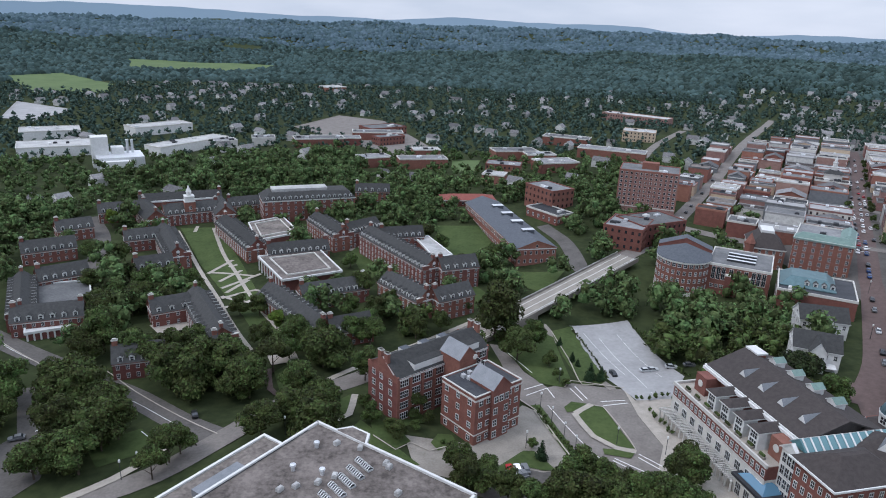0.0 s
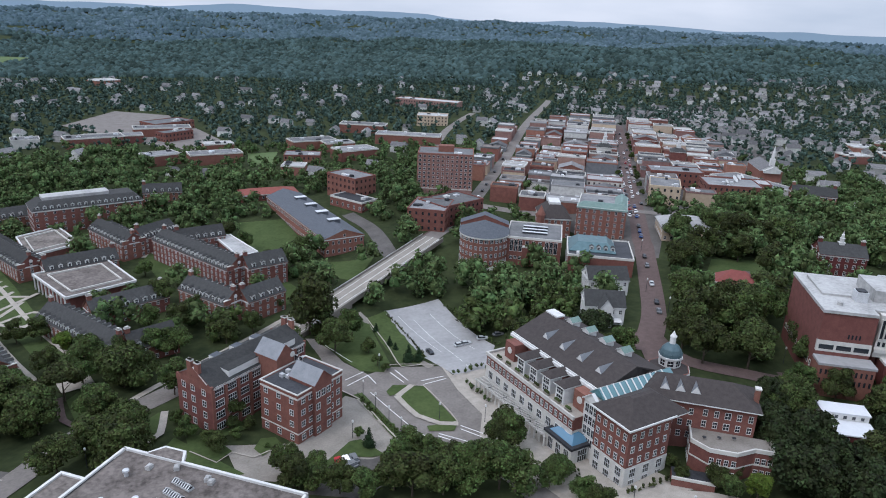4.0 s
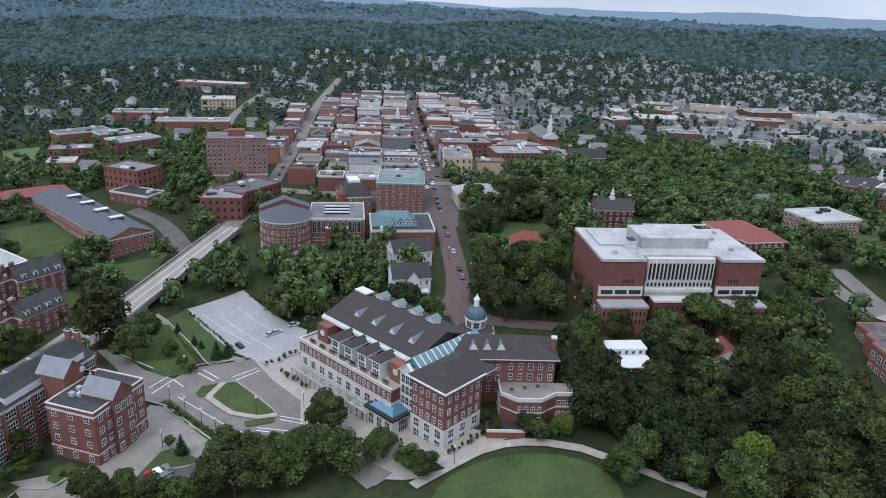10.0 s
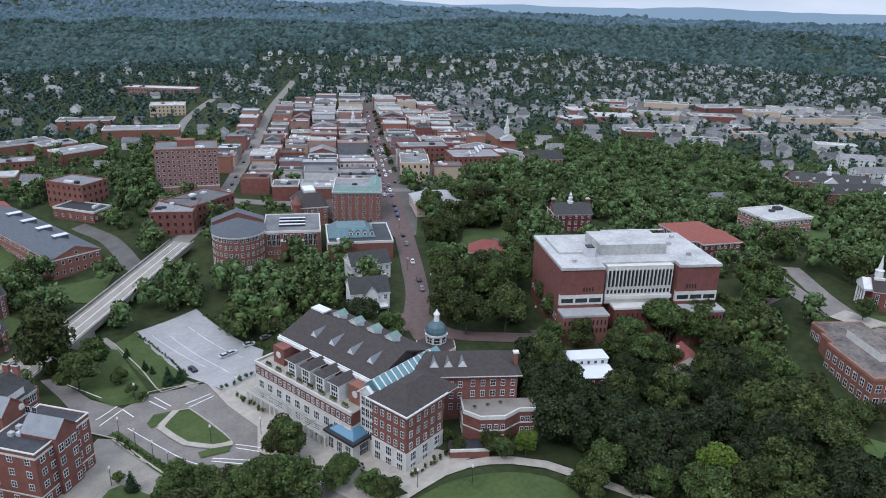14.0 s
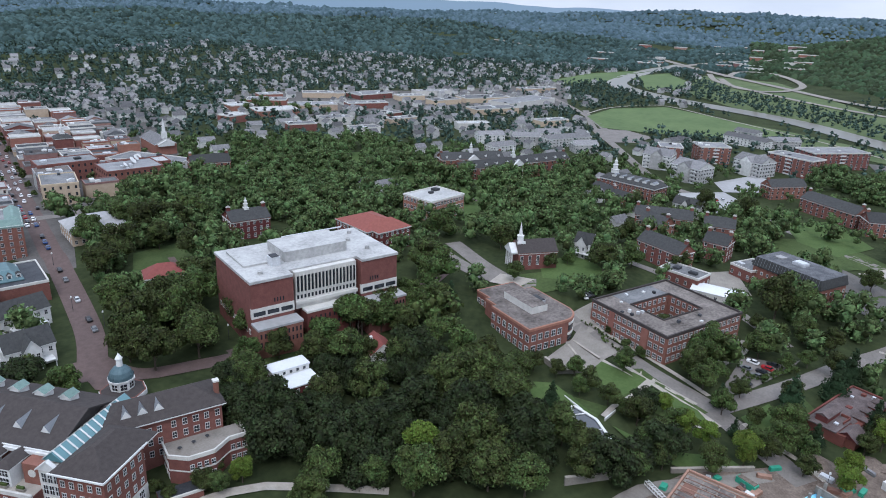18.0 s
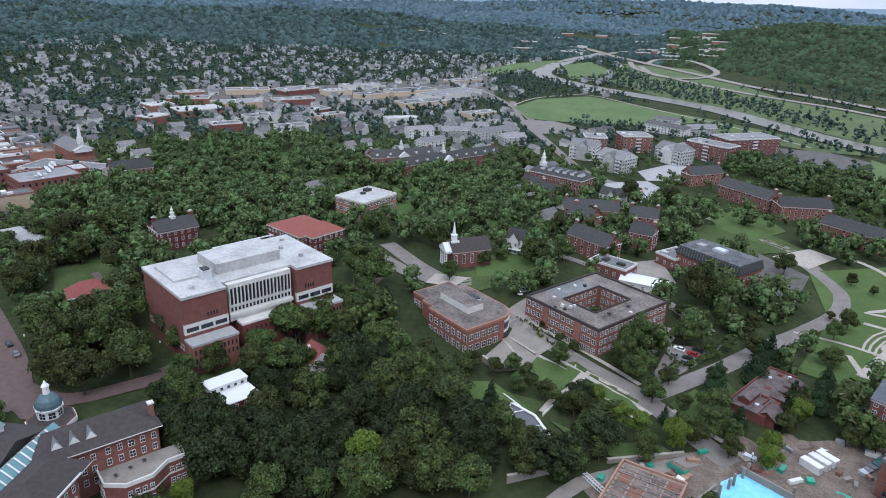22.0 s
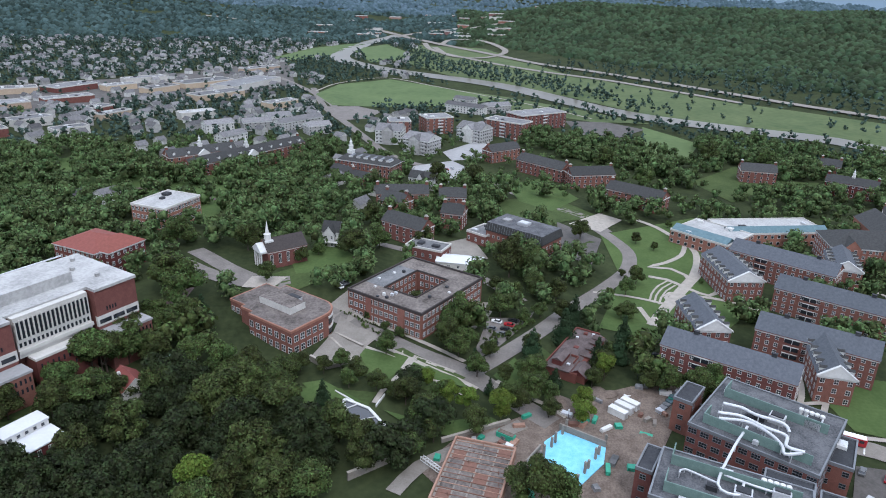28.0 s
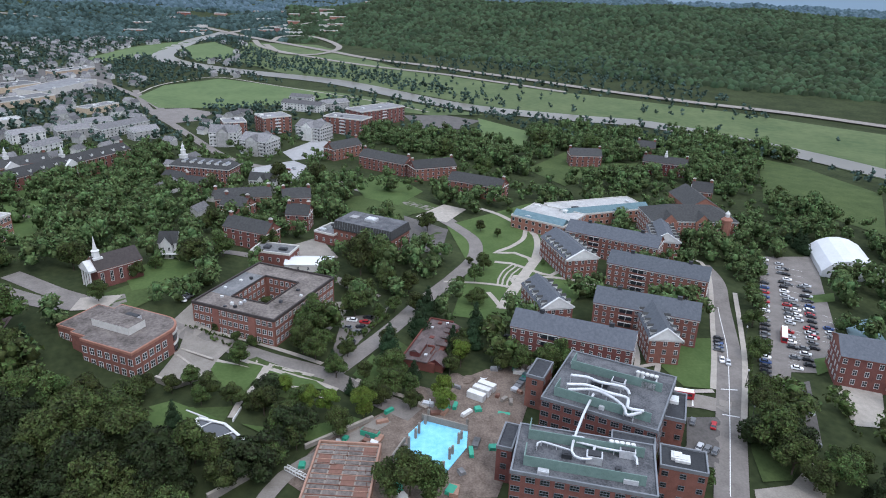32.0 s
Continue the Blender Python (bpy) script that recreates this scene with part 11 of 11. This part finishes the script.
strip("road_marking", [(55.1, 199.5), (63.6, 200.9)], 0.32, PAINT_LINE, 0.34, "white painted road line", "road marking", keep=False)
strip("road_marking", [(55.5, 197), (64.1, 199.1)], 0.32, PAINT_LINE, 0.34, "white painted road line", "road marking", keep=False)
strip("road_marking", [(60.4, 170.2), (65.7, 164.5)], 0.32, PAINT_LINE, 0.34, "white painted road line", "road marking", keep=False)
strip("road_marking", [(59.8, 168.5), (64.6, 163)], 0.32, PAINT_LINE, 0.34, "white painted road line", "road marking", keep=False)
strip("road_marking", [(52.7, 167.6), (62.5, 159.4)], 0.32, PAINT_LINE, 0.34, "white painted road line", "road marking", keep=False)
strip("road_marking", [(52, 166.5), (61.1, 158)], 0.32, PAINT_LINE, 0.34, "white painted road line", "road marking", keep=False)
strip("road_marking", [(36.9, 195.7), (42.1, 181.4), (46.5, 170.5), (51.2, 162.5), (56.4, 157.2)], 0.25, PAINT_LINE, 0.34, "white painted road line", "road marking", keep=False)
strip("road_marking", [(34.2, 218), (24.8, 237.8)], 0.25, PAINT_LINE, 0.34, "white painted road line", "road marking", keep=False)
strip("road_marking", [(-88.1, 173.7), (-77.3, 163.8)], 0.28, PAINT_LINE, 0.34, "white painted road line", "road marking", keep=False)
strip("road_marking", [(-79.1, 162.4), (-75.9, 166.6)], 0.28, PAINT_LINE, 0.34, "white painted road line", "road marking", keep=False)
strip("road_marking", [(-117.6, 168.8), (-112, 172.3)], 0.28, PAINT_LINE, 0.34, "white painted road line", "road marking", keep=False)
strip("road_marking", [(-118.9, 171.7), (-113.1, 175.3)], 0.28, PAINT_LINE, 0.34, "white painted road line", "road marking", keep=False)
strip("road_marking", [(-120.3, 174.7), (-114.4, 178.3)], 0.28, PAINT_LINE, 0.34, "white painted road line", "road marking", keep=False)
strip("road_marking", [(-171.9, 233.1), (-144.3, 215.2), (-119, 201.3), (-96.9, 190), (-74.7, 174.4)], 0.2, PAINT_LINE, 0.34, "white painted road line", "road marking", keep=False)
strip("road_marking", [(212.2, 345.7), (222.3, 339.5)], 0.5, PAINT_LINE, 0.34, "white painted road line", "road marking", keep=False)
strip("road_marking", [(209.2, 337.4), (217.8, 330.7)], 0.5, PAINT_LINE, 0.34, "white painted road line", "road marking", keep=False)
strip("road_marking", [(254.3, 423.8), (262.9, 418.5)], 0.5, PAINT_LINE, 0.34, "white painted road line", "road marking", keep=False)
strip("road_marking", [(195.7, 325.6), (197.7, 321.4)], 0.5, PAINT_LINE, 0.34, "white painted road line", "road marking", keep=False)
strip("road_marking", [(152.1, -111.3), (189.8, -133.2), (235.1, -158.4), (277.1, -178.4)], 0.25, PAINT_LINE, 0.34, "white painted road line", "road marking", keep=False)
strip("road_marking", [(206.8, -139.4), (205.5, -145.5)], 0.5, PAINT_LINE, 0.34, "white painted road line", "road marking", keep=False)
strip("road_marking", [(191.7, -131.5), (189.4, -136.6)], 0.5, PAINT_LINE, 0.34, "white painted road line", "road marking", keep=False)
strip("road_marking", [(204.4, -126.9), (197.6, -123.5)], 0.5, PAINT_LINE, 0.34, "white painted road line", "road marking", keep=False)
strip("road_marking", [(252.9, -199.8), (249.9, -203.3)], 0.12, PAINT_LINE, 0.34, "white painted road line", "road marking", keep=False)
strip("road_marking", [(250.4, -197.8), (247.5, -201.3)], 0.12, PAINT_LINE, 0.34, "white painted road line", "road marking", keep=False)
strip("road_marking", [(247.9, -196.1), (245, -199.6)], 0.12, PAINT_LINE, 0.34, "white painted road line", "road marking", keep=False)
strip("road_marking", [(245.3, -194.4), (242.5, -197.8)], 0.12, PAINT_LINE, 0.34, "white painted road line", "road marking", keep=False)
strip("road_marking", [(242.8, -192.6), (240, -196.1)], 0.12, PAINT_LINE, 0.34, "white painted road line", "road marking", keep=False)
strip("road_marking", [(239.8, -190.5), (237.1, -194)], 0.12, PAINT_LINE, 0.34, "white painted road line", "road marking", keep=False)
strip("road_marking", [(237.3, -188.5), (234.6, -192)], 0.12, PAINT_LINE, 0.34, "white painted road line", "road marking", keep=False)
strip("road_marking", [(234.7, -186.8), (232.1, -190.2)], 0.12, PAINT_LINE, 0.34, "white painted road line", "road marking", keep=False)
strip("road_marking", [(232.2, -185), (229.6, -188.4)], 0.12, PAINT_LINE, 0.34, "white painted road line", "road marking", keep=False)
strip("road_marking", [(229.7, -183.2), (227.1, -186.6)], 0.12, PAINT_LINE, 0.34, "white painted road line", "road marking", keep=False)
strip("road_marking", [(226.7, -181.1), (224.2, -184.5)], 0.12, PAINT_LINE, 0.34, "white painted road line", "road marking", keep=False)
strip("road_marking", [(224.2, -179.2), (221.8, -182.5)], 0.12, PAINT_LINE, 0.34, "white painted road line", "road marking", keep=False)
strip("road_marking", [(221.8, -177.5), (219.4, -180.8)], 0.12, PAINT_LINE, 0.34, "white painted road line", "road marking", keep=False)
strip("road_marking", [(219.5, -175.9), (217.2, -179.2)], 0.12, PAINT_LINE, 0.34, "white painted road line", "road marking", keep=False)
strip("road_marking", [(325.1, -229.6), (322.2, -234)], 0.15, PAINT_LINE, 0.34, "white painted road line", "road marking", keep=False)
strip("road_marking", [(317.2, -224.7), (314.3, -228.9)], 0.15, PAINT_LINE, 0.34, "white painted road line", "road marking", keep=False)
strip("road_marking", [(309.5, -219.9), (306.6, -223.9)], 0.15, PAINT_LINE, 0.34, "white painted road line", "road marking", keep=False)
strip("road_marking", [(302, -215.2), (299, -219)], 0.15, PAINT_LINE, 0.34, "white painted road line", "road marking", keep=False)
strip("road_marking", [(294.7, -210.6), (291.8, -214.4)], 0.15, PAINT_LINE, 0.34, "white painted road line", "road marking", keep=False)
strip("road_marking", [(287.8, -206.3), (284.9, -209.9)], 0.15, PAINT_LINE, 0.34, "white painted road line", "road marking", keep=False)
strip("road_marking", [(281.1, -202.1), (278.3, -205.7)], 0.15, PAINT_LINE, 0.34, "white painted road line", "road marking", keep=False)
strip("road_marking", [(274.7, -198.1), (272, -201.6)], 0.15, PAINT_LINE, 0.34, "white painted road line", "road marking", keep=False)
strip("road_marking", [(268.5, -194.2), (265.9, -197.7)], 0.15, PAINT_LINE, 0.34, "white painted road line", "road marking", keep=False)
strip("road_marking", [(262.5, -190.4), (260, -193.8)], 0.15, PAINT_LINE, 0.34, "white painted road line", "road marking", keep=False)
strip("road_marking", [(256.6, -186.6), (254.2, -190.1)], 0.15, PAINT_LINE, 0.34, "white painted road line", "road marking", keep=False)
strip("road_marking", [(250.7, -182.9), (248.4, -186.3)], 0.15, PAINT_LINE, 0.34, "white painted road line", "road marking", keep=False)
strip("road_marking", [(244.8, -179.1), (242.6, -182.5)], 0.15, PAINT_LINE, 0.34, "white painted road line", "road marking", keep=False)
strip("road_marking", [(238.9, -175.3), (236.8, -178.7)], 0.15, PAINT_LINE, 0.34, "white painted road line", "road marking", keep=False)
strip("road_marking", [(233.1, -171.5), (231.1, -174.9)], 0.15, PAINT_LINE, 0.34, "white painted road line", "road marking", keep=False)
strip("road_marking", [(227.7, -168), (225.7, -171.3)], 0.15, PAINT_LINE, 0.34, "white painted road line", "road marking", keep=False)
strip("road_marking", [(321.5, -243.8), (316.1, -250.4)], 0.15, PAINT_LINE, 0.34, "white painted road line", "road marking", keep=False)
strip("road_marking", [(314.3, -238.9), (309, -245.4)], 0.15, PAINT_LINE, 0.34, "white painted road line", "road marking", keep=False)
strip("road_marking", [(307.1, -234.1), (302, -240.5)], 0.15, PAINT_LINE, 0.34, "white painted road line", "road marking", keep=False)
strip("road_marking", [(300, -229.3), (295, -235.5)], 0.15, PAINT_LINE, 0.34, "white painted road line", "road marking", keep=False)
strip("road_marking", [(293.2, -224.7), (288.2, -230.7)], 0.15, PAINT_LINE, 0.34, "white painted road line", "road marking", keep=False)
strip("road_marking", [(286.7, -220.3), (281.7, -226.1)], 0.15, PAINT_LINE, 0.34, "white painted road line", "road marking", keep=False)
strip("road_marking", [(280.6, -216.2), (275.7, -221.9)], 0.15, PAINT_LINE, 0.34, "white painted road line", "road marking", keep=False)
strip("road_marking", [(274.7, -212.2), (270, -217.9)], 0.15, PAINT_LINE, 0.34, "white painted road line", "road marking", keep=False)
strip("road_marking", [(269, -208.4), (264.5, -214.1)], 0.15, PAINT_LINE, 0.34, "white painted road line", "road marking", keep=False)
strip("road_marking", [(264.7, -224.5), (260.8, -229.5)], 0.15, PAINT_LINE, 0.34, "white painted road line", "road marking", keep=False)
strip("road_marking", [(259.8, -220.9), (256, -225.9)], 0.15, PAINT_LINE, 0.34, "white painted road line", "road marking", keep=False)
strip("road_marking", [(255.1, -217.5), (251.4, -222.4)], 0.15, PAINT_LINE, 0.34, "white painted road line", "road marking", keep=False)
strip("road_marking", [(250.6, -214.1), (246.9, -219)], 0.15, PAINT_LINE, 0.34, "white painted road line", "road marking", keep=False)
strip("road_marking", [(246.1, -210.8), (242.6, -215.6)], 0.15, PAINT_LINE, 0.34, "white painted road line", "road marking", keep=False)
strip("road_marking", [(241.7, -207.6), (238.3, -212.4)], 0.15, PAINT_LINE, 0.34, "white painted road line", "road marking", keep=False)
strip("road_marking", [(65.9, 253.5), (71.4, 223.1), (74.2, 204.6)], 0.15, PAINT_LINE, 0.34, "white painted road line", "road marking", keep=False)
strip("road_marking", [(60.1, 257.4), (68.6, 221.1)], 0.15, PAINT_LINE, 0.34, "white painted road line", "road marking", keep=False)
strip("road_marking", [(73.9, 257.5), (81.3, 218.9)], 0.15, PAINT_LINE, 0.34, "white painted road line", "road marking", keep=False)

hedge([(32.6, 195.3), (37.7, 178.0), (42.5, 162.0), (47.7, 149.7), (52.6, 142.6)], 1.1, 1.0)
tree(253.2, 386.4, 4.7)
tree(266.3, 411.2, 4.7)
tree(254.6, 417.3, 4.9)
tree(261.2, 429.7, 4.0)
tree(279.4, 435.9, 5.8)
tree(286.0, 448.3, 5.5)
tree(274.3, 454.5, 5.0)
tree(292.5, 460.7, 3.5)
tree(299.1, 473.0, 4.0)
tree(294.0, 491.6, 5.9)
tree(318.7, 510.2, 5.9)
tree(331.8, 534.9, 4.4)
tree(320.2, 541.1, 3.9)
tree(338.4, 547.3, 4.3)
tree(344.9, 559.7, 5.2)
tree(333.3, 565.8, 4.3)
tree(358.0, 584.4, 4.7)
tree(364.6, 596.8, 5.9)
tree(352.9, 603.0, 5.4)
car(214.9, 336.5, 62)
car(219.1, 344.5, 62)
car(223.3, 352.4, 62)
car(234.4, 356.7, 62)
car(227.5, 360.4, 62)
car(231.8, 368.3, 62)
car(240.2, 384.2, 62)
car(251.3, 388.5, 62)
car(248.6, 400.2, 62)
car(257.0, 416.1, 62)
car(261.2, 424.0, 62)
car(272.4, 428.3, 62)
car(269.7, 439.9, 62)
car(285.0, 452.2, 62)
car(278.1, 455.8, 62)
car(289.2, 460.2, 62)
car(282.3, 463.8, 62)
car(293.4, 468.1, 62)
car(290.7, 479.7, 62)
car(301.8, 484.0, 62)
car(310.3, 499.9, 62)
car(311.8, 519.5, 62)
car(316.0, 527.4, 62)
car(331.3, 539.7, 62)
car(332.8, 559.3, 62)
car(337.1, 567.2, 62)
car(341.3, 575.2, 62)


# ---- woods, town trees and far houses ----
def zone_chance(xs, ys):
    c = np.zeros(len(xs))
    for p, chance in ZONES:
        c = np.where(inside(p, xs, ys), np.maximum(c, chance), c)
    return c


FULL = [crown_arrays(s, 17, 2100, 3, 6, 0.05, 1.0) for s in (1, 2, 3, 4)]
MID = [crown_arrays(s, 7, 190, 3, 4, 0.085) for s in (41, 42, 43, 44, 46)]
NEAR_TOWN = [crown_arrays(s, 4, 60, 3, 4, 0.13) for s in (45, 46, 47, 48)]
FAR = [crown_arrays(s, 2, 10, 3, 4, 0.22) for s in (51, 52, 53, 54)]
LOW = [dome_arrays(s) for s in range(61, 68)]

# campus trees within the wooded plots
xs, ys, r = scatter(-330, 660, -420, 640, 9.6, 3)
chance = np.maximum(zone_chance(xs, ys), np.where((np.hypot(xs, ys) > 175) & (np.hypot(xs, ys) < 470), 0.42, 0.0))
keep = (np.hypot(xs, ys) > 95) & (r.uniform(size=len(xs)) < chance) & open_spots(xs, ys, 3.4)
xs, ys = xs[keep], ys[keep]
dist = np.hypot(xs, ys)
order = np.argsort(dist)
xs, ys, dist = xs[order], ys[order], dist[order]
NEAR = 250
# crowns that get the leaf copy with shade painted in
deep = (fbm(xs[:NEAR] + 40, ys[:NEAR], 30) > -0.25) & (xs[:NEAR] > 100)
for pick, leaf, label in ((deep, LEAF_SHADED, "dense broadleaf wood on the slope with shade painted into its leaves"), (~deep, LEAF, "dense green broadleaf trees on the slope")):
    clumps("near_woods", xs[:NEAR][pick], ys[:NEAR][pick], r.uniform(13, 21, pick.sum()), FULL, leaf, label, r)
xs, ys, dist = xs[NEAR:], ys[NEAR:], dist[NEAR:]
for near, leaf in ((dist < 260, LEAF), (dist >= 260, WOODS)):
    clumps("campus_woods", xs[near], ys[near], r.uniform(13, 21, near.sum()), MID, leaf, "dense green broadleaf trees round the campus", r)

# trees and houses of the town beyond the campus
hx, hy, r = scatter(-700, 1700, -300, 1700, 24.0, 5)
az, rad = np.degrees(np.arctan2(hx, hy)), np.hypot(hx, hy)
town = (rad > np.where(az > 40, 370, 430)) & (rad < np.where(az > 22, 1600, 1250)) & (az > -38) & (az < 84) & (zone_chance(hx, hy) < 0.5) & (ground_z(hx, hy) < 34) & (r.uniform(size=len(hx)) < np.where(az > 36, np.where(rad < 900, 0.66, 0.5), np.where((az > 20) & (rad > 520), 0.33, 0.15)))
town &= open_spots(hx, hy, 6.0)
hx, hy = hx[town], hy[town]
order = np.argsort(np.hypot(hx, hy))
hx, hy = hx[order], hy[order]
HOUSES = 150


def house_shape(l, w, h, rise):
    wall = Shape().box(-l / 2, l / 2, -w / 2, w / 2, -3, h, 0)
    roof = Shape().gable(-l / 2, l / 2, -w / 2, w / 2, h, rise, "x", 0, 1)
    return wall.mesh("wall", CREAM), roof.mesh("roof", SHINGLE_HOUSE, CREAM)


STOCK = [house_shape(*q) for q in ((9, 7, 5.2, 2.8), (11, 8, 5.8, 3.0), (8, 6.5, 4.0, 2.4), (13, 9, 5.8, 2.6))]
for x, y in zip(hx[:HOUSES], hy[:HOUSES]):
    wall, roof = rng.choice(STOCK)
    ob = thing("house", float(x), float(y), float(ground_z(x, y)), 60 + rng.choice((0, 90)) + rng.uniform(-6, 6), "pale timber house with a grey shingle roof", "house", "town houses")
    part("wall", wall, None, ob)
    part("roof", roof, None, ob)
    take(float(x), float(y), 10, 8, 0, 0.5)
far = Shape()
for x, y in zip(hx[HOUSES:], hy[HOUSES:]):
    l, w, h, a = rng.uniform(8, 12), rng.uniform(6, 8.5), rng.uniform(3.5, 5.5), radians(60 + rng.choice((0, 90)))
    s = Shape().box(-l / 2, l / 2, -w / 2, w / 2, -4, h, 0).gable(-l / 2, l / 2, -w / 2, w / 2, h, 3, "x", 1, 0)
    z, i = float(ground_z(x, y)), len(far.v)
    far.v.extend([(x + p * math.cos(a) - q * math.sin(a), y + p * math.sin(a) + q * math.cos(a), z + t) for p, q, t in s.v])
    far.f.extend([tuple(i + k for k in f) for f in s.f])
    far.m.extend(s.m)
tagged(new("far_houses", far.mesh("far_houses", CREAM, SHINGLE_HOUSE)), "small pale houses scattered among far trees", "houses", kind="stuff")

xs, ys, r = scatter(-800, 1800, -500, 1800, 11.0, 6)
az, rad = np.degrees(np.arctan2(xs, ys)), np.hypot(xs, ys)
zc = zone_chance(xs, ys)
chance = np.where(zc > 0, np.where(rad > 640, zc, 0), np.where((rad > 380) & (az < 86), 0.95, np.where(rad > 430, 0.5, 0)))
keep = (rad < np.where((az > 22) & (az < 86), 1600, 1250)) & (az > -40) & (az < 140) & (r.uniform(size=len(xs)) < chance) & (ground_z(xs, ys) < 40)
xs, ys, rad = xs[keep], ys[keep], rad[keep]
keep = open_spots(xs, ys, 2.5)
for x, y in zip(hx, hy):
    keep &= (xs - x) ** 2 + (ys - y) ** 2 > 30
xs, ys, rad = xs[keep], ys[keep], rad[keep]
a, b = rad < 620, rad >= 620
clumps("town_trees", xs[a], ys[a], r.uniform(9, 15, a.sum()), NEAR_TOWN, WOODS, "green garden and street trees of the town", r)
# past 620 m the leaf colour carries some painted haze
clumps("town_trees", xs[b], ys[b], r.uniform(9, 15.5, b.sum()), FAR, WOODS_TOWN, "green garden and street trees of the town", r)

# hill woods, coarser with distance; WOODS_HILL and WOODS_FAR hold haze in their colour
px, py, ps, r = [], [], [], np.random.default_rng(9)
rad = 820.0
while rad < 4600:
    step = max(7.5, rad * 0.0039)
    deep = max(14.0, rad * (0.0125 if rad < 2600 else 0.016))
    a = np.radians(np.arange(-44, 142, math.degrees(step / rad)))
    a = a + r.uniform(-.5, .5, len(a)) * step / rad
    d = rad + r.uniform(-.6, .6, len(a)) * deep
    px.append(d * np.sin(a)), py.append(d * np.cos(a)), ps.append(np.full(len(a), step * 1.75))
    rad += deep
px, py, ps = np.concatenate(px), np.concatenate(py), np.concatenate(ps)
z, rad, az = ground_z(px, py), np.hypot(px, py), np.degrees(np.arctan2(px, py))
keep = ((rad > 1200) & (az < 60)) | (z > 14) | (rad > 1500)
keep &= (rad > np.where(az > 22, 1560, 1180)) | (az > 86) | (z > 30)
keep &= (rad > 1300) | (z > 5)
zc = zone_chance(px, py)
keep &= (zc == 0) | (r.uniform(size=len(px)) < zc)
for p in BLOCKED:
    keep &= ~inside(p, px, py)
for line, half in STRIPS:
    keep &= ~near_line(np.array(line), half + 6, px, py)
keep &= ~((fbm(px + 300, py, 330) > 0.66) & (rad > 1600) & (z < 40))
px, py, ps, rad, az, z = px[keep], py[keep], ps[keep] * r.uniform(0.7, 1.35, keep.sum()), rad[keep], az[keep], z[keep]
# crowns that nearer ridges hide from the camera's height are left out
rise, seen, crest = (z + ps * 0.9 - 134) / rad, np.zeros(len(px), bool), {}
for k in np.argsort(rad):
    cell = int(az[k] * 2.5 + 200)
    if rise[k] > crest.get(cell, -9) - 0.0008:
        seen[k] = True
    crest[cell] = max(crest.get(cell, -9), rise[k] - 0.0022)
px, py, ps, rad, az = px[seen], py[seen], ps[seen], rad[seen], az[seen]
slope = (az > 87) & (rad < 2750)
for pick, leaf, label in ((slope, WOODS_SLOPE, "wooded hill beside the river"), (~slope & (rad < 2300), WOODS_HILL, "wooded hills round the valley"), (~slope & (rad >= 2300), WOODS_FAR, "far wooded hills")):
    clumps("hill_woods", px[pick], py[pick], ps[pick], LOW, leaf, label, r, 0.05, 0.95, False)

# ---- the last ridges, far behind everything: a glowing sheet, its haze put into the colour ----
BACK = bpy.data.materials.new("glowing_haze_ridge")
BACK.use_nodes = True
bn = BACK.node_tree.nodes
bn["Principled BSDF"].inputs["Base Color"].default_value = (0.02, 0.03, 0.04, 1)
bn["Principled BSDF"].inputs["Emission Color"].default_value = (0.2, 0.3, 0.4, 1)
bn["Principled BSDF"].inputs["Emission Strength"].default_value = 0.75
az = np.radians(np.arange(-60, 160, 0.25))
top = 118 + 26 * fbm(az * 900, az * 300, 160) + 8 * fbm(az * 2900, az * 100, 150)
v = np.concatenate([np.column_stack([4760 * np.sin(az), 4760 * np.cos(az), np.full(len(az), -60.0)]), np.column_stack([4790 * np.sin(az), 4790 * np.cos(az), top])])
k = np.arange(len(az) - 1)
raw_mesh("backdrop", v, np.column_stack([k, k + 1, k + 1 + len(az), k + len(az)]), BACK, "glowing backdrop of ridges on the horizon with haze in its colour", "hills", "structure")
